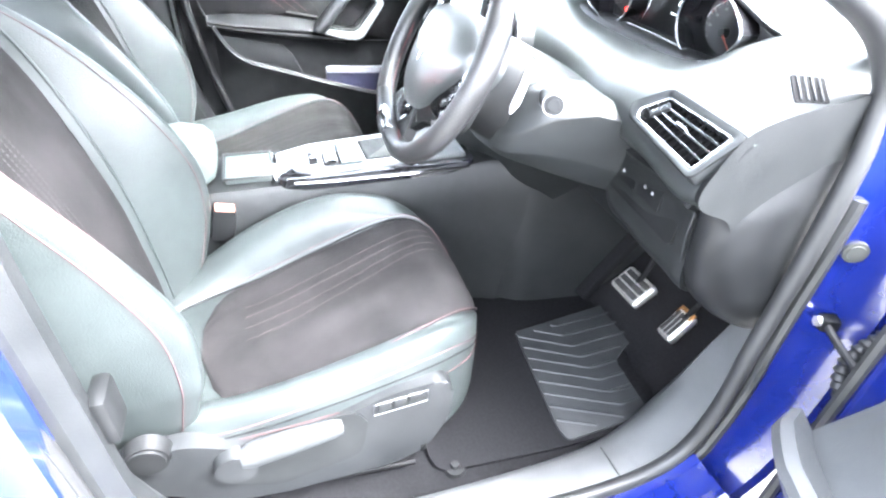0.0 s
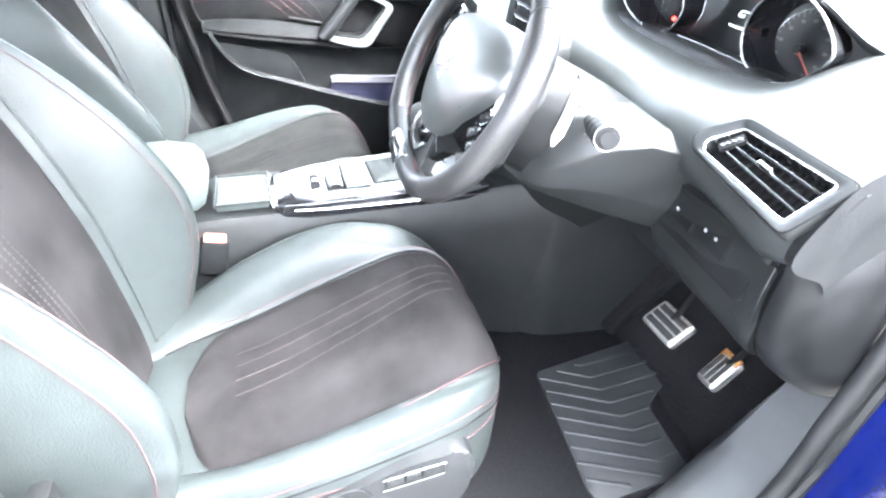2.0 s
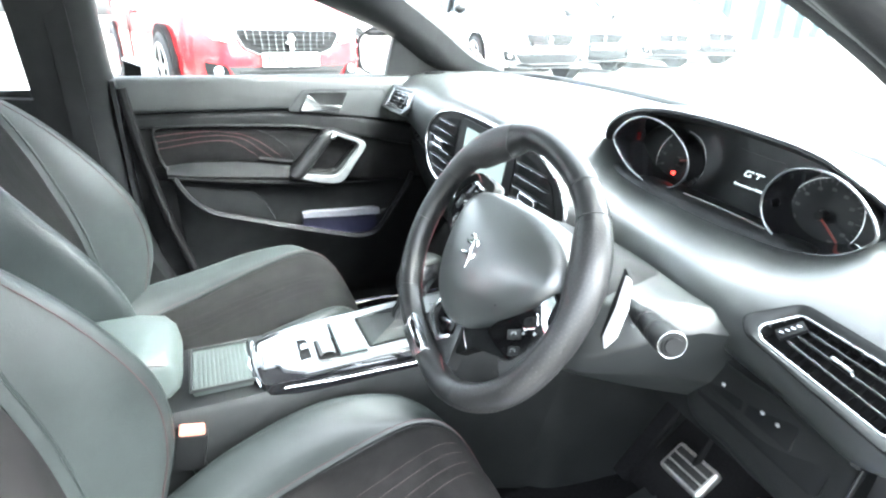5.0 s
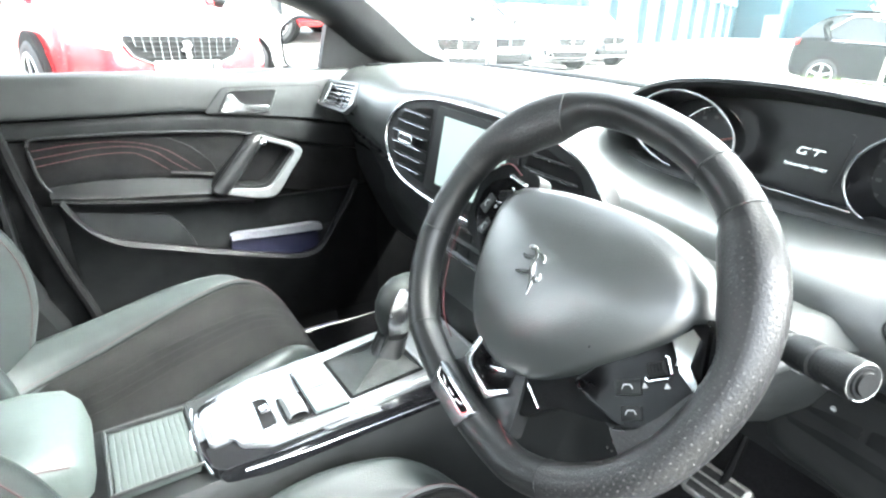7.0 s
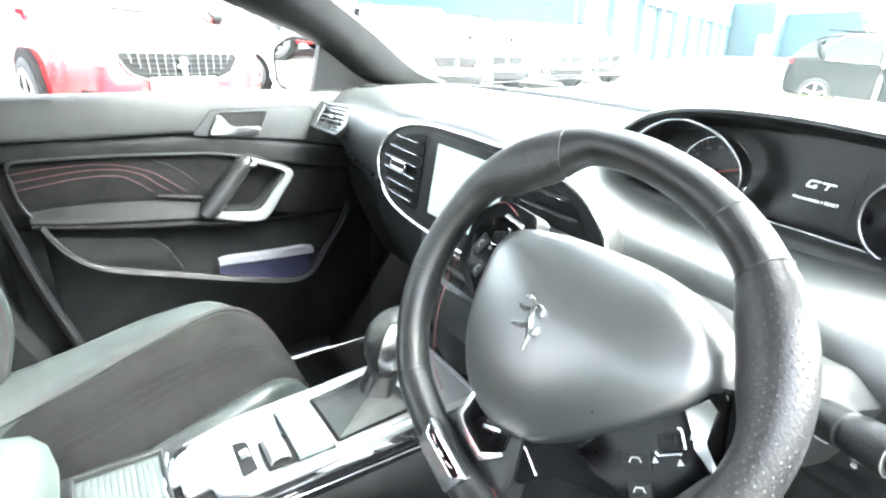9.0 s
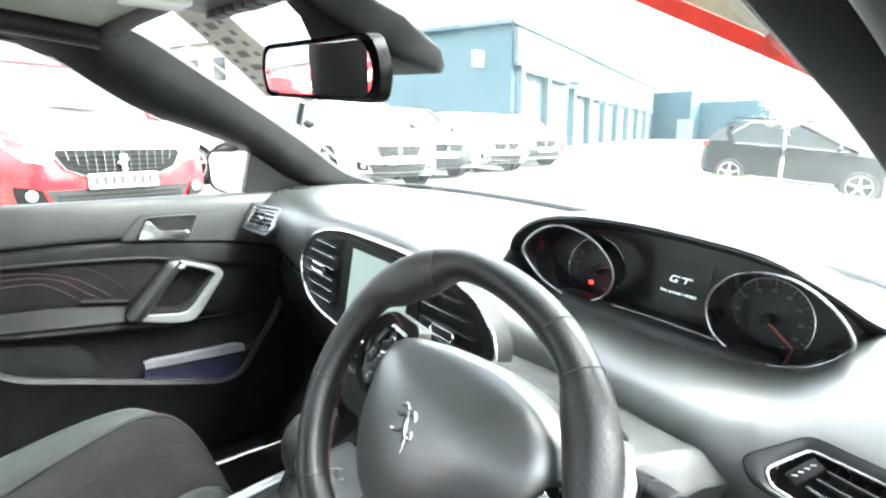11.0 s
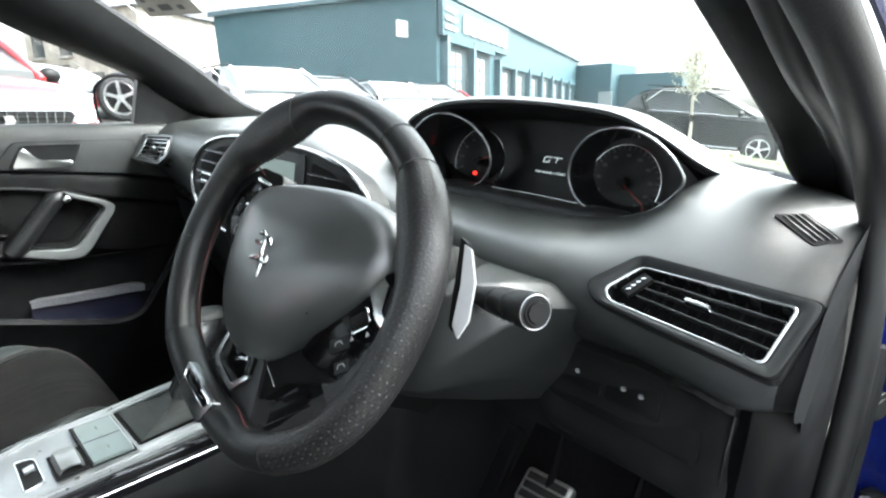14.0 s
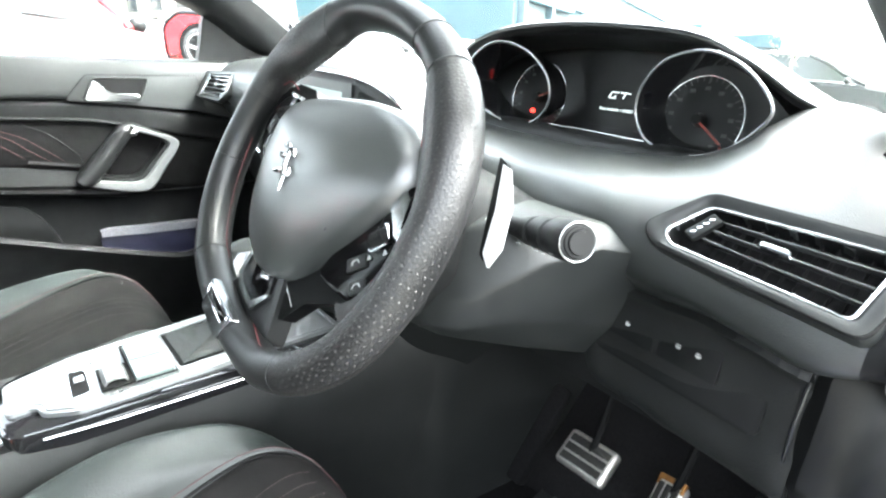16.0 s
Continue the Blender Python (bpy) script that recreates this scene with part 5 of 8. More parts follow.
stitches([wq(-0.131, 0.012, 0.004), wq(-0.127, -0.020, 0.004), wq(-0.116, -0.052, 0.004), wq(-0.094, -0.084, 0.004), wq(-0.070, -0.098, 0.004)], wheel)
stitches([wq(0.026, -0.126, 0.006), wq(0.050, -0.134, 0.006), wq(0.085, -0.127, 0.006), wq(0.112, -0.112, 0.006)], wheel)
stitches([wq(-0.118, 0.073, 0.002), wq(-0.104, 0.078, 0.002), wq(-0.084, 0.072, 0.002)], wheel)
# airbag cover: a broad shield with rounded edges
hub_out = [(0.0, 0.078), (0.050, 0.079), (0.094, 0.070), (0.120, 0.053), (0.131, 0.032), (0.126, 0.012), (0.110, -0.010), (0.086, -0.036), (0.060, -0.061), (0.032, -0.082), (0.002, -0.093), (-0.032, -0.091), (-0.063, -0.074), (-0.083, -0.046), (-0.094, -0.013), (-0.099, 0.020), (-0.098, 0.046), (-0.084, 0.063), (-0.045, 0.073)]
HC = Vector((0.016, -0.002))
hp = [Vector((p.x, p.y)) - HC for p in spline([(a, b, 0) for a, b in hub_out], 84, closed=True)]


def hub_w(k, p):
    """How far the cover stands out: a soft ridge runs across it."""
    crown = 0.021 * (1 - k ** 2.6)
    return crown - 0.55 * (p.y * k) ** 2


rows = []
for k, w in ((0.97, -0.050), (1.0, -0.034), (1.004, -0.022), (0.995, -0.013), (0.975, -0.006), (0.945, -0.001)):
    rows.append([wq(HC.x + p.x * k, HC.y + p.y * k, w) for p in hp])
for k in (0.90, 0.84, 0.76, 0.66, 0.55, 0.43, 0.31, 0.19, 0.08, 0.01):
    rows.append([wq(HC.x + p.x * k, HC.y + p.y * k, 0.001 + hub_w(k, p)) for p in hp])
part("airbag_cover", loft(rows), bag_plastic, wheel, "smooth dark grey airbag cover")
WX = Vector((1, 0, 0))
part("cover_mark", merge(*[box((0, 0, 0), (a, b, 0.0006), m=basis(wq(0.068 + c, -0.026 + d, 0.0105), WX, WU, WN)) for a, b, c, d in ((0.0012, 0.007, -0.002, 0), (0.0012, 0.007, 0.003, 0), (0.005, 0.0012, 0.0005, 0))]), black_void, wheel)
# plain chrome emblem: a rearing outline without detail
em = basis(wq(-0.004, 0.001, 0.0225), WX, WU, WN) @ pose(0, 0, 0, 0, 0, 24)
silver_em = M("emblem_silver", (0.50, 0.52, 0.53), 0.22, metal=1.0)
stroke = [[(0.000, -0.022), (0.003, -0.010), (0.002, 0.002), (0.006, 0.012), (0.003, 0.019)], [(0.003, -0.002), (-0.006, -0.003), (-0.015, -0.001)], [(0.004, 0.010), (-0.004, 0.010), (-0.009, 0.014)], [(0.005, 0.014), (0.012, 0.010), (0.014, 0.004)], [(0.002, -0.008), (0.009, -0.010), (0.011, -0.004)], [(0.003, 0.019), (-0.004, 0.019)]]
part("emblem", merge(*[tube([em @ (q + Vector((0, 0, 0.001))) for q in spline([(a, b, 0) for a, b in s], 8)], 0.002, 8, radii=[0.0011, 0.0018, 0.0022, 0.0024, 0.0024, 0.0022, 0.0018, 0.0011], up=WN) for s in stroke]), silver_em, wheel, "plain chrome emblem")
# side spokes with switch pods
gloss_black = M("gloss_black", (0.0016, 0.0016, 0.0018), 0.12, spec=0.06, rvar=0.03)


def flat_at(w):
    return basis(wq(0, 0, w), WX, WU, WN)


def slab(name, outline, w, depth, material, parent, label="", bevel=0.0, r=0.0):
    return part(name, plate(outline, depth, flat_at(w), bevel=bevel, r=r), material, parent, label)


slab("spoke", [(-0.142, 0.004), (-0.148, 0.058), (-0.120, 0.082), (-0.070, 0.078), (-0.05, 0.0), (-0.086, -0.022), (-0.116, -0.008)], -0.010, 0.018, dark_trim, wheel, "black side spoke", 0.004, 0.008)
slab("spoke", [(0.050, -0.066), (0.10, 0.02), (0.142, 0.034), (0.158, 0.0), (0.160, -0.050), (0.140, -0.074), (0.115, -0.076)], -0.010, 0.018, dark_trim, wheel, "black side spoke", 0.004, 0.008)
pod_l = slab("switch_pod", [(-0.129, 0.020), (-0.129, 0.044), (-0.117, 0.062), (-0.098, 0.066), (-0.078, 0.064), (-0.07, 0.02), (-0.074, -0.012), (-0.094, -0.010), (-0.112, 0.005)], -0.003, 0.009, gloss_black, wheel, "glossy black switch pod", 0.002, 0.006)
pod_r = slab("switch_pod", [(0.064, -0.062), (0.10, 0.005), (0.135, 0.029), (0.1395, 0.015), (0.148, -0.010), (0.146, -0.022), (0.137, -0.043), (0.127, -0.059), (0.115, -0.067), (0.092, -0.066)], -0.003, 0.009, gloss_black, wheel, "glossy black switch pod", 0.002, 0.005)
slab("pod_edge", [(0.1185, 0.006), (0.128, 0.020), (0.1365, 0.016), (0.1375, -0.004), (0.1505, -0.0125), (0.1490, -0.0175), (0.1335, -0.0105), (0.1290, -0.002)], 0.001, 0.004, chrome, pod_r, "satin chrome pod edge", 0.001)
slab("pod_edge", [(-0.101, 0.0665), (-0.098, 0.0700), (-0.076, 0.0665), (-0.077, 0.0630)], 0.000, 0.004, chrome, pod_l, "satin chrome pod edge", 0.001)
for pod, u, v, turn in ((pod_r, 0.1195, -0.0165, 40), (pod_l, -0.0935, 0.048, 20)):
    RB = flat_at(-0.001) @ Matrix.Translation((u, v, 0)) @ pose(0, 0, 0, 0, 0, turn)
    ro = rounded([(-0.0095, -0.0075), (0.0095, -0.0075), (0.0095, 0.0075), (-0.0095, 0.0075)], 0.0025, 3)
    for cut in ((0, 5), (7, 12)):
        part("roller_frame", tube([RB @ Vector((q.x, q.y, 0.0005)) for q in ro[cut[0]:cut[1]]], 0.0009, 6), chrome, pod, "satin chrome roller frame")
    part("thumb_roller", moved(rod((-0.006, 0, 0.0), (0.006, 0, 0.0), 0.0052, segs=16), RB), dash_hard, pod)
    for k in range(5):
        part("roller_rib", box((0, 0, 0), (0.0008, 0.0055, 0.001), m=RB @ Matrix.Translation((-0.005 + k * 0.0025, 0, 0.0052))), black_void, pod)
    for du, dv in ((0.0145, 0.002), (-0.012, -0.010), (0.004, -0.0125)):
        part("button_mark", plate([(-0.0022, -0.0016), (0.0022, -0.0016), (0.0, 0.0022)], 0.0004, RB @ Matrix.Translation((du, dv, -0.0008))), silver_print, pod)
for pod, u, v, turn, w, h in ((pod_r, 0.1065, -0.040, 35, 0.021, 0.011), (pod_r, 0.118, -0.054, 35, 0.016, 0.010), (pod_l, -0.1135, 0.034, 70, 0.019, 0.012), (pod_l, -0.103, 0.012, 70, 0.016, 0.010)):
    kb = flat_at(-0.0028) @ Matrix.Translation((u, v, 0)) @ pose(0, 0, 0, 0, 0, turn)
    part("button", box((0, 0, 0), (w, h, 0.0035), 0.0014, m=kb), dash_hard, pod, "satin black button")
    part("button_mark", tube([kb @ Vector((a, b, 0.0019)) for a, b in ((-0.004, -0.001), (-0.0025, 0.002), (0.0025, 0.002), (0.004, -0.001))], 0.0005, 5), silver_print, pod)
# leather that wraps the lower right spoke
wrap = part("spoke_wrap", plate([(0.158, -0.004), (0.170, -0.050), (0.152, -0.096), (0.133, -0.086), (0.111, -0.070), (0.117, -0.0695), (0.129, -0.0605), (0.139, -0.043), (0.148, -0.020)], 0.018, flat_at(0.0055), bevel=0.004, r=0.004), perf, wheel, "perforated leather wrapped over the spoke")
dots = bmesh.new()
for i in range(16):
    for j in range(14):
        u, v = 0.112 + 0.0042 * i + 0.0021 * (j % 2), -0.088 + 0.0055 * j
        if u > 0.1535 - 0.9 * max(0.0, -0.060 - v) or u < 0.121 + 0.62 * (v + 0.07) + 0.002 or v < -0.084:
            continue
        bmesh.ops.create_circle(dots, cap_ends=True, segments=6, radius=0.0008, matrix=flat_at(0.0057) @ Matrix.Translation((u, v, 0)))
part("perforation_stuff", dots, MATS["pale_perforation"], wrap)
# bottom spoke: dark gusset, black insert in an angled chrome frame, leather foot with badge
# the shadow under the cover is put into the gusset's near-black colour
slab("gusset", [(0.010, -0.066), (0.075, -0.050), (0.118, -0.064), (0.100, -0.074), (0.060, -0.089), (0.034, -0.116), (0.014, -0.112)], -0.008, 0.014, pillar_trim, wheel, "plastic gusset under the cover, blackened for its shade", 0.003, 0.005)
part("gusset_line", tube([wq(0.026, -0.088, -0.0068), wq(0.046, -0.099, -0.0068)], 0.0008, 6), chrome, wheel, "thin chrome line")
slab("bottom_spoke", [(-0.041, -0.064), (0.020, -0.076), (0.031, -0.112), (0.036, -0.140), (-0.066, -0.124), (-0.047, -0.104)], -0.004, 0.018, wheel_leather, wheel, "leather-wrapped bottom spoke", 0.005, 0.008)
slab("spoke_insert", [(-0.034, -0.074), (0.012, -0.082), (0.014, -0.103), (-0.002, -0.117), (-0.031, -0.109), (-0.040, -0.101)], -0.0015, 0.004, gloss_black, wheel, "glossy black spoke insert", 0.001, 0.003)
slab("chrome_clip", [(-0.031, -0.071), (-0.0365, -0.072), (-0.0455, -0.1035), (-0.0335, -0.1135), (-0.0010, -0.1225), (0.0185, -0.1035), (0.0145, -0.1015), (-0.0025, -0.1165), (-0.0305, -0.1085), (-0.0390, -0.1020)], 0.002, 0.006, chrome, wheel, "angled satin chrome frame on the spoke", 0.0012)
slab("chrome_clip", [(-0.014, -0.095), (-0.013, -0.098), (0.004, -0.092), (0.003, -0.089)], 0.0005, 0.003, chrome, wheel, "short chrome bar", 0.0005)
RX, RU = wp(1, 0) - wp(0, 0), wp(0, 1) - wp(0, 0)
fb = basis(wp(0.004, -0.1385, 0.0155), RX, RU, WN)
bo = rounded([(-0.033, 0.0125), (0.033, 0.0125), (0.026, -0.014), (-0.026, -0.014)], 0.004, 3)
bi = rounded([(-0.028, 0.0095), (0.028, 0.0095), (0.024, 0.0005), (-0.024, 0.0005)], 0.003, 3)
part("bottom_badge", plate([(q.x, q.y) for q in bo], 0.008, fb @ Matrix.Translation((0, 0, 0.002)), bevel=0.0015), dark_chrome, wheel, "satin metal bottom badge")
part("badge_field", plate([(q.x, q.y) for q in bi], 0.003, fb @ Matrix.Translation((0, 0, 0.0027))), gloss_black, wheel)
part("badge_rim", tube([fb @ Vector((q.x, q.y, 0.0030)) for q in bi], 0.0007, 6, closed=True, up=WN), bright_chrome, wheel)
for k in range(3):
    part("badge_bar", box((0, 0, 0), (0.010, 0.0016, 0.0008), m=fb @ Matrix.Translation((-0.013 + k * 0.013, 0.005 - 0.0008 * (k % 2), 0.0032)) @ pose(0, 0, 0, 0, 0, 16 * (k - 1))), chrome, wheel)

# ---- seats ----
def seat(cx, dy, label, outer):
    """A bucket seat: cushion and backrest with suede panels between leather bolsters. outer: side on which the door is (1 or -1)."""
    st = thing("car_seat", (cx, -0.2 + dy, 0.33), label, "car seat", "front seats")
    sd = suede if cx > 0 else suede_dark
    up_far = 0.0 if cx > 0 else 0.016
    # cushion: keys along y of (half width, bolster height, panel half width, panel height, front drop)
    ys = [-0.50, -0.42, -0.30, -0.15, -0.03, 0.025, 0.068, 0.099, 0.112]
    hw = [0.205, 0.228, 0.238, 0.240, 0.231, 0.207, 0.170, 0.115, 0.060]
    bin_ = [0.560, 0.585, 0.655, 0.708, 0.700, 0.680, 0.645, 0.600, 0.565]
    bout = [0.585, 0.592, 0.612, 0.648, 0.672, 0.662, 0.634, 0.596, 0.562]
    pin_ = [0.080, 0.118, 0.138, 0.146, 0.145, 0.138, 0.122, 0.090, 0.050]
    pout = [0.090, 0.150, 0.184, 0.190, 0.182, 0.167, 0.140, 0.098, 0.052]
    if cx < 0:
        pin_, pout = [a * 1.20 for a in pin_], [a * 0.84 for a in pout]
        bin_ = [0.560, 0.572, 0.606, 0.664, 0.694, 0.690, 0.655, 0.605, 0.565]
    rear = -0.345 if cx > 0 else -0.375
    pz = [0.548, 0.550, 0.574, 0.630, 0.672, 0.676, 0.652, 0.606, 0.570]
    q = np.linspace(0, 1, 44)
    yq = ys[0] + (ys[-1] - ys[0]) * (1 - (1 - q) ** 1.6)
    rows = {"l": [], "c": [], "r": [], "b": []}
    for y in yq:
        h, z = (float(cubic(ys, k, y)[0]) for k in (hw, pz))
        back = max(0.0, rear - y) / 0.07
        isl = {}
        for s, key in ((-1, "l"), (1, "r")):
            b, p = (float(cubic(ys, k, y)[0]) for k in ((bout, pout) if s == outer else (bin_, pin_)))
            b += up_far * min(1.0, max(0.0, (0.06 - y) / 0.2)) if s == outer else 0.0
            isl[s] = p * (1 - min(1.0, back) ** 2) ** 0.5
            x = cx + s * np.array([h * 0.96, h * 1.0, h * 1.0, h * 0.985, h * 0.95, h * 0.90, h * 0.82, (p + h * 0.82) / 2 * 0.97, p + 0.006, p])
            zz = [0.42, 0.46, min(0.53, b - 0.06), b - 0.045, b - 0.011, b, b - 0.004, b * 0.6 + z * 0.4 - 0.002, z + 0.004, z - 0.006]
            sec = cubic(range(10), np.array(list(zip(x, zz))), np.linspace(0, 9, 26))
            rows[key].append([(a, y + dy, max(c, 0.40)) for a, c in sec])
        wl, wr = (float(cubic(ys, pout if s == outer else pin_, y)[0]) for s in (-1, 1))
        if y > rear - 0.069:
            rows["c"].append([(cx + (isl[1] if t > 0 else isl[-1]) * t, y + dy, z - 0.004 + 0.012 * (1 - t * t) ** 0.35 * min(1, 1.2 - min(1.2, back)) ** 0.5 + 0.004 * noise.noise((t * 3, y * 9, cx))) for t in np.linspace(-1, 1, 26)])
        if y < rear + 0.015:
            rows["b"].append([(cx + (wr if t > 0 else wl) * t, y + dy, z - 0.005 + 0.016 * max(0, (-0.40 - y) / 0.1) * (1 - t * t)) for t in np.linspace(-1, 1, 26)])
    for key in ("l", "r"):
        bol = part("cushion_bolster", sheet(rows[key]), leather, st, "creased black leather cushion bolster")
        part("stitching", tube([Vector(r[22]) + Vector((0, 0, 0.0008)) for r in rows[key][3:-3]], 0.0010, 5), stitch_red, bol, "dull red stitching")
        # black tubes draw the shade that lies in the seat's creases
        part("crease_shade", tube([Vector(r[24]) + Vector((0, 0, 0.0004)) for r in rows[key][2:-2]], 0.0022, 6), black_void, bol)
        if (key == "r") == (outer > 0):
            part("crease_shade", tube([Vector(r[8]) for r in rows[key][3:-3]], 0.0020, 6), black_void, bol)
            for j in (7, 9):
                part("stitching", tube([Vector(r[j]) + Vector((0.001 * outer, 0, 0)) for r in rows[key][5:-4]], 0.0011, 5), stitch_red, bol, "dull red stitching")
    part("cushion_heel", sheet(rows["b"]), leather, st, "black leather strip behind the cushion panel")
    pan = part("cushion_panel", sheet(rows["c"]), sd, st, "worn grey-brown suede cushion panel")
    for k in range(4):
        pts = []
        for t in np.linspace(0, 1, 160):
            y0 = -0.33 + 0.385 * t
            xo = outer * (-0.050 + 0.032 * k - (0.034 + 0.010 * k) * t + 0.010 * math.sin(math.pi * t))
            tt = xo / float(cubic(ys, pout if xo * outer > 0 else pin_, y0)[0])
            pts.append(Vector((cx + xo, y0 + dy, float(cubic(ys, pz, y0)[0]) - 0.004 + 0.012 * (1 - tt * tt) ** 0.35 + 0.004 * noise.noise((tt * 3 , y0 * 9, cx)) + 0.0006)))
        part("stitching", merge(*[tube([pts[i], pts[i + 1]], 0.00045, 4) for i in range(0, 158, 2)]), stitch_pale if cx > 0 else stitch_dim, pan, "row of pale pink stitches")
    # front of the cushion, down to the frame
    fr = []
    for x in np.linspace(-1, 1, 24):
        w = 0.214 * x
        yf = 0.112 - 0.092 * abs(x) ** 3.0
        fr.append([(cx + w * 0.90, yf - 0.012 + dy, 0.575), (cx + w * 0.96, yf - 0.008 + dy, 0.545), (cx + w * 0.97, yf - 0.014 + dy, 0.48), (cx + w, yf - 0.040 + dy, 0.41)])
    part("front_apron", sheet(fr), sd, st)
    # backrest
    zs = [0.520, 0.62, 0.70, 0.80, 0.90, 1.00, 1.08, 1.14, 1.165]
    cy = [-0.475, -0.482, -0.492, -0.508, -0.534, -0.566, -0.596, -0.622, -0.645]
    crest = [-0.425, -0.395, -0.375, -0.378, -0.422, -0.490, -0.555, -0.612, -0.645]
    hw = [0.205, 0.228, 0.245, 0.248, 0.246, 0.236, 0.205, 0.150, 0.10]
    pw = [0.120, 0.125, 0.132, 0.140, 0.148, 0.152, 0.140, 0.105, 0.06]
    rows = {"l": [], "c": [], "r": []}
    seam = {"l": [], "r": []}
    for z in np.linspace(zs[0], zs[-1], 48):
        c, k, h, p = (float(cubic(zs, v, z)[0]) for v in (cy, crest, hw, pw))
        for s, key in ((-1, "l"), (1, "r")):
            x = cx + s * np.array([h * 0.75, h * 0.93, h * 1.0, h * 1.0, h * 0.985, h * 0.94, h * 0.86, (p + h * 0.84) / 2, p + 0.008, p])
            yy = [c - 0.125, c - 0.110, c - 0.06, (c + k) / 2 - 0.01, k - 0.012, k, k - 0.006, (c + k) / 2 - 0.004, c + 0.006, c - 0.005]
            sec = cubic(range(10), np.array(list(zip(x, yy))), np.linspace(0, 9, 26))
            rows[key].append([(a, b + dy, z) for a, b in sec])
            seam[key].append(Vector((cx + s * (p + 0.010), c + 0.010 + dy, z)))
        rows["c"].append([(cx + p * t, c - 0.005 + dy + 0.010 * (1 - t * t) ** 0.35 + 0.003 * noise.noise((t * 3, z * 8, cx + 4)), z) for t in np.linspace(-1, 1, 22)])
    for key in ("l", "r"):
        bol = part("backrest_bolster", sheet(rows[key]), leather, st, "smooth black leather backrest bolster")
        part("piping", tube(seam[key], 0.0028, 6), leather, bol)
        out = [Vector(r[17]) for r in rows[key]]
        part("stitching", tube([v + Vector((0, 0.0015, 0)) for v in out[2:-2]], 0.0011, 5), stitch_red, bol, "dull red stitching")
        if (key == "r") == (outer > 0):
            part("stitching", tube([Vector(r[10]) + Vector((0.001 * outer, 0.0005, 0)) for r in rows[key][1:-2]], 0.0011, 5), stitch_red, bol, "dull red stitching")
    pan = part("backrest_panel", sheet(rows["c"]), sd, st, "grey-brown suede backrest panel")
    for k in range(4):
        x0 = -0.018 + k * 0.012
        pts = [Vector((cx + (x0 + 0.055) * (1 + 0.25 * (z - 0.6)), float(cubic(zs, cy, z)[0]) + dy + 0.0058, z)) for z in np.linspace(0.60, 1.10, 140)]
        part("stitching", merge(*[tube([pts[i], pts[i + 1]], 0.00045, 4) for i in range(0, 138, 2)]), stitch_dim, pan, "row of pale pink stitches")
    back = []
    for z in np.linspace(0.45, 1.16, 16):
        c, h = (float(cubic(zs, v, max(0.56, z))[0]) for v in (cy, hw))
        back.append([(cx + h * 0.80 * t, c - 0.115 + dy - 0.012 * (1 - t * t), z) for t in np.linspace(-1, 1, 12)])
    part("backrest_shell", sheet(back, thick=0.008), dark_trim, st, "black plastic back shell")
    # head restraint
    hr = thing("head_restraint", (cx, -0.70 + dy, 1.15), "black leather head restraint with suede middle", "head restraint", "head restraints")
    rows = []
    for z, w, d in ((1.165, 0.085, 0.030), (1.175, 0.110, 0.045), (1.22, 0.132, 0.052), (1.29, 0.136, 0.050), (1.34, 0.125, 0.042), (1.365, 0.095, 0.028), (1.372, 0.05, 0.012)):
        y = -0.695 + dy + (z - 1.17) * 0.12
        rows.append([(cx + a, y + b, z) for a, b in rounded([(-w, -d), (w, -d), (w * 0.95, d * 0.8), (w * 0.4, d * 1.05), (-w * 0.4, d * 1.05), (-w * 0.95, d * 0.8)], 0.03, 3)])
    part("pad", loft(rows), leather, hr)
    rows = [[(cx + t * (0.062 + 0.02 * s), -0.695 + dy + (z - 1.17) * 0.12 + 0.058 - 0.012 * abs(t) ** 2 - 0.018 * abs(2 * s - 1) ** 4, z) for t in np.linspace(-1, 1, 8)] for s, z in zip(np.linspace(0, 1, 10), np.linspace(1.185, 1.355, 10))]
    part("suede_middle", sheet(rows), sd, hr, "dark suede middle panel")
    for s in (-0.05, 0.05):
        part("post", rod((cx + s, -0.69 + dy, 1.10), (cx + s, -0.69 + dy, 1.18), 0.006), chrome, hr)
    # base rails and the door-side trim with its lever
    for s in (-0.18, 0.18):
        part("rail", box((cx + s, -0.25 + dy, 0.345), (0.035, 0.46, 0.03), 0.004), dark_trim, st, "black steel seat rail")
    o = cx + outer * 0.240
    outl = [(-0.52, 0.575), (-0.42, 0.578), (-0.36, 0.545), (-0.22, 0.555), (-0.10, 0.600), (-0.02, 0.605), (0.005, 0.585), (0.0, 0.50), (-0.04, 0.425), (-0.10, 0.400), (-0.30, 0.395), (-0.40, 0.410), (-0.46, 0.46), (-0.55, 0.50)]
    mm = plane_at((o, dy, 0), (0, 1, 0), (0, 0, 1))
    side = part("side_trim", plate(outl, 0.03, mm @ Matrix.Translation((0, 0, 0.012 if outer > 0 else 0.018)), bevel=0.010, r=0.025), seat_trim, st, "dark grey plastic side trim of the seat")
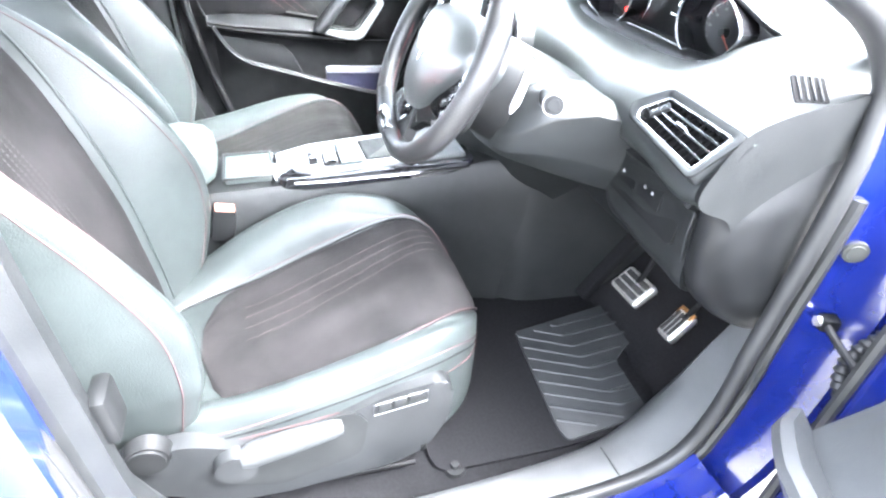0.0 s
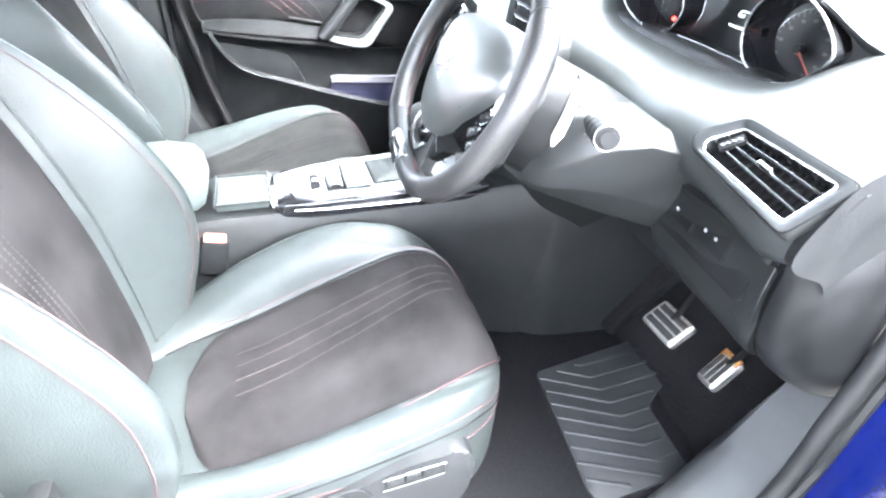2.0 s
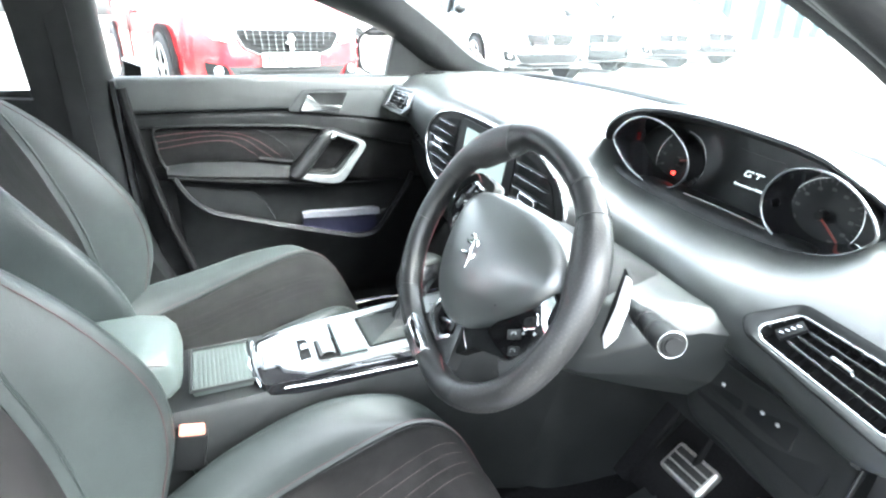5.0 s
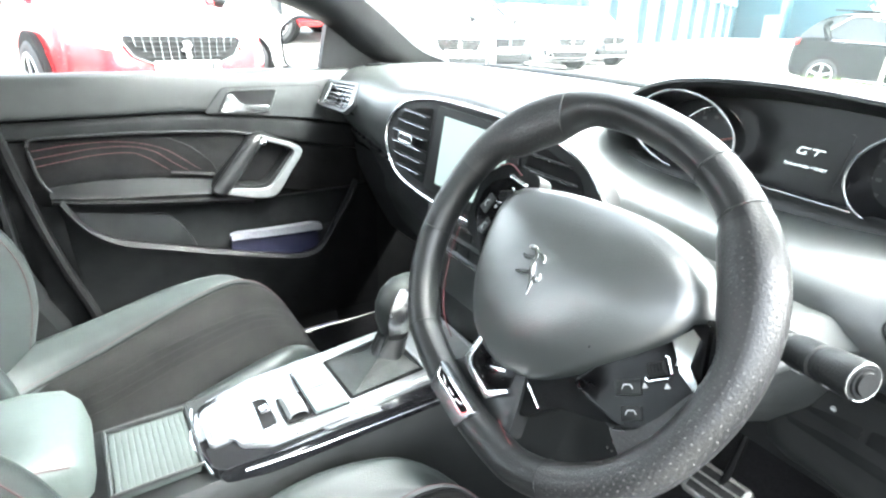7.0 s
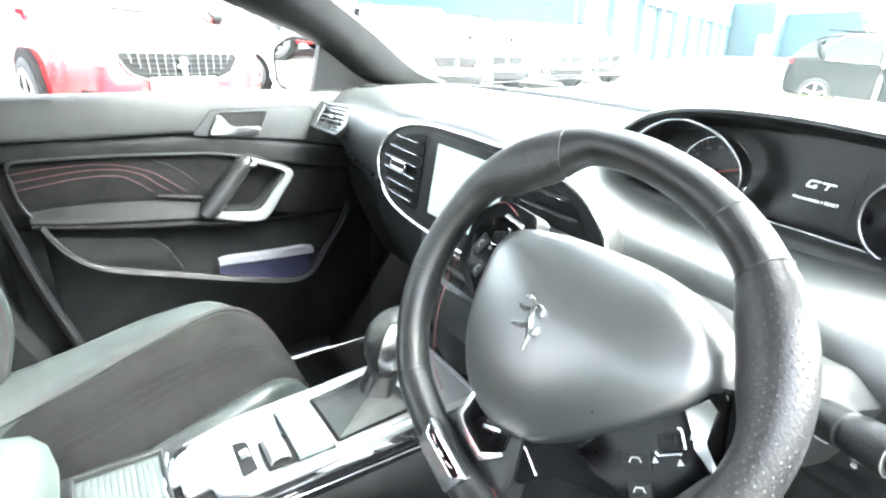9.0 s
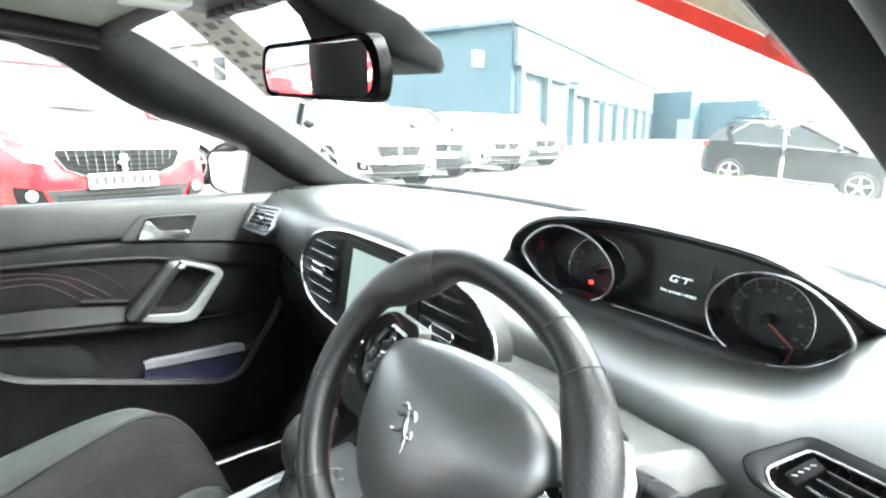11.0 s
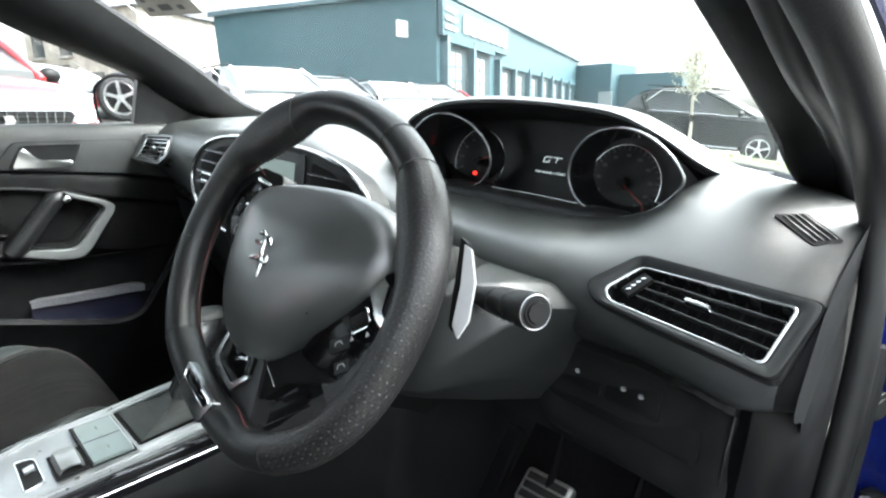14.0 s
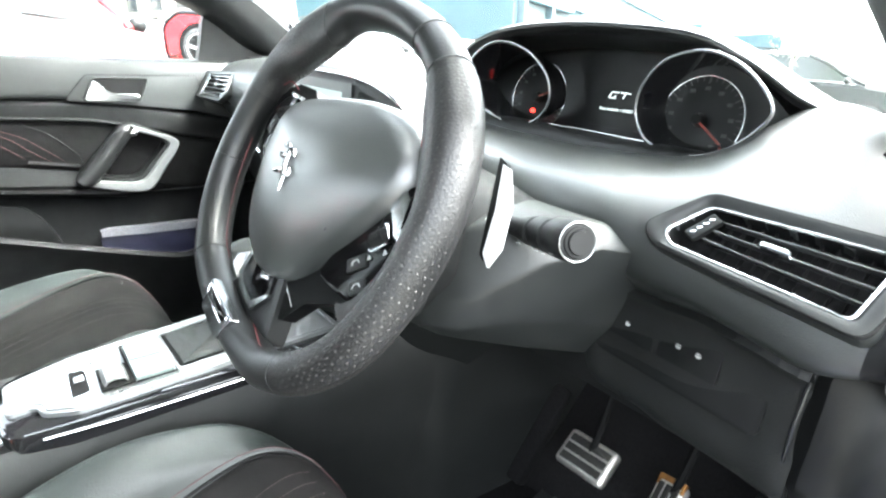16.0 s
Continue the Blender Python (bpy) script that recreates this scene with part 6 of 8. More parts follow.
    if outer > 0:
        part("lever_recess", plate([(-0.375, 0.545), (-0.17, 0.578), (-0.145, 0.545), (-0.16, 0.46), (-0.30, 0.425), (-0.385, 0.46)], 0.004, mm @ Matrix.Translation((0, 0, 0.0145)), r=0.02), dash_hard, side, "darker recess behind the lever")
        part("height_lever", loft([[(o + 0.012 + a, y + dy, z + b) for a, b in rounded([(0, -h), (0.018, -h), (0.022, 0), (0.018, h), (0, h)], 0.006, 3)] for y, z, h in ((-0.350, 0.532, 0.016), (-0.335, 0.536, 0.026), (-0.27, 0.546, 0.024), (-0.205, 0.555, 0.017), (-0.19, 0.557, 0.010))]), M("grey_lever_plastic", (0.024, 0.026, 0.0265), 0.4, spec=0.5), side, "pale-edged height lever")
        part("lever_pivot", rod((o + 0.01, -0.36 + dy, 0.515), (o + 0.03, -0.36 + dy, 0.515), 0.036, 0.032, 24), seat_trim, side)
        for k in range(3):
            part("switch_key", box((o + 0.014, -0.118 + 0.026 * k + dy, 0.574 + 0.003 * k), (0.008, 0.022, 0.020), 0.003), dash_hard, side)
        part("switch_frame", tube([(o + 0.0165, y + dy, z) for y, z in ((-0.136, 0.558), (-0.044, 0.568), (-0.044, 0.594), (-0.136, 0.584))], 0.0012, 5, closed=True), dash_soft, side)
        part("recliner", rod((o - 0.005, -0.475 + dy, 0.575), (o + 0.025, -0.475 + dy, 0.575), 0.035, 0.030, 24, 0.004), dark_trim, st)
        part("rail_bar", rod((o - 0.02, -0.33 + dy, 0.365), (o - 0.005, -0.055 + dy, 0.362), 0.006), black_void, st)
    if cx < 0:
        st.matrix_world = Matrix.Translation((0, 0, -0.012)) @ st.matrix_world
        hr.matrix_world = Matrix.Translation((0, 0.085, -0.045)) @ hr.matrix_world
    return st


seat(0.368, 0.0, "black leather driver's seat with worn grey-brown suede panels", 1)
seat(-0.368, -0.06, "black leather passenger seat with dark suede panels", -1)

# ---- belt buckle ----
bk = thing("belt_buckle", (0.118, -0.36, 0.60), "black belt buckle with red button between seat and console", "seat belt buckle")
mb = pose(0.118, -0.356, 0.66, -12, 0, 0)
part("body", box((0, 0, 0), (0.030, 0.050, 0.075), 0.008, m=mb @ Matrix.Translation((0, 0, -0.012))), dark_trim, bk)
part("button", box((0, 0, 0), (0.022, 0.040, 0.018), 0.004, m=mb @ Matrix.Translation((0, 0, 0.024))), M("pale_red_plastic", (0.42, 0.16, 0.11), 0.35), bk, "orange-red release button")
part("stem", rod((0.118, -0.345, 0.56), (0.118, -0.352, 0.63), 0.012), dark_trim, bk)

# ---- centre console ----
con = thing("centre_console", (0, -0.1, 0.33), "black centre console with silver trim, gear lever and ribbed tray cover", "centre console")
rows = []
for y, w, zt in ((-0.95, 0.085, 0.64), (-0.55, 0.095, 0.69), (-0.40, 0.108, 0.712), (-0.20, 0.110, 0.715), (0.0, 0.112, 0.712), (0.12, 0.118, 0.715), (0.24, 0.135, 0.74), (0.34, 0.17, 0.76)):
    v = w * (0.78 if -0.45 < y < 0.15 else 0.92)
    rows.append([(-v - 0.006, y, 0.32), (-v - 0.004, y, zt - 0.10), (-v, y, zt - 0.012), (-v + 0.010, y, zt), (w - 0.010, y, zt), (w, y, zt - 0.012), (w + 0.004, y, zt - 0.10), (w + 0.006, y, 0.32)])
part("body", loft(rows), dash_hard, con, "dark grey plastic console body")
rows = []
tun = ((0.24, 0.10, 0.72), (0.30, 0.150, 0.77), (0.36, 0.182, 0.80), (0.55, 0.205, 0.82), (0.75, 0.225, 0.82))
for y, x0, z in [(y, *cubic([a[0] for a in tun], [a[1:] for a in tun], y)[0]) for y in np.linspace(0.24, 0.75, 26)]:
    rows.append([(x0 - 0.05, y, 0.31), (x0 + 0.015, y, 0.31), (x0, y, z * 0.55 + 0.16), (x0 - 0.004, y, z), (x0 - 0.05, y, z)])
part("tunnel_side", loft(rows), dash_hard, con, "dark panel beside the pedals")
part("tunnel_side", loft([[(-a, b, c) for a, b, c in r] for r in rows]), dark_trim, con, "dark panel beside the passenger's footwell")
# armrest
rows = []
for y, w, z0, z1 in ((-0.75, 0.070, 0.70, 0.775), (-0.70, 0.082, 0.70, 0.795), (-0.55, 0.084, 0.705, 0.806), (-0.42, 0.084, 0.712, 0.808), (-0.378, 0.080, 0.716, 0.800), (-0.362, 0.070, 0.725, 0.785), (-0.356, 0.05, 0.74, 0.765)):
    rows.append([(x - 0.008, y, z) for x, z in rounded([(-w, z0), (w, z0), (w, z1 - 0.012), (w * 0.7, z1), (-w * 0.7, z1), (-w, z1 - 0.012)], 0.018, 3)])
arm = part("armrest", loft(rows), arm_vinyl, con, "grey-black leather armrest lid")
part("stitching", tube([(0.070, y, z) for y, z in ((-0.70, 0.786), (-0.55, 0.797), (-0.42, 0.799), (-0.375, 0.788))], 0.001, 5), stitch_red, arm)
# ribbed tray cover
cov = part("tray_cover", box((0.017, -0.294, 0.722), (0.118, 0.098, 0.012), 0.004), rib_grey, con, "ribbed roller cover of the tray")
for k in range(13):
    part("rib", box((0.017, -0.3375 + k * 0.0073, 0.7280), (0.112, 0.0062, 0.0024), 0.0010), rib_grey, cov)
part("tray_frame", tube([(x, y, 0.731) for x, y in ((0.078, -0.345), (0.078, -0.243), (-0.044, -0.243), (-0.044, -0.345))], 0.0034, 8, closed=True), vent_trim, con)
# raised piano-black gear surround with silver top
outer = [(0.104, -0.232), (0.112, -0.15), (0.116, 0.05), (0.122, 0.215), (-0.078, 0.215), (-0.070, 0.05), (-0.060, -0.15), (-0.036, -0.232), (0.030, -0.246)]
flat_m = Matrix.Translation((0, 0, 0.738)) @ pose(0, 0, 0, 1.5, 0, 0)
srd = part("gear_surround", plate(outer, 0.030, flat_m, bevel=0.006, r=0.018), piano, con, "glossy black gear surround")
part("chrome_line", tube([(0.108, -0.198, 0.722), (0.1155, -0.12, 0.7225), (0.119, 0.03, 0.7235), (0.125, 0.20, 0.727)], 0.0013, 6), bright_chrome, srd, "thin bright chrome line")
part("chrome_line", tube([(-0.038, -0.236, 0.728), (0.030, -0.249, 0.7285), (0.100, -0.236, 0.728)], 0.0022, 6), chrome, srd, "thin chrome line")
top_out = rounded([(-0.014, -0.230), (0.060, -0.230), (0.058, -0.199), (0.080, -0.195), (0.098, -0.160), (0.096, 0.20), (-0.072, 0.20), (-0.064, 0.040), (-0.054, -0.060), (-0.044, -0.150), (-0.026, -0.200)], 0.008, 4)
part("silver_plate", plate([(p.x, p.y) for p in top_out], 0.008, flat_m @ Matrix.Translation((0, 0, 0.006)), bevel=0.002), M("satin_silver_plastic", (0.25, 0.26, 0.265), 0.30, metal=0.75, bump=0.1), srd, "satin silver top plate")
part("plate_edge", tube([flat_m @ Vector((p.x, p.y, 0.0062)) for p in shrink(top_out, 0.007)], 0.0016, 8, closed=True), MATS["satin_silver_plastic"], srd, "raised rim of the silver plate")
slot = [(-0.001, -0.161), (0.071, -0.163), (0.066, -0.141), (0.006, -0.141)]
so = rounded(slot, 0.005, 3)
part("key_slot", plate([(p.x, p.y) for p in so], 0.003, flat_m @ Matrix.Translation((0, 0, 0.0068))), black_void, srd, "black recess before the parking switch")
part("slot_rim", tube([flat_m @ Vector((p.x, p.y, 0.0070)) for p in so], 0.0012, 6, closed=True), chrome, srd, "chrome rim of the recess")
part("slot_tongue", box((0.034, -0.151, 0.7455), (0.016, 0.012, 0.005), 0.0015, m=pose(0, 0, 0, 10, 0, 0)), chrome, srd)
rows = [[(0.026 + 0.046 * u, y, z + 0.003 * math.sin(math.pi * u)) for u in np.linspace(0, 1, 9)] for y, z in ((-0.128, 0.7440), (-0.124, 0.7515), (-0.114, 0.7540), (-0.102, 0.7520), (-0.098, 0.7440))]
part("parking_switch", sheet(rows, thick=0.002), MATS["satin_silver_plastic"], srd, "silver parking brake switch")
# flat black box paints the shadow round the parking switch
part("switch_shade", box((0.050, -0.113, 0.7445), (0.056, 0.036, 0.003), 0.001), black_void, srd)
part("mode_pad", box((0.030, -0.068, 0.7462), (0.100, 0.048, 0.010), 0.004), M("pale_grey_plastic", (0.085, 0.105, 0.105), 0.3), srd, "pale grey pad of drive mode keys")
part("pad_edge", tube([(x, y, 0.7470) for x, y in ((-0.023, -0.094), (0.083, -0.094), (0.083, -0.042), (-0.023, -0.042))], 0.0016, 5, closed=True), black_void, srd)
part("key_gap", box((0.030, -0.068, 0.7513), (0.0012, 0.044, 0.0006)), black_void, srd)
for k in range(3):
    part("key_mark", box((0.002 + 0.028 * k, -0.068, 0.7515), (0.008, 0.0014, 0.0006)), MATS["figure_grey"], srd)
# gaiter and lever
gb = rounded([(-0.034, -0.044), (0.083, -0.041), (0.078, 0.098), (-0.050, 0.100)], 0.010, 4)
rows = [[flat_m @ Vector((p.x, p.y, h)) for p in shrink(gb, k)] for k, h in ((-0.006, 0.006), (-0.004, 0.0105), (0.0, 0.0115), (0.004, 0.0105), (0.006, 0.0068))]
part("gaiter_frame", sheet(rows, closed_v=True), MATS["satin_silver_plastic"], srd, "satin silver gaiter frame")
part("gaiter_well", plate([(p.x, p.y) for p in shrink(gb, 0.005)], 0.002, flat_m @ Matrix.Translation((0, 0, 0.0085))), black_void, srd)
ring = [flat_m @ Vector((p.x, p.y, 0.0075)) for p in shrink(gb, 0.010)]
n = len(ring)
ctr = Vector((0.014, 0.050, 0))
rows = []
for t in np.linspace(0, 1, 22):
    k = 0.27 + 0.73 * max(0.0, 1 - t * 3.2) ** 1.6
    z = 0.004 + 0.008 * min(1, t * 3) + 0.044 * t
    rows.append([Vector((ctr.x + (p.x - ctr.x) * k * (1 + 0.10 * math.sin(i * 1.7 + t * 2.5) * min(1, 4 * t) * (1 - 0.6 * t)), ctr.y + 0.020 * t + (p.y - ctr.y) * k * (1 + 0.08 * math.sin(i * 1.7 + t * 2.5) * min(1, 4 * t)), p.z + z)) for i, p in enumerate(ring)])
part("gaiter", loft(rows), gaiter_leather, con, "folded dark grey leather gaiter")
rows = []
for t in np.linspace(0, 1, 12):
    r = 0.031 - 0.008 * t ** 0.7
    rows.append([(0.014 + r * math.cos(a) * (1 + 0.09 * math.sin(5 * a + 1.5 * t) * (1 - t)), 0.050 + 0.018 * t + 1.1 * r * math.sin(a) * (1 + 0.09 * math.sin(5 * a + 1.5 * t) * (1 - t)), 0.750 + 0.042 * t) for a in np.linspace(0, 2 * math.pi, 40, endpoint=False)])
part("gaiter_sleeve", loft(rows), wheel_leather, con, "dark creased sleeve round the lever")
lev = part("gear_lever", rod((0.013, 0.068, 0.786), (0.013, 0.070, 0.802), 0.0245, 0.0225, 24, 0.002), black_void, con, "leather gear knob on a black collar")
KNOB = ((0.0, 0.020, 0.024, 0.070), (0.10, 0.023, 0.027, 0.070), (0.30, 0.027, 0.034, 0.072), (0.55, 0.0305, 0.042, 0.080), (0.75, 0.0305, 0.043, 0.088), (0.90, 0.025, 0.035, 0.094), (0.97, 0.016, 0.023, 0.096), (1.0, 0.004, 0.006, 0.097))


def knob_rows(keys, a0, a1, n, out=0.0):
    return [[(0.013 + (rx + out) * math.cos(a), y + (ry + out) * math.sin(a), 0.798 + 0.092 * t) for a in np.linspace(a0, a1, n, endpoint=a1 < 6)] for t, rx, ry, y in keys]


part("knob", loft(knob_rows(KNOB, 0, 2 * math.pi, 28)), gaiter_leather, lev, "dark grey leather gear knob")
part("knob_clip", sheet(knob_rows(KNOB[:6], -0.75, 0.95, 14, 0.0012), thick=0.0012), dark_chrome, lev, "bright satin side clip of the knob")
part("clip_edge", tube([Vector(r[0]) for r in knob_rows(KNOB[:6], -0.78, 0.95, 4, 0.0014)], 0.0010, 6), black_void, lev)

# ---- pedals and mat ----
inlay_rubber = M("brown_grey_rubber", (0.030, 0.029, 0.027), 0.45, spec=0.4)


def pedal(name, corners, arm_to, label, rusty):
    a, b, c, d = (Vector(p) for p in corners)
    o = (a + b + c + d) / 4
    pt = thing(name, (o.x, o.y, 0.33), label, "pedal", "pedals")
    m = plane_at(o, b - a, a - d)
    n = m.to_3x3() @ Vector((0, 0, 1))
    if n.y > 0:
        m = m @ pose(0, 0, 0, 0, 180, 0)
        n = -n
    w, h = (b - a).length, (a - d).length
    part("steel_plate", box((0, 0, 0), (w, h, 0.024), 0.011, m=m @ Matrix.Translation((0, 0, -0.005)), segs=4), steel, pt, "brushed steel pedal plate")
    for k in range(3):
        if w > h:
            part("rubber_inlay", box((0, 0, 0), (w - 0.020, h * 0.205, 0.004), 0.0018, m=m @ Matrix.Translation((0, (k - 1) * h * 0.27, 0.0065))), inlay_rubber, pt)
        else:
            part("rubber_inlay", box((0, 0, 0), (w * 0.205, h - 0.020, 0.004), 0.0018, m=m @ Matrix.Translation(((k - 1) * w * 0.27, 0, 0.0065))), inlay_rubber, pt)
    if rusty:
        part("rusty_cap", box((0, 0, 0), (w * 0.96, h * 0.26, 0.009), 0.003, m=m @ Matrix.Translation((0, h * 0.42, 0.002))), rust, pt, "rust-coloured pedal top")
    part("arm", tube(spline([o - n * 0.008, o - n * 0.03 + Vector((0, 0, 0.06)), Vector(arm_to)], 12), 0.0075, 8), black_void, pt, "black pedal arm")
    return pt


pedal("brake_pedal", ((0.290, 0.612, 0.484), (0.400, 0.604, 0.498), (0.406, 0.548, 0.453), (0.297, 0.556, 0.440)), (0.345, 0.68, 0.76), "brushed steel brake pedal with rubber strips", False)
pedal("accelerator_pedal", ((0.470, 0.625, 0.496), (0.522, 0.615, 0.510), (0.527, 0.566, 0.447), (0.476, 0.568, 0.438)), (0.515, 0.70, 0.74), "brushed steel accelerator pedal with rusty top", True)
part_foot = thing("foot_rest", (0.20, 0.56, 0.33), "dark carpeted footrest beside the tunnel", "footrest")
part("pad", box((0.205, 0.585, 0.44), (0.09, 0.03, 0.22), 0.010, m=pose(0, 0, 0, -34, 0, 0)), carpet, part_foot)

mat = thing("floor_mat", (0.45, 0.35, 0.33), "black carpet floor mat with a grooved rubber heel pad", "floor mat")
part("carpet_mat", plate([(0.17, -0.02), (0.625, -0.02), (0.640, 0.25), (0.640, 0.44), (0.58, 0.53), (0.17, 0.56)], 0.006, Matrix.Translation((0, 0, 0.337)), bevel=0.002, r=0.04), carpet, mat)
heel_out = [(0.309, 0.290), (0.270, 0.594), (0.410, 0.590), (0.425, 0.545), (0.462, 0.492), (0.620, 0.482), (0.632, 0.270), (0.600, 0.262)]
heel = part("heel_pad", plate(heel_out, 0.006, Matrix.Translation((0, 0, 0.3425)), bevel=0.0015, r=0.012), mat_rubber, mat, "grey grooved rubber heel pad")


def inside(x, y):
    s = False
    n = len(heel_out)
    for i in range(n):
        (x0, y0), (x1, y1) = heel_out[i], heel_out[(i + 1) % n]
        if (y0 > y) != (y1 > y) and x < (x1 - x0) * (y - y0) / (y1 - y0) + x0:
            s = not s
    return s


for k in range(13):
    run = []
    for t in np.linspace(0, 1, 70):
        y = 0.255 + 0.35 * t
        s = 0.155 + k * 0.038 + 0.085 * min(1.0, (y - 0.255) / (0.14 + 0.004 * k)) - 0.06 * max(0.0, y - 0.41)
        if inside(s, y) and inside(s - 0.012, y) and inside(s + 0.012, y):
            run.append((s, y, 0.3435))
        elif len(run) > 2:
            break
    if len(run) > 3:
        part("ridge", tube(run, 0.0042, 6, flat=0.6), mat_rubber, heel)

# ---- passenger door ----
pd = thing("door_passenger", (-0.75, 0, 0.40), "black passenger door trim with silver pull handle and map pocket", "car door")


def door_sheet(name, keys, n, mat, label="", thick=0.0, parent=None, ny=40, nz=14):
    """keys: y, list of (x, z) down the panel."""
    ys = [k[0] for k in keys]
    rows = []
    for y in np.linspace(ys[0], ys[-1], ny):
        sec = cubic(ys, np.array([k[1] for k in keys]), y)[0]
        rows.append([(a, y, b) for a, b in cubic(range(len(sec)), sec, np.linspace(0, len(sec) - 1, nz))])
    return part(name, sheet(rows), mat, parent or pd, label)


def along(table, y):
    """A smooth value over y from (y, value) pairs."""
    return float(cubic([a for a, _ in table], [b for _, b in table], y)[0])


CREASE = ((-0.46, 1.022), (-0.24, 1.021), (-0.04, 1.019), (0.14, 0.999), (0.25, 0.980), (0.36, 0.960))
INSERT_TOP = ((-0.46, 0.986), (-0.34, 0.985), (-0.24, 0.984), (-0.126, 0.979), (-0.002, 0.971), (0.107, 0.950), (0.22, 0.925), (0.36, 0.895))
INSERT_LOW = ((-0.46, 0.872), (-0.374, 0.876), (-0.333, 0.880), (-0.258, 0.880), (-0.142, 0.872), (-0.016, 0.850), (0.10, 0.815), (0.36, 0.760))
LEDGE = ((-0.46, 0.872), (-0.366, 0.866), (-0.317, 0.858), (-0.209, 0.847), (-0.05, 0.832), (0.05, 0.818))
REST_LOW = ((-0.46, 0.860), (-0.352, 0.841), (-0.269, 0.826), (-0.155, 0.810), (-0.027, 0.795), (0.05, 0.786))
door_sheet("upper_roll", [(y, [(-0.775, 1.108), (-0.755, 1.112), (-0.738, 1.100), (-0.729, 1.065), (-0.727, along(CREASE, y) + 0.012), (-0.731, along(CREASE, y) + 0.002), (-0.742, along(CREASE, y) - 0.002)]) for y in (-0.46, -0.24, -0.04, 0.14, 0.25, 0.34)], 4, cowl_grey, "grey-green upper door roll", nz=20)
door_sheet("insert_surround", [(y, [(-0.742, along(CREASE, y) - 0.002), (-0.736, along(CREASE, y) - 0.004), (-0.729, along(CREASE, y) - 0.011), (-0.726, (along(CREASE, y) + along(INSERT_TOP, y)) / 2), (-0.725, along(INSERT_TOP, y) + 0.004), (-0.729, along(INSERT_TOP, y) - 0.002), (-0.742, along(INSERT_TOP, y) - 0.006)]) for y in (-0.46, -0.34, -0.24, -0.126, -0.002, 0.107, 0.22, 0.36)], 5, door_black, "black band above the door insert", nz=24)
fabric = M("black_door_fabric", (0.0030, 0.0029, 0.0030), 0.75, bump=0.5, bscale=700, spec=0.08)


def insert_x(y, z):
    """Depth of the padded insert: full in its upper half, sunk along its edges."""
    a, b = along(INSERT_TOP, y), along(INSERT_LOW, y)
    k = min(1.0, max(0.0, (a - z) / (a - b)))
    return -0.7425 + 0.010 * math.sin(math.pi * k ** 0.8) ** 0.7


rows = []
for y in np.linspace(-0.44, 0.36, 60):
    a, b = along(INSERT_TOP, y), along(INSERT_LOW, y)
    rows.append([(insert_x(y, a + (b - a) * k), y, a - 0.004 + (b - a) * k) for k in np.linspace(0, 1, 16)])
part("door_insert", sheet(rows), fabric, pd, "black padded fabric door insert")
thread = M("dark_red_thread", (0.050, 0.0095, 0.0100), 0.7)
for line in (((-0.388, 0.959), (-0.326, 0.965), (-0.242, 0.966), (-0.177, 0.955), (-0.133, 0.937), (-0.100, 0.911), (-0.064, 0.880)),
             ((-0.389, 0.942), (-0.330, 0.949), (-0.266, 0.955), (-0.201, 0.951), (-0.157, 0.935), (-0.125, 0.907), (-0.090, 0.880)),
             ((-0.388, 0.925), (-0.333, 0.933), (-0.269, 0.940), (-0.203, 0.937), (-0.171, 0.919), (-0.134, 0.888))):
    pts = [Vector((insert_x(y, z) + 0.0004, y, z)) for y, z, _ in spline([(a, b, 0) for a, b in line], 70)]
    part("stitching", merge(*[tube(pts[i:i + 2], 0.0009, 5) for i in range(0, 68, 2)] + [tube(pts, 0.0006, 4)]), thread, pd, "fine dark red stitch line")
pts = [Vector((insert_x(y, z), y, z)) for y, z, _ in spline([(-0.128, 0.966, 0), (-0.083, 0.941, 0), (-0.038, 0.895, 0), (-0.024, 0.862, 0)], 24)]
# dark tube for the shade in the insert's fold
part("crease_shade", tube(pts, 0.0012, 5), dark_trim, pd)
# the rim round the insert, up its rear end and over the top
rim = spline([(-0.716, -0.350, 0.838), (-0.722, -0.374, 0.872), (-0.727, -0.387, 0.900), (-0.728, -0.392, 0.940), (-0.727, -0.394, 0.972), (-0.727, -0.386, 0.984)] + [(-0.7255, y, along(INSERT_TOP, y) + 0.001) for y in (-0.34, -0.24, -0.126, -0.002, 0.06, 0.107)], 60)
part("trim_edge", tube(rim, 0.0034, 8), dash_hard, pd, "rounded edge of the door insert")
rows = []
for y in np.linspace(-0.375, 0.05, 36):
    b, e, a = along(INSERT_LOW, y), along(LEDGE, y), along(REST_LOW, y)
    rows.append([(-0.743, y, b - 0.002), (-0.730, y, b * 0.7 + e * 0.3), (-0.716, y, e + 0.002), (-0.708, y, e - 0.001), (-0.704, y, e - 0.007), (-0.706, y, e * 0.6 + a * 0.4), (-0.709, y, e * 0.5 + a * 0.5), (-0.705, y, e * 0.42 + a * 0.58), (-0.704, y, e * 0.25 + a * 0.75), (-0.708, y, a + 0.002), (-0.722, y, a - 0.004), (-0.745, y, a - 0.006)])
part("arm_rest", sheet(rows), door_black, pd, "padded black armrest ledge")
# black tube paints the shade in the ledge's crease
part("crease_shade", tube([Vector(r[6]) + Vector((0.0005, 0, 0)) for r in rows], 0.0016, 6), black_void, pd)
part("window_switch", plate([(-0.135, -0.004), (-0.035, -0.004), (-0.032, 0.010), (-0.130, 0.010)], 0.004, plane_at((-0.734, 0, 0.860), (0, 1, -0.17), (-0.6, 0, 0.5)), bevel=0.001, r=0.003), black_void, pd, "black window switch on the ledge")
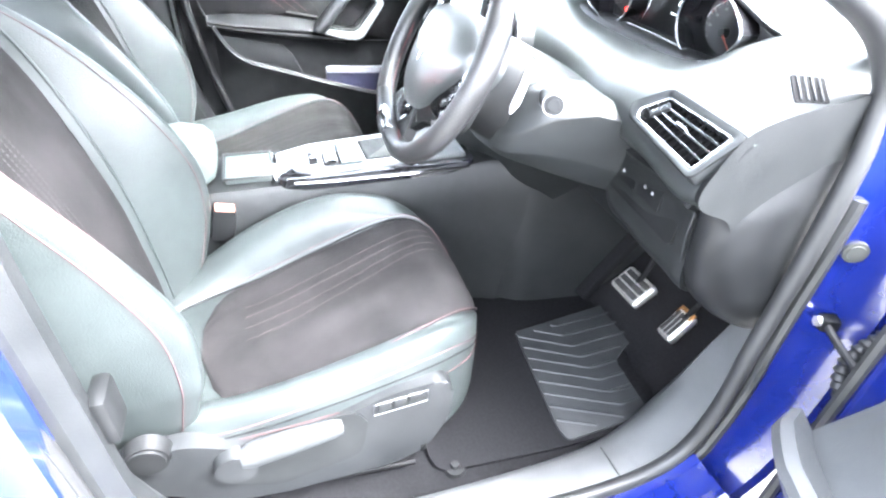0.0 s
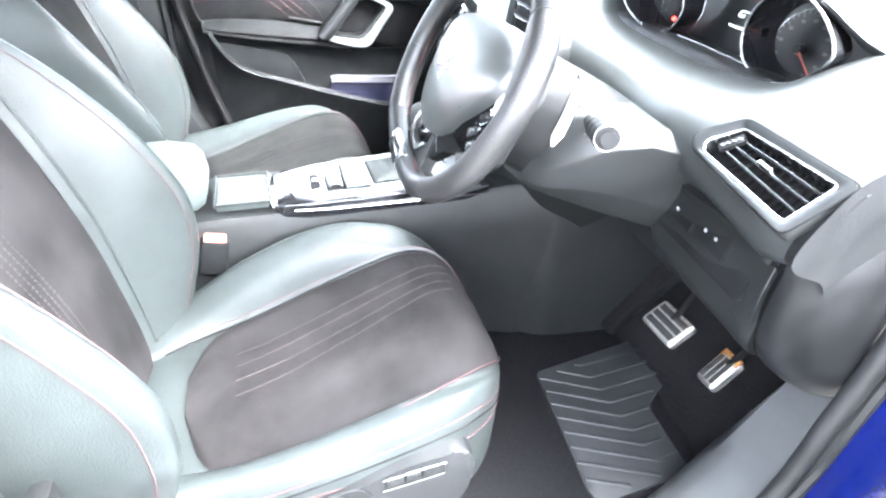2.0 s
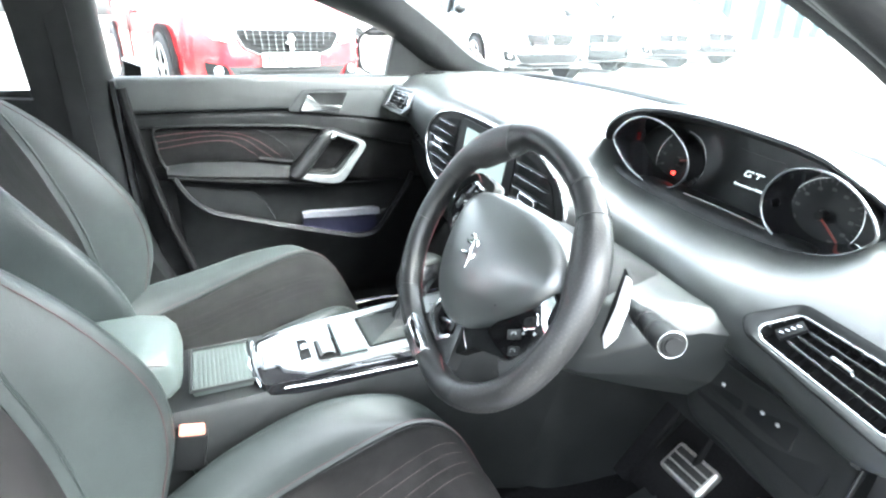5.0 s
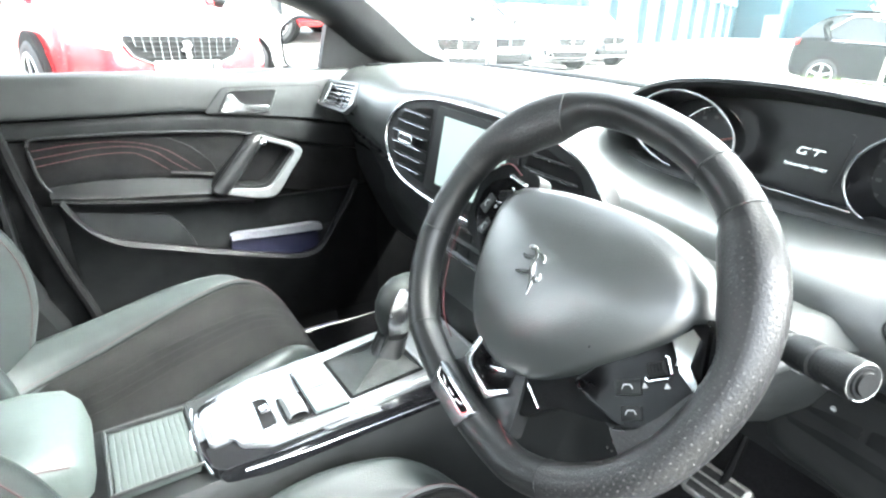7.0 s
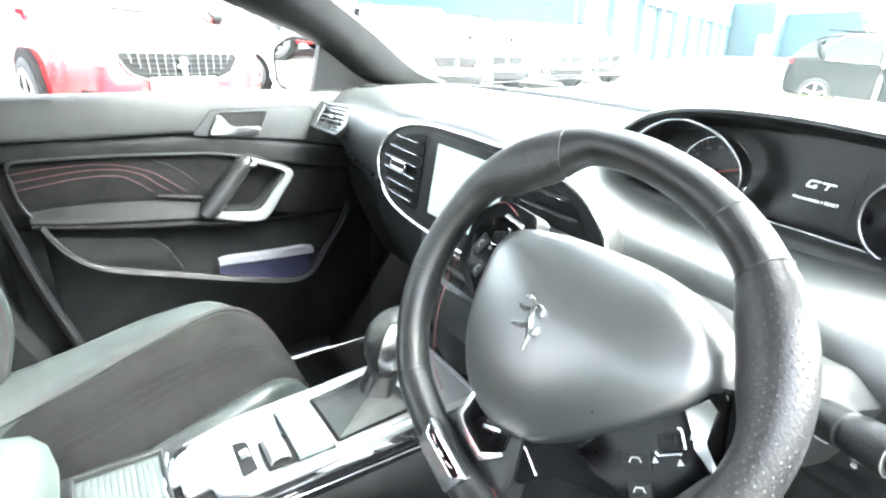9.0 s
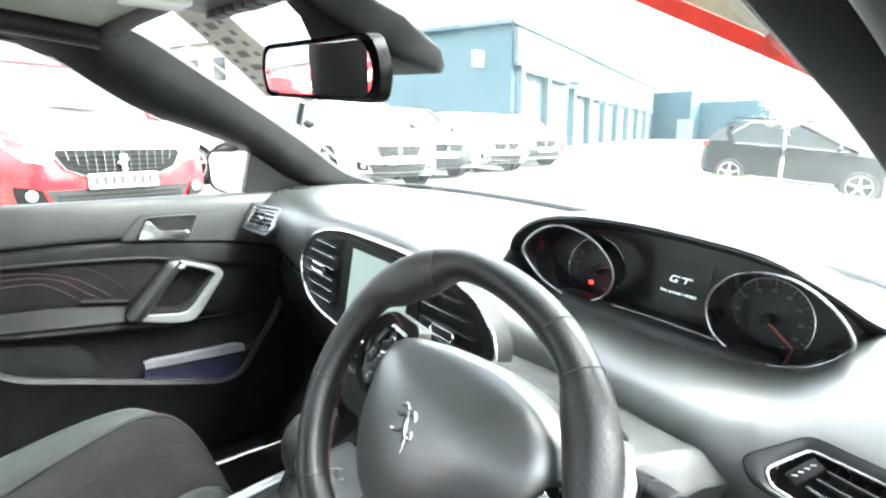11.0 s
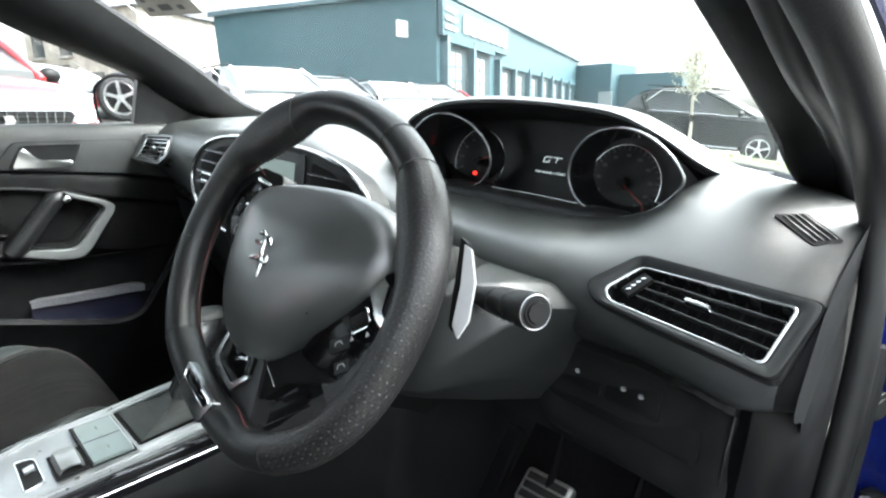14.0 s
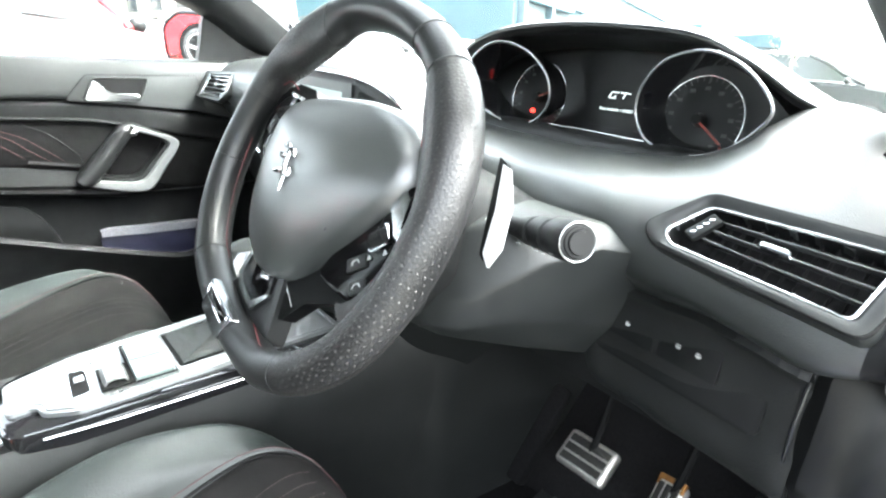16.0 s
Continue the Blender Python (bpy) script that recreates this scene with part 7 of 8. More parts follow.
door_sheet("lower_panel", [(y, [(-0.722, min(0.845, along(REST_LOW, min(y, 0.05)))), (-0.738, 0.78), (-0.742, 0.70), (-0.740, 0.62), (-0.735, 0.50), (-0.735, 0.38)]) for y in (-0.43, -0.1, 0.2, 0.42)], 5, door_black, "black lower door panel")
part("bottle_holder", plate([(-0.352, 0.818), (-0.200, 0.790), (-0.158, 0.782), (-0.126, 0.748), (-0.095, 0.680), (-0.32, 0.70)], 0.012, plane_at((-0.728, 0, 0), (0, 1, 0), (0, 0, 1)), bevel=0.004, r=0.012), dark_trim, pd, "raised side of the bottle holder in the pocket")
lip_line = [(-0.706, -0.358, 0.845), (-0.696, -0.349, 0.826), (-0.690, -0.331, 0.795), (-0.690, -0.305, 0.764), (-0.690, -0.264, 0.737), (-0.690, -0.173, 0.707), (-0.690, -0.047, 0.667), (-0.690, 0.097, 0.625), (-0.690, 0.160, 0.612), (-0.690, 0.208, 0.622), (-0.692, 0.235, 0.650), (-0.698, 0.265, 0.692), (-0.712, 0.310, 0.745), (-0.725, 0.345, 0.80)]
p = spline(lip_line, 60)
rows = [[a + Vector((-0.012, 0, 0.004)), a + Vector((0, 0, 0.006)), a + Vector((0.006, 0, 0)), a + Vector((0.0, 0, -0.012)), Vector((-0.715, a.y, max(0.40, a.z - 0.14))), Vector((-0.735, a.y, 0.40))] for a in p]
part("map_pocket", sheet(rows, thick=-0.004), door_black, pd, "black map pocket")
part("pocket_lip", tube([a + Vector((-0.002, 0, 0.003)) for a in p], 0.0062, 8), dash_hard, pd, "grey rounded lip of the map pocket")
part("speaker", rod((-0.738, 0.26, 0.60), (-0.722, 0.26, 0.60), 0.085, 0.078, 32, 0.004), dark_trim, pd, "round speaker grille")
# pull handle: a silver and black parallelogram


def on_door(pts, x):
    return [Vector((x, a, b)) for a, b in pts]


ho = [tuple(v) for v in rounded([(-0.052, 0.838), (0.060, 0.962), (0.084, 0.965), (0.178, 0.924), (0.184, 0.908), (0.110, 0.803), (0.088, 0.794), (-0.020, 0.812)], 0.012, 3)]
hin = [tuple(v) for v in rounded([(0.000, 0.846), (0.062, 0.932), (0.092, 0.944), (0.145, 0.920), (0.150, 0.910), (0.089, 0.840), (0.071, 0.832), (0.020, 0.837)], 0.006, 3)]
hd = part("pull_handle", sheet([on_door(ho, -0.745), on_door(ho, -0.706), on_door([(a * 0.96 + 0.0026, b * 0.96 + 0.035) for a, b in ho], -0.699), on_door(hin, -0.702), on_door(hin, -0.744)], closed_v=True), dark_trim, pd, "dark frame of the door pull")
sil = spline([(0.078, 0.962, 0), (0.120, 0.946, 0), (0.174, 0.924, 0), (0.181, 0.909, 0), (0.146, 0.855, 0), (0.110, 0.806, 0), (0.088, 0.797, 0), (0.030, 0.806, 0), (-0.022, 0.822, 0)], 48)
sin_ = spline([(0.088, 0.944, 0), (0.120, 0.933, 0), (0.146, 0.921, 0), (0.151, 0.911, 0), (0.120, 0.872, 0), (0.090, 0.838, 0), (0.071, 0.831, 0), (0.035, 0.834, 0), (0.002, 0.836, 0)], 48)
rows = []
for k, x in ((0.0, -0.704), (0.0, -0.697), (0.08, -0.694), (0.40, -0.693), (0.70, -0.694), (0.78, -0.698), (0.78, -0.708)):
    rows.append([Vector((x, a[0] + (b[0] - a[0]) * k, a[1] + (b[1] - a[1]) * k)) for a, b in zip(sil, sin_)])
part("silver_strip", sheet(rows), MATS["satin_silver_plastic"], hd, "broad satin silver handle strip")
rows = []
for y, z, r in ((-0.046, 0.826, 0.006), (-0.040, 0.830, 0.015), (-0.030, 0.836, 0.0195), (0.00, 0.870, 0.0205), (0.04, 0.920, 0.0200), (0.060, 0.944, 0.0185), (0.070, 0.955, 0.013), (0.075, 0.960, 0.005)):
    rows.append([Vector((-0.699 + 0.017 * math.cos(q) * min(1, r / 0.016), y + 0.77 * r * math.sin(q), z - 0.64 * r * math.sin(q))) for q in np.linspace(0, 2 * math.pi, 18, endpoint=False)])
part("grip", loft(rows), wheel_leather, hd, "thick black leather grip")
part("grip_end", ball((-0.688, 0.080, 0.944), 0.009, (0.5, 1.1, 0.9), 14), chrome, hd, "small bright cap of the grip")
# inner release: a panel let into the roll, a bowl and its lever
RP = plane_at((-0.7245, 0, 0), (0, 1, 0), (0, 0, 1))
bo2 = [(-0.041, 1.017), (0.005, 1.074), (0.246, 1.073), (0.262, 0.986), (0.14, 0.999)]
part("release_panel", plate(bo2, 0.006, RP, bevel=0.0015, r=0.008), vent_trim, pd, "dark panel round the release lever")
part("panel_groove", tube([RP @ Vector((q.x, q.y, -0.001)) for q in rounded(bo2, 0.008, 4)], 0.0013, 6, closed=True), black_void, pd)
bowl = rounded([(-0.008, 1.017), (0.019, 1.067), (0.134, 1.066), (0.110, 1.012)], 0.008, 4)
rows = [[RP @ Vector((c.x + (q.x - c.x) * k, c.y + (q.y - c.y) * k, h)) for q in bowl] for c in (Vector((0.066, 1.041)),) for k, h in ((1.05, 0.0), (1.03, 0.0022), (0.99, 0.0020), (0.965, 0.0004))]
part("bowl_rim", sheet(rows, closed_v=True), vent_trim, pd, "raised rim of the release bowl")
# the bowl is flat; its inner shade is painted as a black plate
part("release_bowl_shade", plate([(0.066 + (q.x - 0.066) * 0.965, 1.041 + (q.y - 1.041) * 0.965) for q in bowl], 0.002, RP @ Matrix.Translation((0, 0, 0.0005))), black_void, pd, "black plate for the shade in the hollow behind the lever")
part("release_lever", plate([(-0.005, 1.0175), (0.013, 1.057), (0.021, 1.061), (0.029, 1.055), (0.046, 1.034), (0.108, 1.031), (0.112, 1.022), (0.107, 1.0135)], 0.010, RP @ Matrix.Translation((0, 0, 0.010)), bevel=0.003, r=0.005), chrome, pd, "satin chrome release lever")
part("edge_face", sheet([[(x, -0.466, z) for x in (-0.70, -0.80)] for z in (0.40, 0.6, 0.8, 1.0, 1.11)], thick=0.01), dark_trim, pd)
part("outer_skin", sheet([[(x, y, z) for y in np.linspace(-0.46, 0.60, 6)] for x, z in ((-0.79, 1.10), (-0.84, 0.98), (-0.87, 0.75), (-0.86, 0.45), (-0.82, 0.28))], thick=0.005), blue_paint, pd, "deep blue outer skin")
part("kick_panel", sheet([[(-0.742, y, z) for y in np.linspace(0.28, 0.80, 6)] for z in (0.33, 0.6, 0.85, 1.0)]), dark_trim, pd, "black kick panel")
part("rear_filler", box((-0.772, -0.10, 0.70), (0.012, 1.40, 0.76), 0.003), door_black, pd)
part("rear_seal", tube([(-0.716, y, z) for y, z in ((-0.31, 0.40), (-0.352, 0.58), (-0.385, 0.70), (-0.406, 0.80), (-0.424, 0.90), (-0.437, 1.00), (-0.446, 1.09))], 0.012, 8), black_void, pd, "black rubber edge seal")
pdm = thing("booklet", (-0.70, 0.09, 0.66), "navy booklet wallet standing in the door pocket", "booklet")
bkq = [(-0.020, 0.600), (-0.021, 0.694), (0.215, 0.682), (0.215, 0.590)]
part("cover", plate(bkq, 0.016, plane_at((-0.704, 0, 0), (0, 1, 0), (0, 0, 1)), bevel=0.002, r=0.006), navy_card, pdm)
part("paper_block", loft([[(-0.698, y, 0.690 + c), (-0.722, y, 0.690 + c), (-0.720, y, 0.704 + c + 0.006 * s), (-0.700, y, 0.704 + c + 0.006 * s)] for y, s, c in ((-0.020, 0, 0.002), (0.0, 0.6, 0.002), (0.06, 0.7, -0.002), (0.14, 1.0, -0.006), (0.20, 1.2, -0.008), (0.226, 0.4, -0.010))]), paper, pdm, "greyish page edges")

# far door mirror
dmr = thing("door_mirror", (-0.95, 0.42, 1.06), "black door mirror with its glass facing back", "door mirror")
DM = plane_at((-0.945, 0.300, 1.148), (0.91, 0.41, 0), (0, -0.04, 1))
mo = rounded([(-0.100, -0.062), (-0.02, -0.078), (0.075, -0.060), (0.100, 0.02), (0.098, 0.080), (-0.03, 0.084), (-0.105, 0.045)], 0.030, 4)
rows = []
for z, k in ((0.0, 0.97), (0.004, 1.0), (-0.02, 1.06), (-0.055, 1.03), (-0.085, 0.85), (-0.105, 0.5), (-0.11, 0.1)):
    rows.append([DM @ Vector((q.x * k, q.y * k, z)) for q in mo])
part("shell", loft(rows), dark_trim, dmr)
part("mirror_face", plate([(q.x * 0.88, q.y * 0.88) for q in mo], 0.002, DM @ Matrix.Translation((0, 0, 0.006))), mirror_glass, dmr, "mirror glass")
part("rim", tube([DM @ Vector((q.x * 0.93, q.y * 0.93, 0.005)) for q in mo], 0.005, 8, closed=True), dark_trim, dmr)
part("arm", tube([(-0.86, 0.36, 1.09), (-0.82, 0.37, 1.085), (-0.775, 0.38, 1.08)], 0.026, 10), dark_trim, dmr)

# rear-view mirror and sensor pod
rv = thing("rear_view_mirror", (-0.05, 0.20, 1.36), "black-framed rear-view mirror hanging from the windscreen", "rear-view mirror")
RM = pose(-0.01, 0.115, 1.392, 90, 0, 0) @ pose(0, 0, 0, 5.5, 6.8, 0)
mo = rounded([(-0.140, -0.036), (0.132, -0.042), (0.144, 0.0), (0.126, 0.042), (-0.132, 0.038), (-0.146, 0.005)], 0.026, 4)
rows = []
for z, k in ((0.0, 0.95), (0.003, 1.0), (-0.012, 1.03), (-0.030, 0.85), (-0.038, 0.4)):
    rows.append([RM @ Vector((q.x * k, q.y * k, z)) for q in mo])
part("housing", loft(rows), gloss_black, rv)
part("mirror_face", plate([(q.x * 0.90, q.y * 0.82) for q in mo], 0.002, RM @ Matrix.Translation((0, 0, 0.0055))), mirror_glass, rv, "mirror glass")
part("stem", tube([RM @ Vector((0.02, 0.01, -0.03)), (0.0, 0.17, 1.43), (-0.005, 0.19, 1.445)], 0.014, 10), dark_trim, rv)
rows = []
for y, w, z0, z1 in ((0.070, 0.034, 1.490, 1.530), (0.110, 0.040, 1.462, 1.510), (0.140, 0.078, 1.440, 1.492), (0.20, 0.096, 1.412, 1.468), (0.27, 0.090, 1.398, 1.432), (0.300, 0.062, 1.400, 1.414)):
    rows.append([(x - 0.02, y, z) for x, z in rounded([(-w, z1), (-w * 0.85, z0), (w * 0.85, z0), (w, z1)], 0.012, 3)])
part("sensor_pod", loft(rows), pillar_trim, rv, "black plastic sensor pod behind the glass")

# ---- outside: sloping dealer's yard ----
HERE = Matrix.Identity(4)


def ground_z(x, y):
    s = -x
    if s < 0:
        g = 0.068 * max(s, -3.0)
    elif s < 4:
        g = 0.068 * s + 0.010 * s * s
    else:
        g = 0.432 + 0.012 * (min(s, 30) - 4)
    def soft_step(v):
        v = min(1.0, max(0.0, v))
        return v * v * (3 - 2 * v)
    dip = 0.29 * soft_step((x + 7.5) / 2.5) * soft_step((y - 12.0) / 1.6) * (1 - soft_step((y - 17.0) / 6.0))
    return 0.112 + g - dip + 0.018 * min(40, max(0.0, math.hypot(x, y) - 18))


ring = [-3000, -600, -150, -80, -50, -35] + list(np.linspace(-28, 28, 57)) + [35, 50, 80, 150, 600, 3000]
rows = [[(x, y, ground_z(x, y) + (0.006 * noise.noise((x, y, 0)) if abs(x) < 30 and abs(y) < 30 else 0)) for x in ring] for y in ring]
single("ground", sheet(rows), asphalt, "pale worn asphalt yard that slopes up to one side", "ground", kind="structure", space=HERE)


def parked_car(name, m, paint, label, L=4.25, Wd=1.78, H=1.50, estate=False, suv=0.0, detail=True, grille=True, sloped=False):
    """A parked car, nose along +y of m; sloped: an arched roof falling to both ends."""
    c = thing(name, (0, 0, 0), label, "car", "parked cars", space=m)
    h = H
    hl = L / 2
    zb = 0.20 + 0.06 * suv
    # lower body: (y, half width, bottom, shoulder height)
    keys = [(-hl, 0.62, 0.40, 0.86), (-hl + 0.10, 0.74, 0.30, 0.95), (-hl + 0.5, 0.84, zb, 1.0), (-0.9, 0.88, zb, 0.98), (0.2, 0.88, zb, 0.95), (hl - 1.15, 0.87, zb, 0.95), (hl - 0.8, 0.86, zb, 0.93), (hl - 0.35, 0.83, zb, 0.875), (hl - 0.14, 0.77, zb, 0.82), (hl - 0.04, 0.68, zb + 0.04, 0.745), (hl, 0.55, 0.32, 0.64)]
    k = Wd / 1.76
    add = (h - 1.46) * 0.55
    rows = []
    for y in np.linspace(-hl, hl, 46):
        w, b, s = cubic([a[0] for a in keys], [a[1:] for a in keys], y)[0]
        w *= k
        s += add * (1 if y < hl - 0.2 else 0.8)
        crown = 0.05 if y > hl - 1.2 else 0.03
        rows.append([(x, y, z) for x, z in ((-w * 0.90, b), (-w, b + 0.08), (-w * 1.0, (b + s) / 2 - 0.05), (-w * 0.985, (b + s) / 2 + 0.08), (-w * 0.96, s - 0.06), (-w * 0.88, s), (-w * 0.5, s + crown * 0.7), (0, s + crown), (w * 0.5, s + crown * 0.7), (w * 0.88, s), (w * 0.96, s - 0.06), (w * 0.985, (b + s) / 2 + 0.08), (w, (b + s) / 2 - 0.05), (w, b + 0.08), (w * 0.90, b))])
    part("body", loft(rows), paint, c, "painted body shell")
    # greenhouse
    y_r = -hl + (0.12 if estate or suv else 0.25)
    gk = [(y_r, 0.70, 0.98 + add, 0.30), (y_r + 0.22, 0.74, 0.97 + add, 0.80), (-0.9, 0.78, 0.96 + add, 1.0), (0.0, 0.78, 0.96 + add, 1.0), (0.35, 0.77, 0.95 + add, 0.93), (hl - 1.05, 0.74, 0.97 + add, 0.12)]
    if sloped:
        gk = [(y_r, 0.66, 0.99 + add, 0.10), (y_r + 0.20, 0.71, 0.98 + add, 0.55), (y_r + 0.55, 0.75, 0.97 + add, 0.90), (-0.55, 0.78, 0.96 + add, 1.0), (-0.1, 0.78, 0.95 + add, 0.97), (0.30, 0.77, 0.95 + add, 0.78), (hl - 0.98, 0.73, 0.95 + add, 0.06)]
    gr, rf = [], []
    for y in np.linspace(y_r, gk[-1][0], 30):
        w, z0, f = cubic([a[0] for a in gk], [a[1:] for a in gk], y)[0]
        w *= k
        z1 = z0 + (h - 0.03 - z0) * f
        gr.append([(-w, y, z0 - 0.04), (-w * (1 - 0.20 * f), y, z1), (-w * 0.4, y, z1 + 0.01), (w * 0.4, y, z1 + 0.01), (w * (1 - 0.20 * f), y, z1), (w, y, z0 - 0.04)])
        if f > 0.9 or (y < 0.2 and f > 0.7):
            rf.append([(w * (1 - 0.19 * f) * t, y, z1 + 0.035 - 0.03 * abs(t) ** 3) for t in np.linspace(-1.02, 1.02, 9)])
    part("windows", loft(gr), smoked_glass if sloped else car_glass, c, "dark window glass")
    part("roof", sheet(rf, thick=0.02), paint, c)
    for s in (-1, 1):
        post = [(s * 0.785 * k, hl - 1.03, 0.96 + add), (s * 0.70 * k, 0.75, 1.22 + add * 1.2), (s * 0.635 * k, 0.33, h - 0.035)] if not sloped else [(s * 0.765 * k, hl - 0.98, 0.96 + add), (s * 0.70 * k, 0.62, 1.16 + add), (s * 0.665 * k, 0.30, 1.335 + add * 0.8), (s * 0.64 * k, -0.1, h - 0.045)]
        part("pillar", tube(spline(post, 10), 0.035, 8), paint, c)
        part("pillar", tube([(s * 0.80 * k, -0.30, 0.95 + add), (s * 0.655 * k, -0.36, h - 0.03)], 0.035, 8), dark_trim, c)
        part("pillar", tube(spline([(s * 0.80 * k, -hl + 0.75, 0.95 + add), (s * 0.70 * k, -hl + 0.55, 1.25 + add), (s * 0.63 * k, -hl + 0.62, h - (0.20 if sloped else 0.02))], 8), 0.05 if sloped else 0.07, 8), paint, c)
        part("door_mirror", ball((s * (0.97 * k), hl - 1.28, 1.02 + add), 0.10, (1.0, 0.6, 0.75)), dark_trim, c)
        part("roof_bar", tube([(s * 0.58 * k, -hl + 0.6, h + 0.03), (s * 0.60 * k, 0.2, h + 0.035)], 0.015, 6), dark_trim, c)
        loop = [(s * 0.795 * k, y, 0.965 + add) for y in np.linspace(hl - 1.15, -hl + 0.75, 8)]
        if sloped:
            loop += [(s * 0.765 * k, -hl + 0.62, 1.08 + add), (s * 0.735 * k, -hl + 0.72, 1.22 + add), (s * 0.680 * k, -hl + 1.0, h - 0.075), (s * 0.660 * k, -0.5, h - 0.050), (s * 0.665 * k, -0.05, h - 0.070)]
        part("window_line", tube(loop, 0.012, 6), chrome, c, "bright line round the windows")
        part("sill_line", tube([(s * 0.885 * k, y, zb + 0.06) for y in (-hl + 1.2, 0, hl - 1.25)], 0.02, 6), silver_paint if suv else dark_trim, c)
        part("door_gap", tube([(s * 0.889 * k, -0.15, zb + 0.12), (s * 0.885 * k, -0.18, 0.60), (s * 0.865 * k, -0.22, 0.93 + add)], 0.006, 5), black_void, c)
        part("door_handle", box((s * 0.878 * k, -0.02, 0.80 + add), (0.03, 0.20, 0.03), 0.008), paint, c)
    r = 0.325 + 0.02 * suv
    for y in (hl - 0.82, -hl + 0.78):
        for s in (-1, 1):
            w = part("wheel", tube([(s * (0.825 * k), y + (r - 0.07) * math.cos(a), r + (r - 0.07) * math.sin(a)) for a in np.linspace(0, 2 * math.pi, 28, endpoint=False)], 0.085, 10, closed=True, up=(1, 0, 0)), tyre, c, "black tyre on an alloy wheel")
            part("arch", rod((s * 0.70 * k, y, r + 0.01), (s * 0.888 * k, y, r + 0.01), r + 0.045, segs=32), black_void, c)
            part("rim", rod((s * 0.87 * k, y, r), (s * 0.905 * k, y, r), 0.06, segs=16), alloy, w)
            for q in range(5):
                a = q * 2 * math.pi / 5 + 0.3
                part("wheel_spoke", box((0, 0, 0), (0.02, 0.045, 0.21), 0.006, m=Matrix.Translation((s * 0.900 * k, y + 0.12 * math.cos(a), r + 0.12 * math.sin(a))) @ Matrix.Rotation(a - math.pi / 2, 4, "X")), alloy, w)
            part("rim_edge", tube([(s * 0.900 * k, y + 0.235 * math.cos(a), r + 0.235 * math.sin(a)) for a in np.linspace(0, 2 * math.pi, 28, endpoint=False)], 0.012, 6, closed=True, up=(1, 0, 0)), alloy, w)
    # nose
    zf = 0.66 + add * 0.8
    ky, kv = [a[0] for a in keys], [a[1:] for a in keys]

    def nose(x, z, off=0.0):
        """A point on the skin of the car's front."""
        for y in np.linspace(hl, hl - 0.9, 46):
            w, b, sh = cubic(ky, kv, y)[0]
            if w * k * 0.97 >= abs(x) and sh + add * (1 if y < hl - 0.2 else 0.8) + 0.03 >= z and b <= z + 0.06:
                return (x, y + off, z)
        return (x, hl - 0.9 + off, z)
    if grille:
        gw = 1.18 if suv and detail else 1.0
        go = [(a * gw, b) for a, b in [(-0.40, zf - 0.02), (-0.34, zf - 0.13), (-0.22, zf - 0.19), (0.22, zf - 0.19), (0.34, zf - 0.13), (0.40, zf - 0.02), (0.38, zf + 0.02), (-0.38, zf + 0.02)]]
        g = part("grille", loft([[nose(x, z, -0.06) for x, z in go], [nose(x, z, 0.030) for x, z in go]]), black_void, c, "black chequered grille with a chrome rim")
        part("grille_rim", tube([nose(x, z, 0.033) for x, z in go], 0.006, 6, closed=True, up=(0, 1, 0)), dark_chrome, g)
        if detail:
            for i in range(13):
                x = (-0.33 + i * 0.055) * gw
                part("grille_bar", tube([nose(x, zf + 0.01, 0.034), nose(x * 0.97, zf - 0.17 + max(0, abs(x) - 0.2) * 0.6, 0.036)], 0.0032, 5), dark_chrome, g)
            for i in range(4):
                z = zf - 0.025 - i * 0.038
                wx = (0.36 - i * 0.035) * gw
                part("grille_bar", tube([nose(x, z, 0.034) for x in np.linspace(-wx, wx, 9)], 0.004, 5), dash_hard, g)
        part("emblem", plate([(-0.05, 0.0), (-0.02, 0.02), (-0.03, 0.06), (0.02, 0.07), (0.045, 0.03), (0.02, 0.0), (0.03, -0.06), (-0.01, -0.07), (-0.015, -0.02)], 0.01, plane_at(Vector(nose(0, zf - 0.085, 0.055)), (-1, 0, 0), (0, 0, 1))), bright_chrome, g, "plain chrome emblem")
    low = [(-0.55, 0.42), (-0.45, 0.28), (0.45, 0.28), (0.55, 0.42)]
    part("lower_grille", loft([[nose(x, z, -0.03) for x, z in low], [nose(x, z, 0.025) for x, z in low]]), dark_trim, c, "black lower grille")
    for i in range(3):
        part("lower_bar", tube([nose(x, 0.31 + 0.035 * i, 0.030) for x in np.linspace(-0.46, 0.46, 7)], 0.006, 5), dash_hard, c)
    skid = [(-0.70, 0.27), (-0.60, 0.21), (0.60, 0.21), (0.70, 0.27)]
    part("bumper_foot", loft([[nose(x, z, -0.05) for x, z in skid], [nose(x, z, 0.035) for x, z in skid]]), dark_trim if not suv else silver_paint, c)
    for s in (-1, 1):
        ho = [(s * 0.44, zf - 0.03), (s * 0.50, zf - 0.09), (s * 0.64, zf - 0.06), (s * 0.74, zf + 0.05), (s * 0.76, zf + 0.13), (s * 0.60, zf + 0.07)]
        hlm = part("headlight", loft([[nose(x, z, -0.10) for x, z in ho], [nose(x, z, 0.022 + 0.02 * (i > 2)) for i, (x, z) in enumerate(ho)]]), headlamp, c, "clear headlight")
        part("lamp_bowl", ball(nose(s * 0.60, zf, 0.0), 0.05, (1, 0.8, 0.9)), bright_chrome, hlm)
        fo = rounded([(s * 0.52, 0.30), (s * 0.70, 0.32), (s * 0.72, 0.46), (s * 0.56, 0.43)], 0.02, 2)
        part("fog_surround", loft([[nose(p.x, p.y, -0.02) for p in fo], [nose(p.x, p.y, 0.030) for p in fo]]), dark_trim, c)
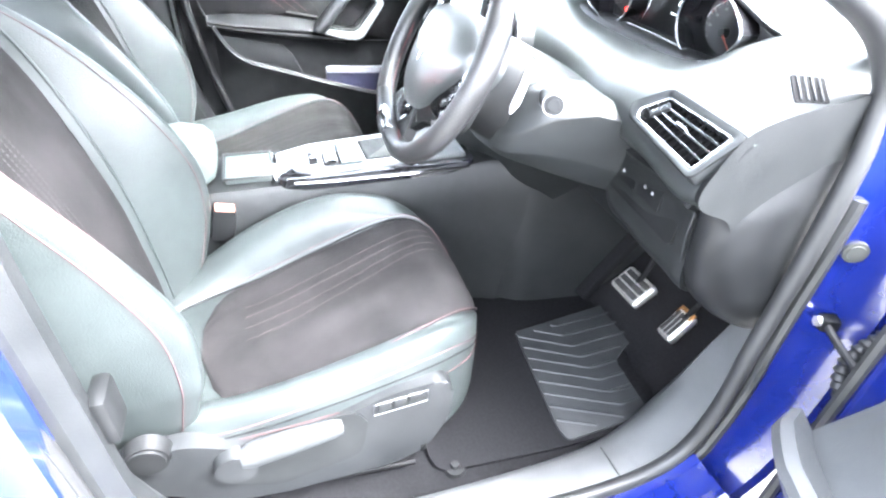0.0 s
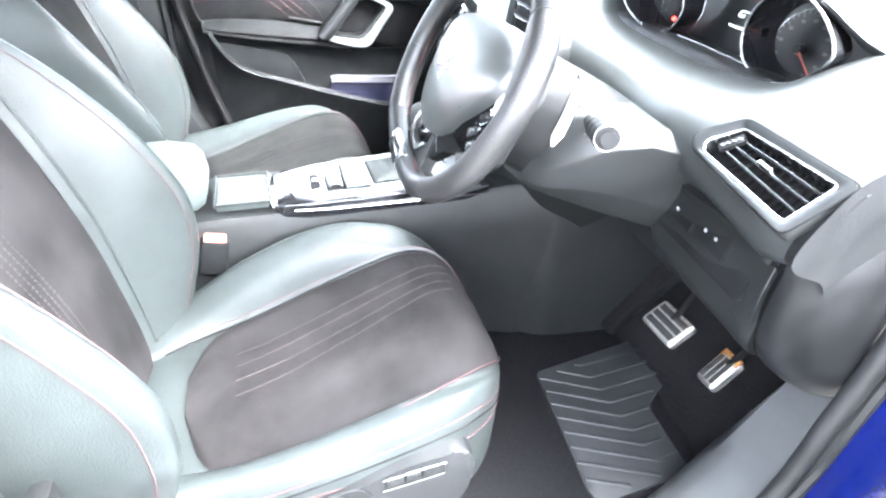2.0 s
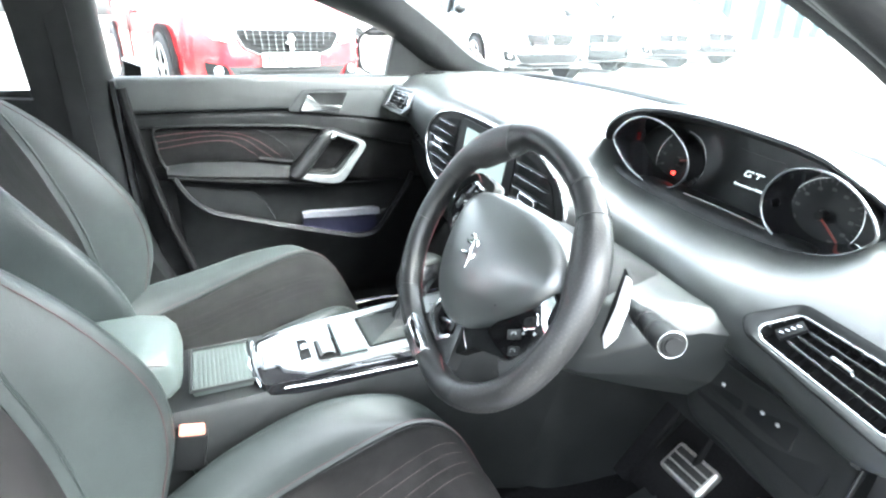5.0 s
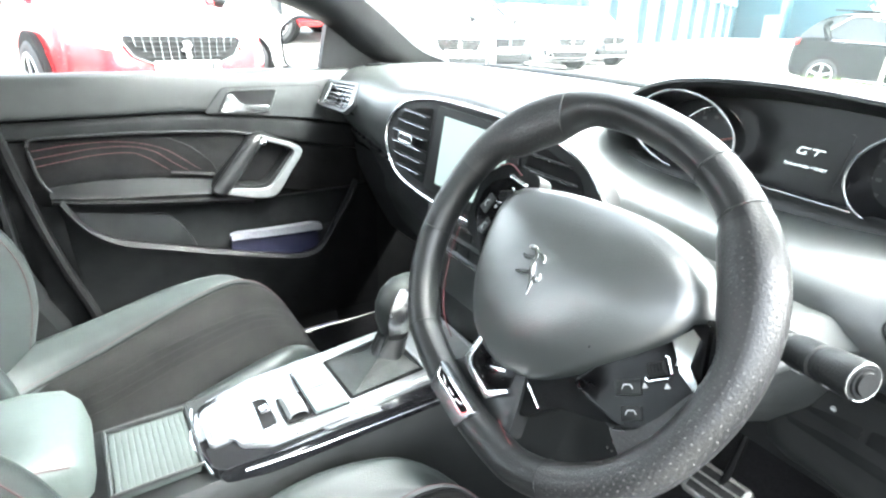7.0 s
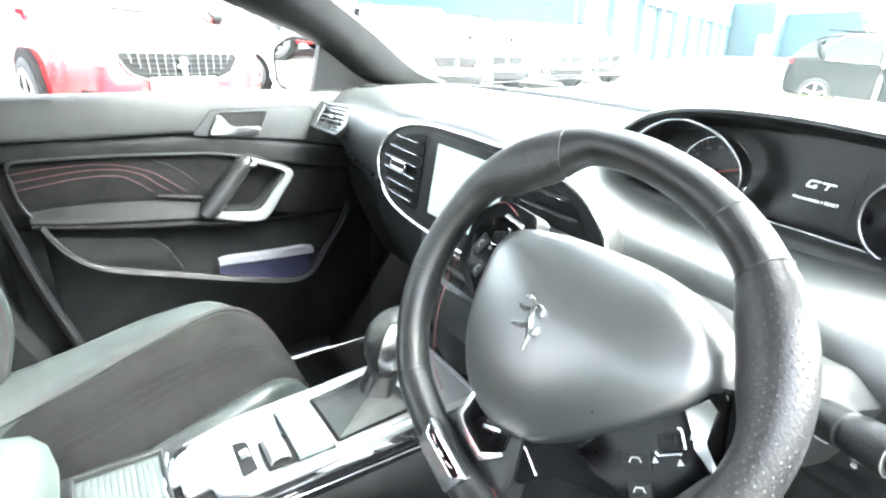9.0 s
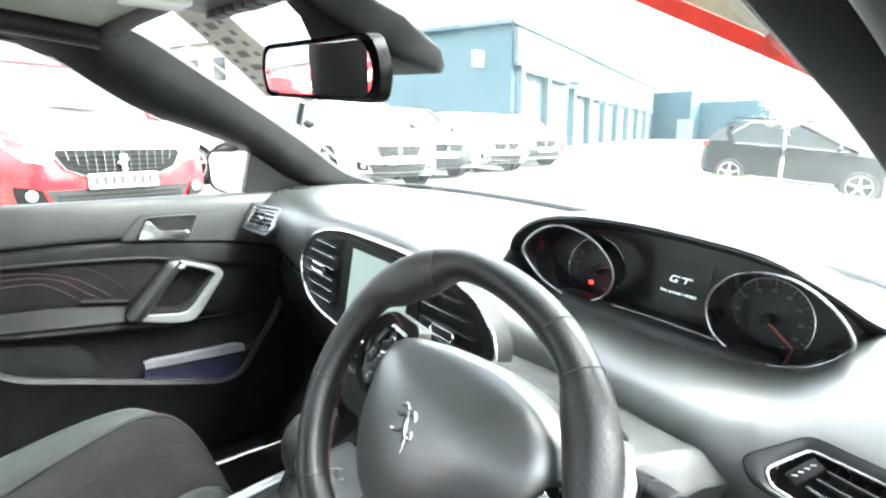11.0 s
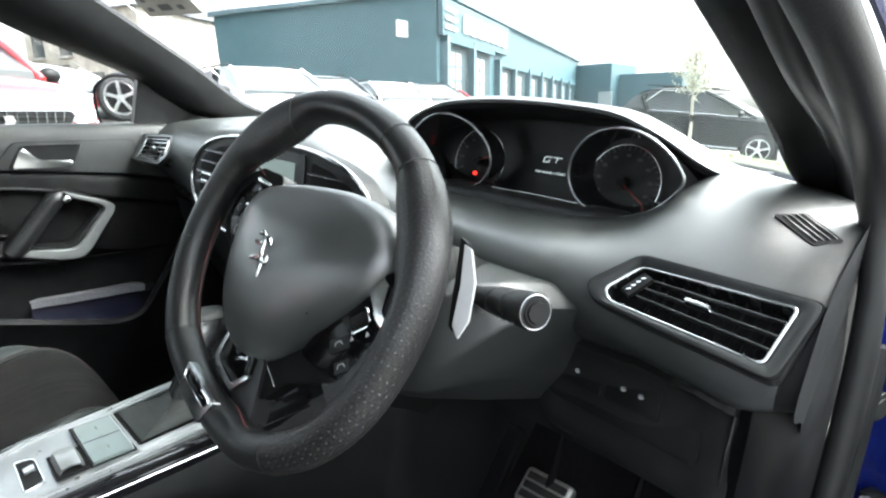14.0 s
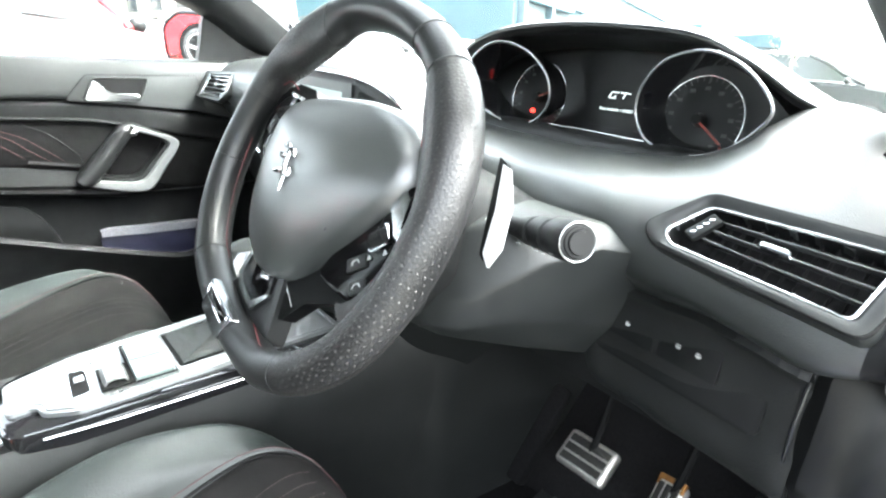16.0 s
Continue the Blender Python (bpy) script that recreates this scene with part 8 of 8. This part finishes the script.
        part("fog_lamp", ball(nose(s * 0.62, 0.385, 0.025), 0.04, (1, 0.5, 1)), headlamp, c, "round fog lamp")
    pm = plane_at(Vector(nose(0, 0.475, 0.045)), (-1, 0, 0), (0, 0, 1))
    pl = part("number_plate", plate([(-0.26, -0.056), (0.26, -0.056), (0.26, 0.056), (-0.26, 0.056)], 0.01, pm, r=0.012), plate_white, c, "white number plate")
    for i in range(7):
        part("plate_bar", box((0, 0, 0), (0.038, 0.072, 0.002), m=pm @ Matrix.Translation((-0.205 + i * 0.062 + (0.03 if i > 3 else 0), 0, 0.002))), ink, pl)
    for s in (-1, 1):
        part("tail_light", box((s * 0.66 * k, -hl + 0.10, 0.90 + add), (0.22, 0.10, 0.13), 0.02), M("tail_red", (0.4, 0.01, 0.01), 0.15) if "tail_red" not in MATS else MATS["tail_red"], c)
    part("bonnet_line", tube([(x, hl - 0.28 - abs(x) ** 2 * 0.25, 0.845 + add * 0.85 + 0.03 - x * x * 0.06) for x in np.linspace(-0.62, 0.62, 15)], 0.004, 5), black_void, c)
    part("wiper", tube([(-0.5, hl - 1.08, 1.0 + add), (0.1, hl - 1.02, 1.03 + add)], 0.010, 5), dark_trim, c)
    return c


def stand(x, y, heading, dz=0.0):
    """On the yard, nose towards heading (degrees left of +y)."""
    return pose(x, y, ground_z(x, y) + dz, 0, 0, heading)


# the row beyond the passenger side; noses point back at the blue car
parked_car("parked_car", stand(-6.25, 0.05, -76), red_paint, "red compact crossover with black chequered grille", L=4.16, Wd=1.74, H=1.55, suv=1.0)
parked_car("parked_car", stand(-10.8, 2.05, -45), white_paint, "white estate car parked behind the red crossover", L=4.4, H=1.50, estate=True, detail=False)
parked_car("parked_car", stand(-8.5, -6.2, -80), red_paint, "red hatchback parked beside the red crossover", L=4.2)
parked_car("parked_car", stand(-8.47, 4.92, -95), white_paint, "white hatchback with chrome grille in the row", L=4.2)
parked_car("parked_car", stand(-9.86, 7.06, -95), grey_paint, "dark grey hatchback in the row", L=4.2, detail=False)
parked_car("parked_car", stand(-10.73, 9.72, -97), white_paint, "white hatchback in the row", L=4.2, detail=False)
parked_car("parked_car", stand(-11.96, 12.53, -97), grey_paint, "black crossover in the row", L=4.3, H=1.6, suv=1, detail=False)
parked_car("parked_car", stand(-13.35, 14.62, -97), red_paint, "dark red hatchback in the row", L=4.1, detail=False)
parked_car("parked_car", pose(-3.78, 14.2, 0.5 * (ground_z(-5.3, 14.2) + ground_z(-2.75, 14.2)), -math.degrees(math.atan2(ground_z(-5.3, 14.2) - ground_z(-2.75, 14.2), 2.55)), 0, -84), suv_paint, "black crossover parked side-on beyond the grass strip", L=4.16, Wd=1.74, H=1.60, suv=1, estate=True, detail=False, sloped=True)
parked_car("parked_car", stand(0.0, 14.1, -84, -0.02), white_paint, "white hatchback parked nose away before the black crossover", L=4.1, detail=False)
parked_car("parked_car", stand(3.6, 12.2, 160), grey_paint, "dark car parked across the yard", L=4.3, detail=False)
parked_car("parked_car", stand(6.0, 14.3, 165), white_paint, "white car parked across the yard", L=4.3, detail=False)
parked_car("parked_car", stand(-5.2, -7.5, -85), red_paint, "red hatchback parked further back in the row", L=4.1, detail=False)

# grass island with kerb and a young tree
isl = [(-5.3, 11.9), (-4.5, 11.0), (-2.5, 10.25), (0.5, 9.5), (3.5, 9.2), (3.8, 10.6), (0.5, 11.3), (-2.4, 12.0), (-4.4, 12.6), (-5.4, 12.8)]
ip = [Vector(p) for p in rounded(isl, 0.4, 4)]
gi = thing("grass_island", (0, 11, 0), "strip of spring grass edged by a low kerb", "grass", kind="stuff", space=HERE)
near = spline([(a, b, 0) for a, b in isl[:5]], 40)
far = spline([(a, b, 0) for a, b in isl[:4:-1]], 40)
rows = [[(q.x, q.y, ground_z(q.x, q.y) + 0.06) for q in (a.lerp(b, k) for k in np.linspace(0.02, 0.98, 8))] for a, b in zip(near, far)]
part("turf", sheet(rows), grass_green, gi)
part("kerb", tube([(p.x, p.y, ground_z(p.x, p.y) + 0.02) for p in ip], 0.05, 8, closed=True), kerb_stone, gi, "low concrete kerb")
blades = bmesh.new()
rnd = random.Random(4)
for i in range(5000):
    x, y = rnd.uniform(-5.2, 3.4), rnd.uniform(9.7, 12.6)
    yc = 11.4 - 0.22 * x - (0.3 if x < -3 else 0)
    if abs(y - yc + 0.15) > 0.42:
        continue
    z = ground_z(x, y) + 0.06
    a = rnd.uniform(0, 6.28)
    hh = rnd.uniform(0.03, 0.09)
    d = Vector((math.cos(a), math.sin(a), 0)) * 0.006
    blades.faces.new([blades.verts.new(v) for v in (Vector((x, y, z)) - d, Vector((x, y, z)) + d, Vector((x + rnd.uniform(-0.03, 0.03), y + rnd.uniform(-0.03, 0.03), z + hh)))])
part("blades", blades, grass_green, gi, smooth=False)

tx, ty = -3.20, 11.35
tz = ground_z(tx, ty) + 0.08
tr = thing("tree", (tx, ty, tz), "slim young tree with sparse budding twigs", "tree", space=HERE)
rnd = random.Random(9)
trunk = [(tx, ty, tz), (tx + 0.02, ty, tz + 0.6), (tx + 0.01, ty, tz + 1.2), (tx + 0.04, ty, tz + 1.9)]
tb = [tube(spline(trunk, 12), 0.035, 8, radii=[0.040 - 0.0022 * i for i in range(12)])]
tips = []
for i in range(16):
    z = tz + 1.0 + 0.055 * i
    a = i * 2.4
    p0 = Vector((tx + 0.02, ty, z))
    d = Vector((math.cos(a), math.sin(a), 0.9 + rnd.uniform(-0.2, 0.3))) * rnd.uniform(0.25, 0.5)
    p1 = p0 + d * 0.5 + Vector((0, 0, 0.05))
    p2 = p0 + d
    tb.append(tube([p0, p1, p2], 0.01, 6, radii=[0.013, 0.009, 0.004]))
    for j in range(22):
        q = p0.lerp(p2, rnd.uniform(0.25, 1.0)) + Vector((rnd.gauss(0, 0.07), rnd.gauss(0, 0.07), rnd.gauss(0, 0.09)))
        e = q + Vector((rnd.uniform(-1, 1), rnd.uniform(-1, 1), rnd.uniform(0.2, 1))) * 0.16
        tb.append(tube([q, e], 0.003, 4))
        tips += [q.lerp(e, k) for k in (0.5, 0.8, 1.0)]
part("trunk", merge(*tb), bark, tr)
lv = bmesh.new()
for q in tips:
    for j in range(4):
        c = q + Vector((rnd.gauss(0, 0.03), rnd.gauss(0, 0.03), rnd.gauss(0, 0.03)))
        a, b = Vector((rnd.uniform(-1, 1), rnd.uniform(-1, 1), rnd.uniform(-1, 1))).normalized() * 0.022, Vector((rnd.uniform(-1, 1), rnd.uniform(-1, 1), rnd.uniform(-1, 1))).normalized() * 0.012
        lv.faces.new([lv.verts.new(v) for v in (c - a, c + b, c + a, c - b)])
part("crown", lv, leaf, tr, "sparse pale spring leaves", smooth=False)

# dealer's workshop
wk = thing("workshop_building", (-22, 30, 1.2), "long blue-clad workshop with white shutter doors and pale fascia", "building", space=HERE)
c0, c1 = Vector((-18.6, 19.9, 0)), Vector((-32.3, 57.0, 0))
lw = (c1 - c0).normalized()
inw = Vector((-lw.y, lw.x, 0))
if inw.x > 0:
    inw = -inw
BZ, TZ = 0.9, 6.95


def wall_box(a, b, depth, z0, z1, mat, name, parent, label="", proud=0.0):
    a, b = Vector((a.x, a.y, 0)) - inw * proud, Vector((b.x, b.y, 0)) - inw * proud
    m = (a + b) / 2 + inw * depth / 2
    bm = box((0, 0, 0), ((b - a).length, depth, z1 - z0), m=Matrix.Translation((m.x, m.y, (z0 + z1) / 2)) @ Matrix.Rotation(math.atan2((b - a).y, (b - a).x), 4, "Z"))
    return part(name, bm, mat, parent, label, smooth=False)


wall_box(c0, c1, 14, BZ - 1.5, TZ, clad_blue, "hall", wk, "blue metal cladding")
wall_box(c0 - lw * 0.3, c1 + lw * 0.3, 14.4, TZ, TZ + 0.22, clad_pale, "roof_edge", wk, "pale roof edge", proud=0.25)
wall_box(c0, c0 + lw * 11, 0.25, TZ - 1.9, TZ - 0.2, clad_mid, "fascia", wk, "blue signboard fascia", proud=0.35)
posn = [0.8, 4.6, 9.4, 13.0, 17.0, 21.0, 25.0, 29.0, 33.0]
for i, d in enumerate(posn):
    w = 3.4 if i < 2 else 3.2
    hgt = 3.9 if i < 2 else 3.4
    a = c0 + lw * d
    # thin dark panel on the wall paints the shade inside the bay
    wall_box(a, a + lw * w, 0.06, BZ, BZ + hgt, bay_shade, "bay", wk, "dark panel painted as the shade inside a workshop bay", proud=0.05)
    low, b = BZ + 0.75, a + lw * w * 0.60
    dr = wall_box(a + lw * 0.10, b, 0.1, low, BZ + hgt * 0.90, door_white, "shutter_door", wk, "white glazed panel of a bay door", proud=0.16)
    for k in range(1, 4):
        z = low + (BZ + hgt * 0.90 - low) * k / 4
        wall_box(a + lw * 0.10, b, 0.05, z - 0.05, z + 0.05, clad_mid, "shutter_rail", dr, proud=0.20)
    wall_box(a + lw * w * 0.34, a + lw * (w * 0.34 + 0.08), 0.05, low, BZ + hgt * 0.90, clad_mid, "shutter_rail", dr, proud=0.20)
    wall_box(a - lw * 0.35, a, 0.5, BZ, BZ + hgt + 0.3, clad_pale, "door_post", wk, proud=0.40)
    wall_box(a - lw * 0.35, a + lw * w, 0.5, BZ + hgt, BZ + hgt + 0.35, clad_blue, "door_head", wk, proud=0.38)
for k in range(7):
    wall_box(c0 + lw * (2.6 + k * 1.12), c0 + lw * (3.30 + k * 1.12), 0.12, TZ - 1.50, TZ - 0.62, plate_white, "sign_bar", wk, "plain pale sign bar", proud=0.50)
for k in range(3):
    wall_box(c0 + lw * 0.25, c0 + lw * 1.6, 0.08, TZ - 1.6 + k * 0.42, TZ - 1.42 + k * 0.42, plate_white, "sign_stripe", wk, proud=0.46)
ew = c0 + inw * 1.6 - lw * 0.06
part("wall_notice", box((ew.x, ew.y, 5.4), (0.08, 1.3, 0.75), m=Matrix.Identity(4)), plate_white, wk, "square white notice")
part("entry_canopy", box((c0 + inw * 6 - lw * 0.4).to_tuple()[:2] + (2.9,), (1.6, 2.2, 0.3)), dark_trim, wk)
an = thing("annexe_building", (-26, 55, 1.5), "lower blue-clad annexe beside the workshop", "building", space=HERE)
part("hall", box((-30.5, 58.5, 3.4), (6.0, 6.0, 6.2)), clad_blue, an, smooth=False)
part("hall", box((-24.5, 60.5, 2.9), (7.5, 6.0, 5.0)), clad_blue, an, smooth=False)
part("door", box((-28.0, 55.4, 2.3), (1.6, 0.1, 2.6)), door_white, an, smooth=False)

# stone houses on the rise beyond
for i, (x, y, w, hh, rot) in enumerate(((-42, 14, 11, 9.0, 20), (-46, 27, 12, 9.5, 30), (-44, 0, 10, 8.5, 5), (22, 70, 14, 7, -20), (2, 85, 18, 7, 0), (45, 60, 16, 8, -40))):
    hs = thing("stone_house", (x, y, ground_z(x, y)), "grey stone house with a slate roof on the rise", "house", "far houses", space=HERE)
    z = ground_z(x, y)
    m = pose(x, y, z, 0, 0, rot)
    part("wall", box((0, 0, 0), (w, 8, hh * 0.7 * 2), m=m), stone_wall, hs, smooth=False)
    part("roof", moved(loft([[(-w / 2 - 0.3, a, b) for a, b in ((-4.4, hh * 0.7), (0, hh), (4.4, hh * 0.7))], [(w / 2 + 0.3, a, b) for a, b in ((-4.4, hh * 0.7), (0, hh), (4.4, hh * 0.7))]]), m), roof_slate, hs, smooth=False)
    for k in range(4):
        for f in (2.0, 4.6):
            for sy in (-4.02, 4.02):
                wn = part("window", box((0, 0, 0), (1.1, 0.1, 1.5), m=m @ Matrix.Translation((-w / 2 + (k + 0.5) * w / 4, sy, f))), car_glass, hs, smooth=False)
            part("sill", box((0, 0, 0), (1.3, 0.2, 0.12), m=m @ Matrix.Translation((-w / 2 + (k + 0.5) * w / 4, -4.1, f - 0.82))), kerb_stone, wn, smooth=False)
    part("chimney", box((0, 0, 0), (1.4, 0.8, 2.0), m=m @ Matrix.Translation((w / 2 - 1.2, 0, hh))), stone_wall, hs, smooth=False)

# banner along the windscreen's top and a pale card stuck inside it
def on_screen(x, t):
    i = int(np.clip((x + 0.75) / 1.5 * 23, 0, 22))
    a, b = spline(ws_base, 24), spline(ws_top, 24)
    f = (x + 0.75) / 1.5 * 23 - i
    p, q = a[i].lerp(a[i + 1], f), b[i].lerp(b[i + 1], f)
    return p.lerp(q, t) + Vector((0, 0.03, 0.045)) * (4 * t * (1 - t) * 0.35)


ban = thing("windscreen_banner", (0.2, 0.1, 1.45), "red-edged cream banner across the windscreen's upper corner", "banner")


def ban_at(k, across, lift=0.0):
    """k: along the banner's slanting lower edge, across: from that edge towards the roof."""
    low = Vector((0.300, 0.107, 1.506)).lerp(Vector((0.600, 0.332, 1.356)), k)
    return low + Vector((0.62, -0.62, 0.42)) * across + Vector((0, -0.004 - lift, -0.004 - lift))


part("strip", sheet([[ban_at(k, w) for k in np.linspace(0, 1, 12)] for w in (0, 0.011, 0.022)], thick=0.0008), orange_film, ban, "red lower stripe")
part("pale_field", sheet([[ban_at(k, w) for k in np.linspace(0, 1, 12)] for w in (0.0225, 0.08, 0.14)], thick=0.0008), M("cream_film", (0.50, 0.44, 0.30), 0.6), ban, "cream field above the stripe")
part("cross_bar", sheet([[ban_at(0.66 + d, w, 0.002) for d in (0, 0.03)] for w in (0.021, 0.09, 0.14)], thick=0.0006), orange_film, ban)
crd = thing("price_card", (-0.5, 0.3, 1.25), "pale printed card stuck inside the windscreen corner", "card")
card_paper = M("card_paper", (0.42, 0.40, 0.36), 0.8)
grey_ink = M("grey_ink", (0.12, 0.12, 0.12), 0.7)


def card_at(a, b, lift):
    """a: along the card, b: across it."""
    return on_screen(-0.72 + 0.10 * a + 0.17 * b, 0.60 + 0.38 * a - 0.02 * b) + Vector((0, -0.006 - lift, -0.006 - lift))


part("sheet", sheet([[card_at(a, b, 0) for b in np.linspace(0, 1, 5)] for a in np.linspace(0, 1, 9)]), card_paper, crd)
for b0, h, n in ((0.12, 0.10, 9), (0.34, 0.22, 6), (0.68, 0.12, 8)):
    for j in range(n):
        a0 = 0.06 + 0.86 * j / n
        part("print_bar", sheet([[card_at(a0 + d, b0 + e, 0.0025) for d in (0, 0.38 / n)] for e in (0, h)]), grey_ink, crd)
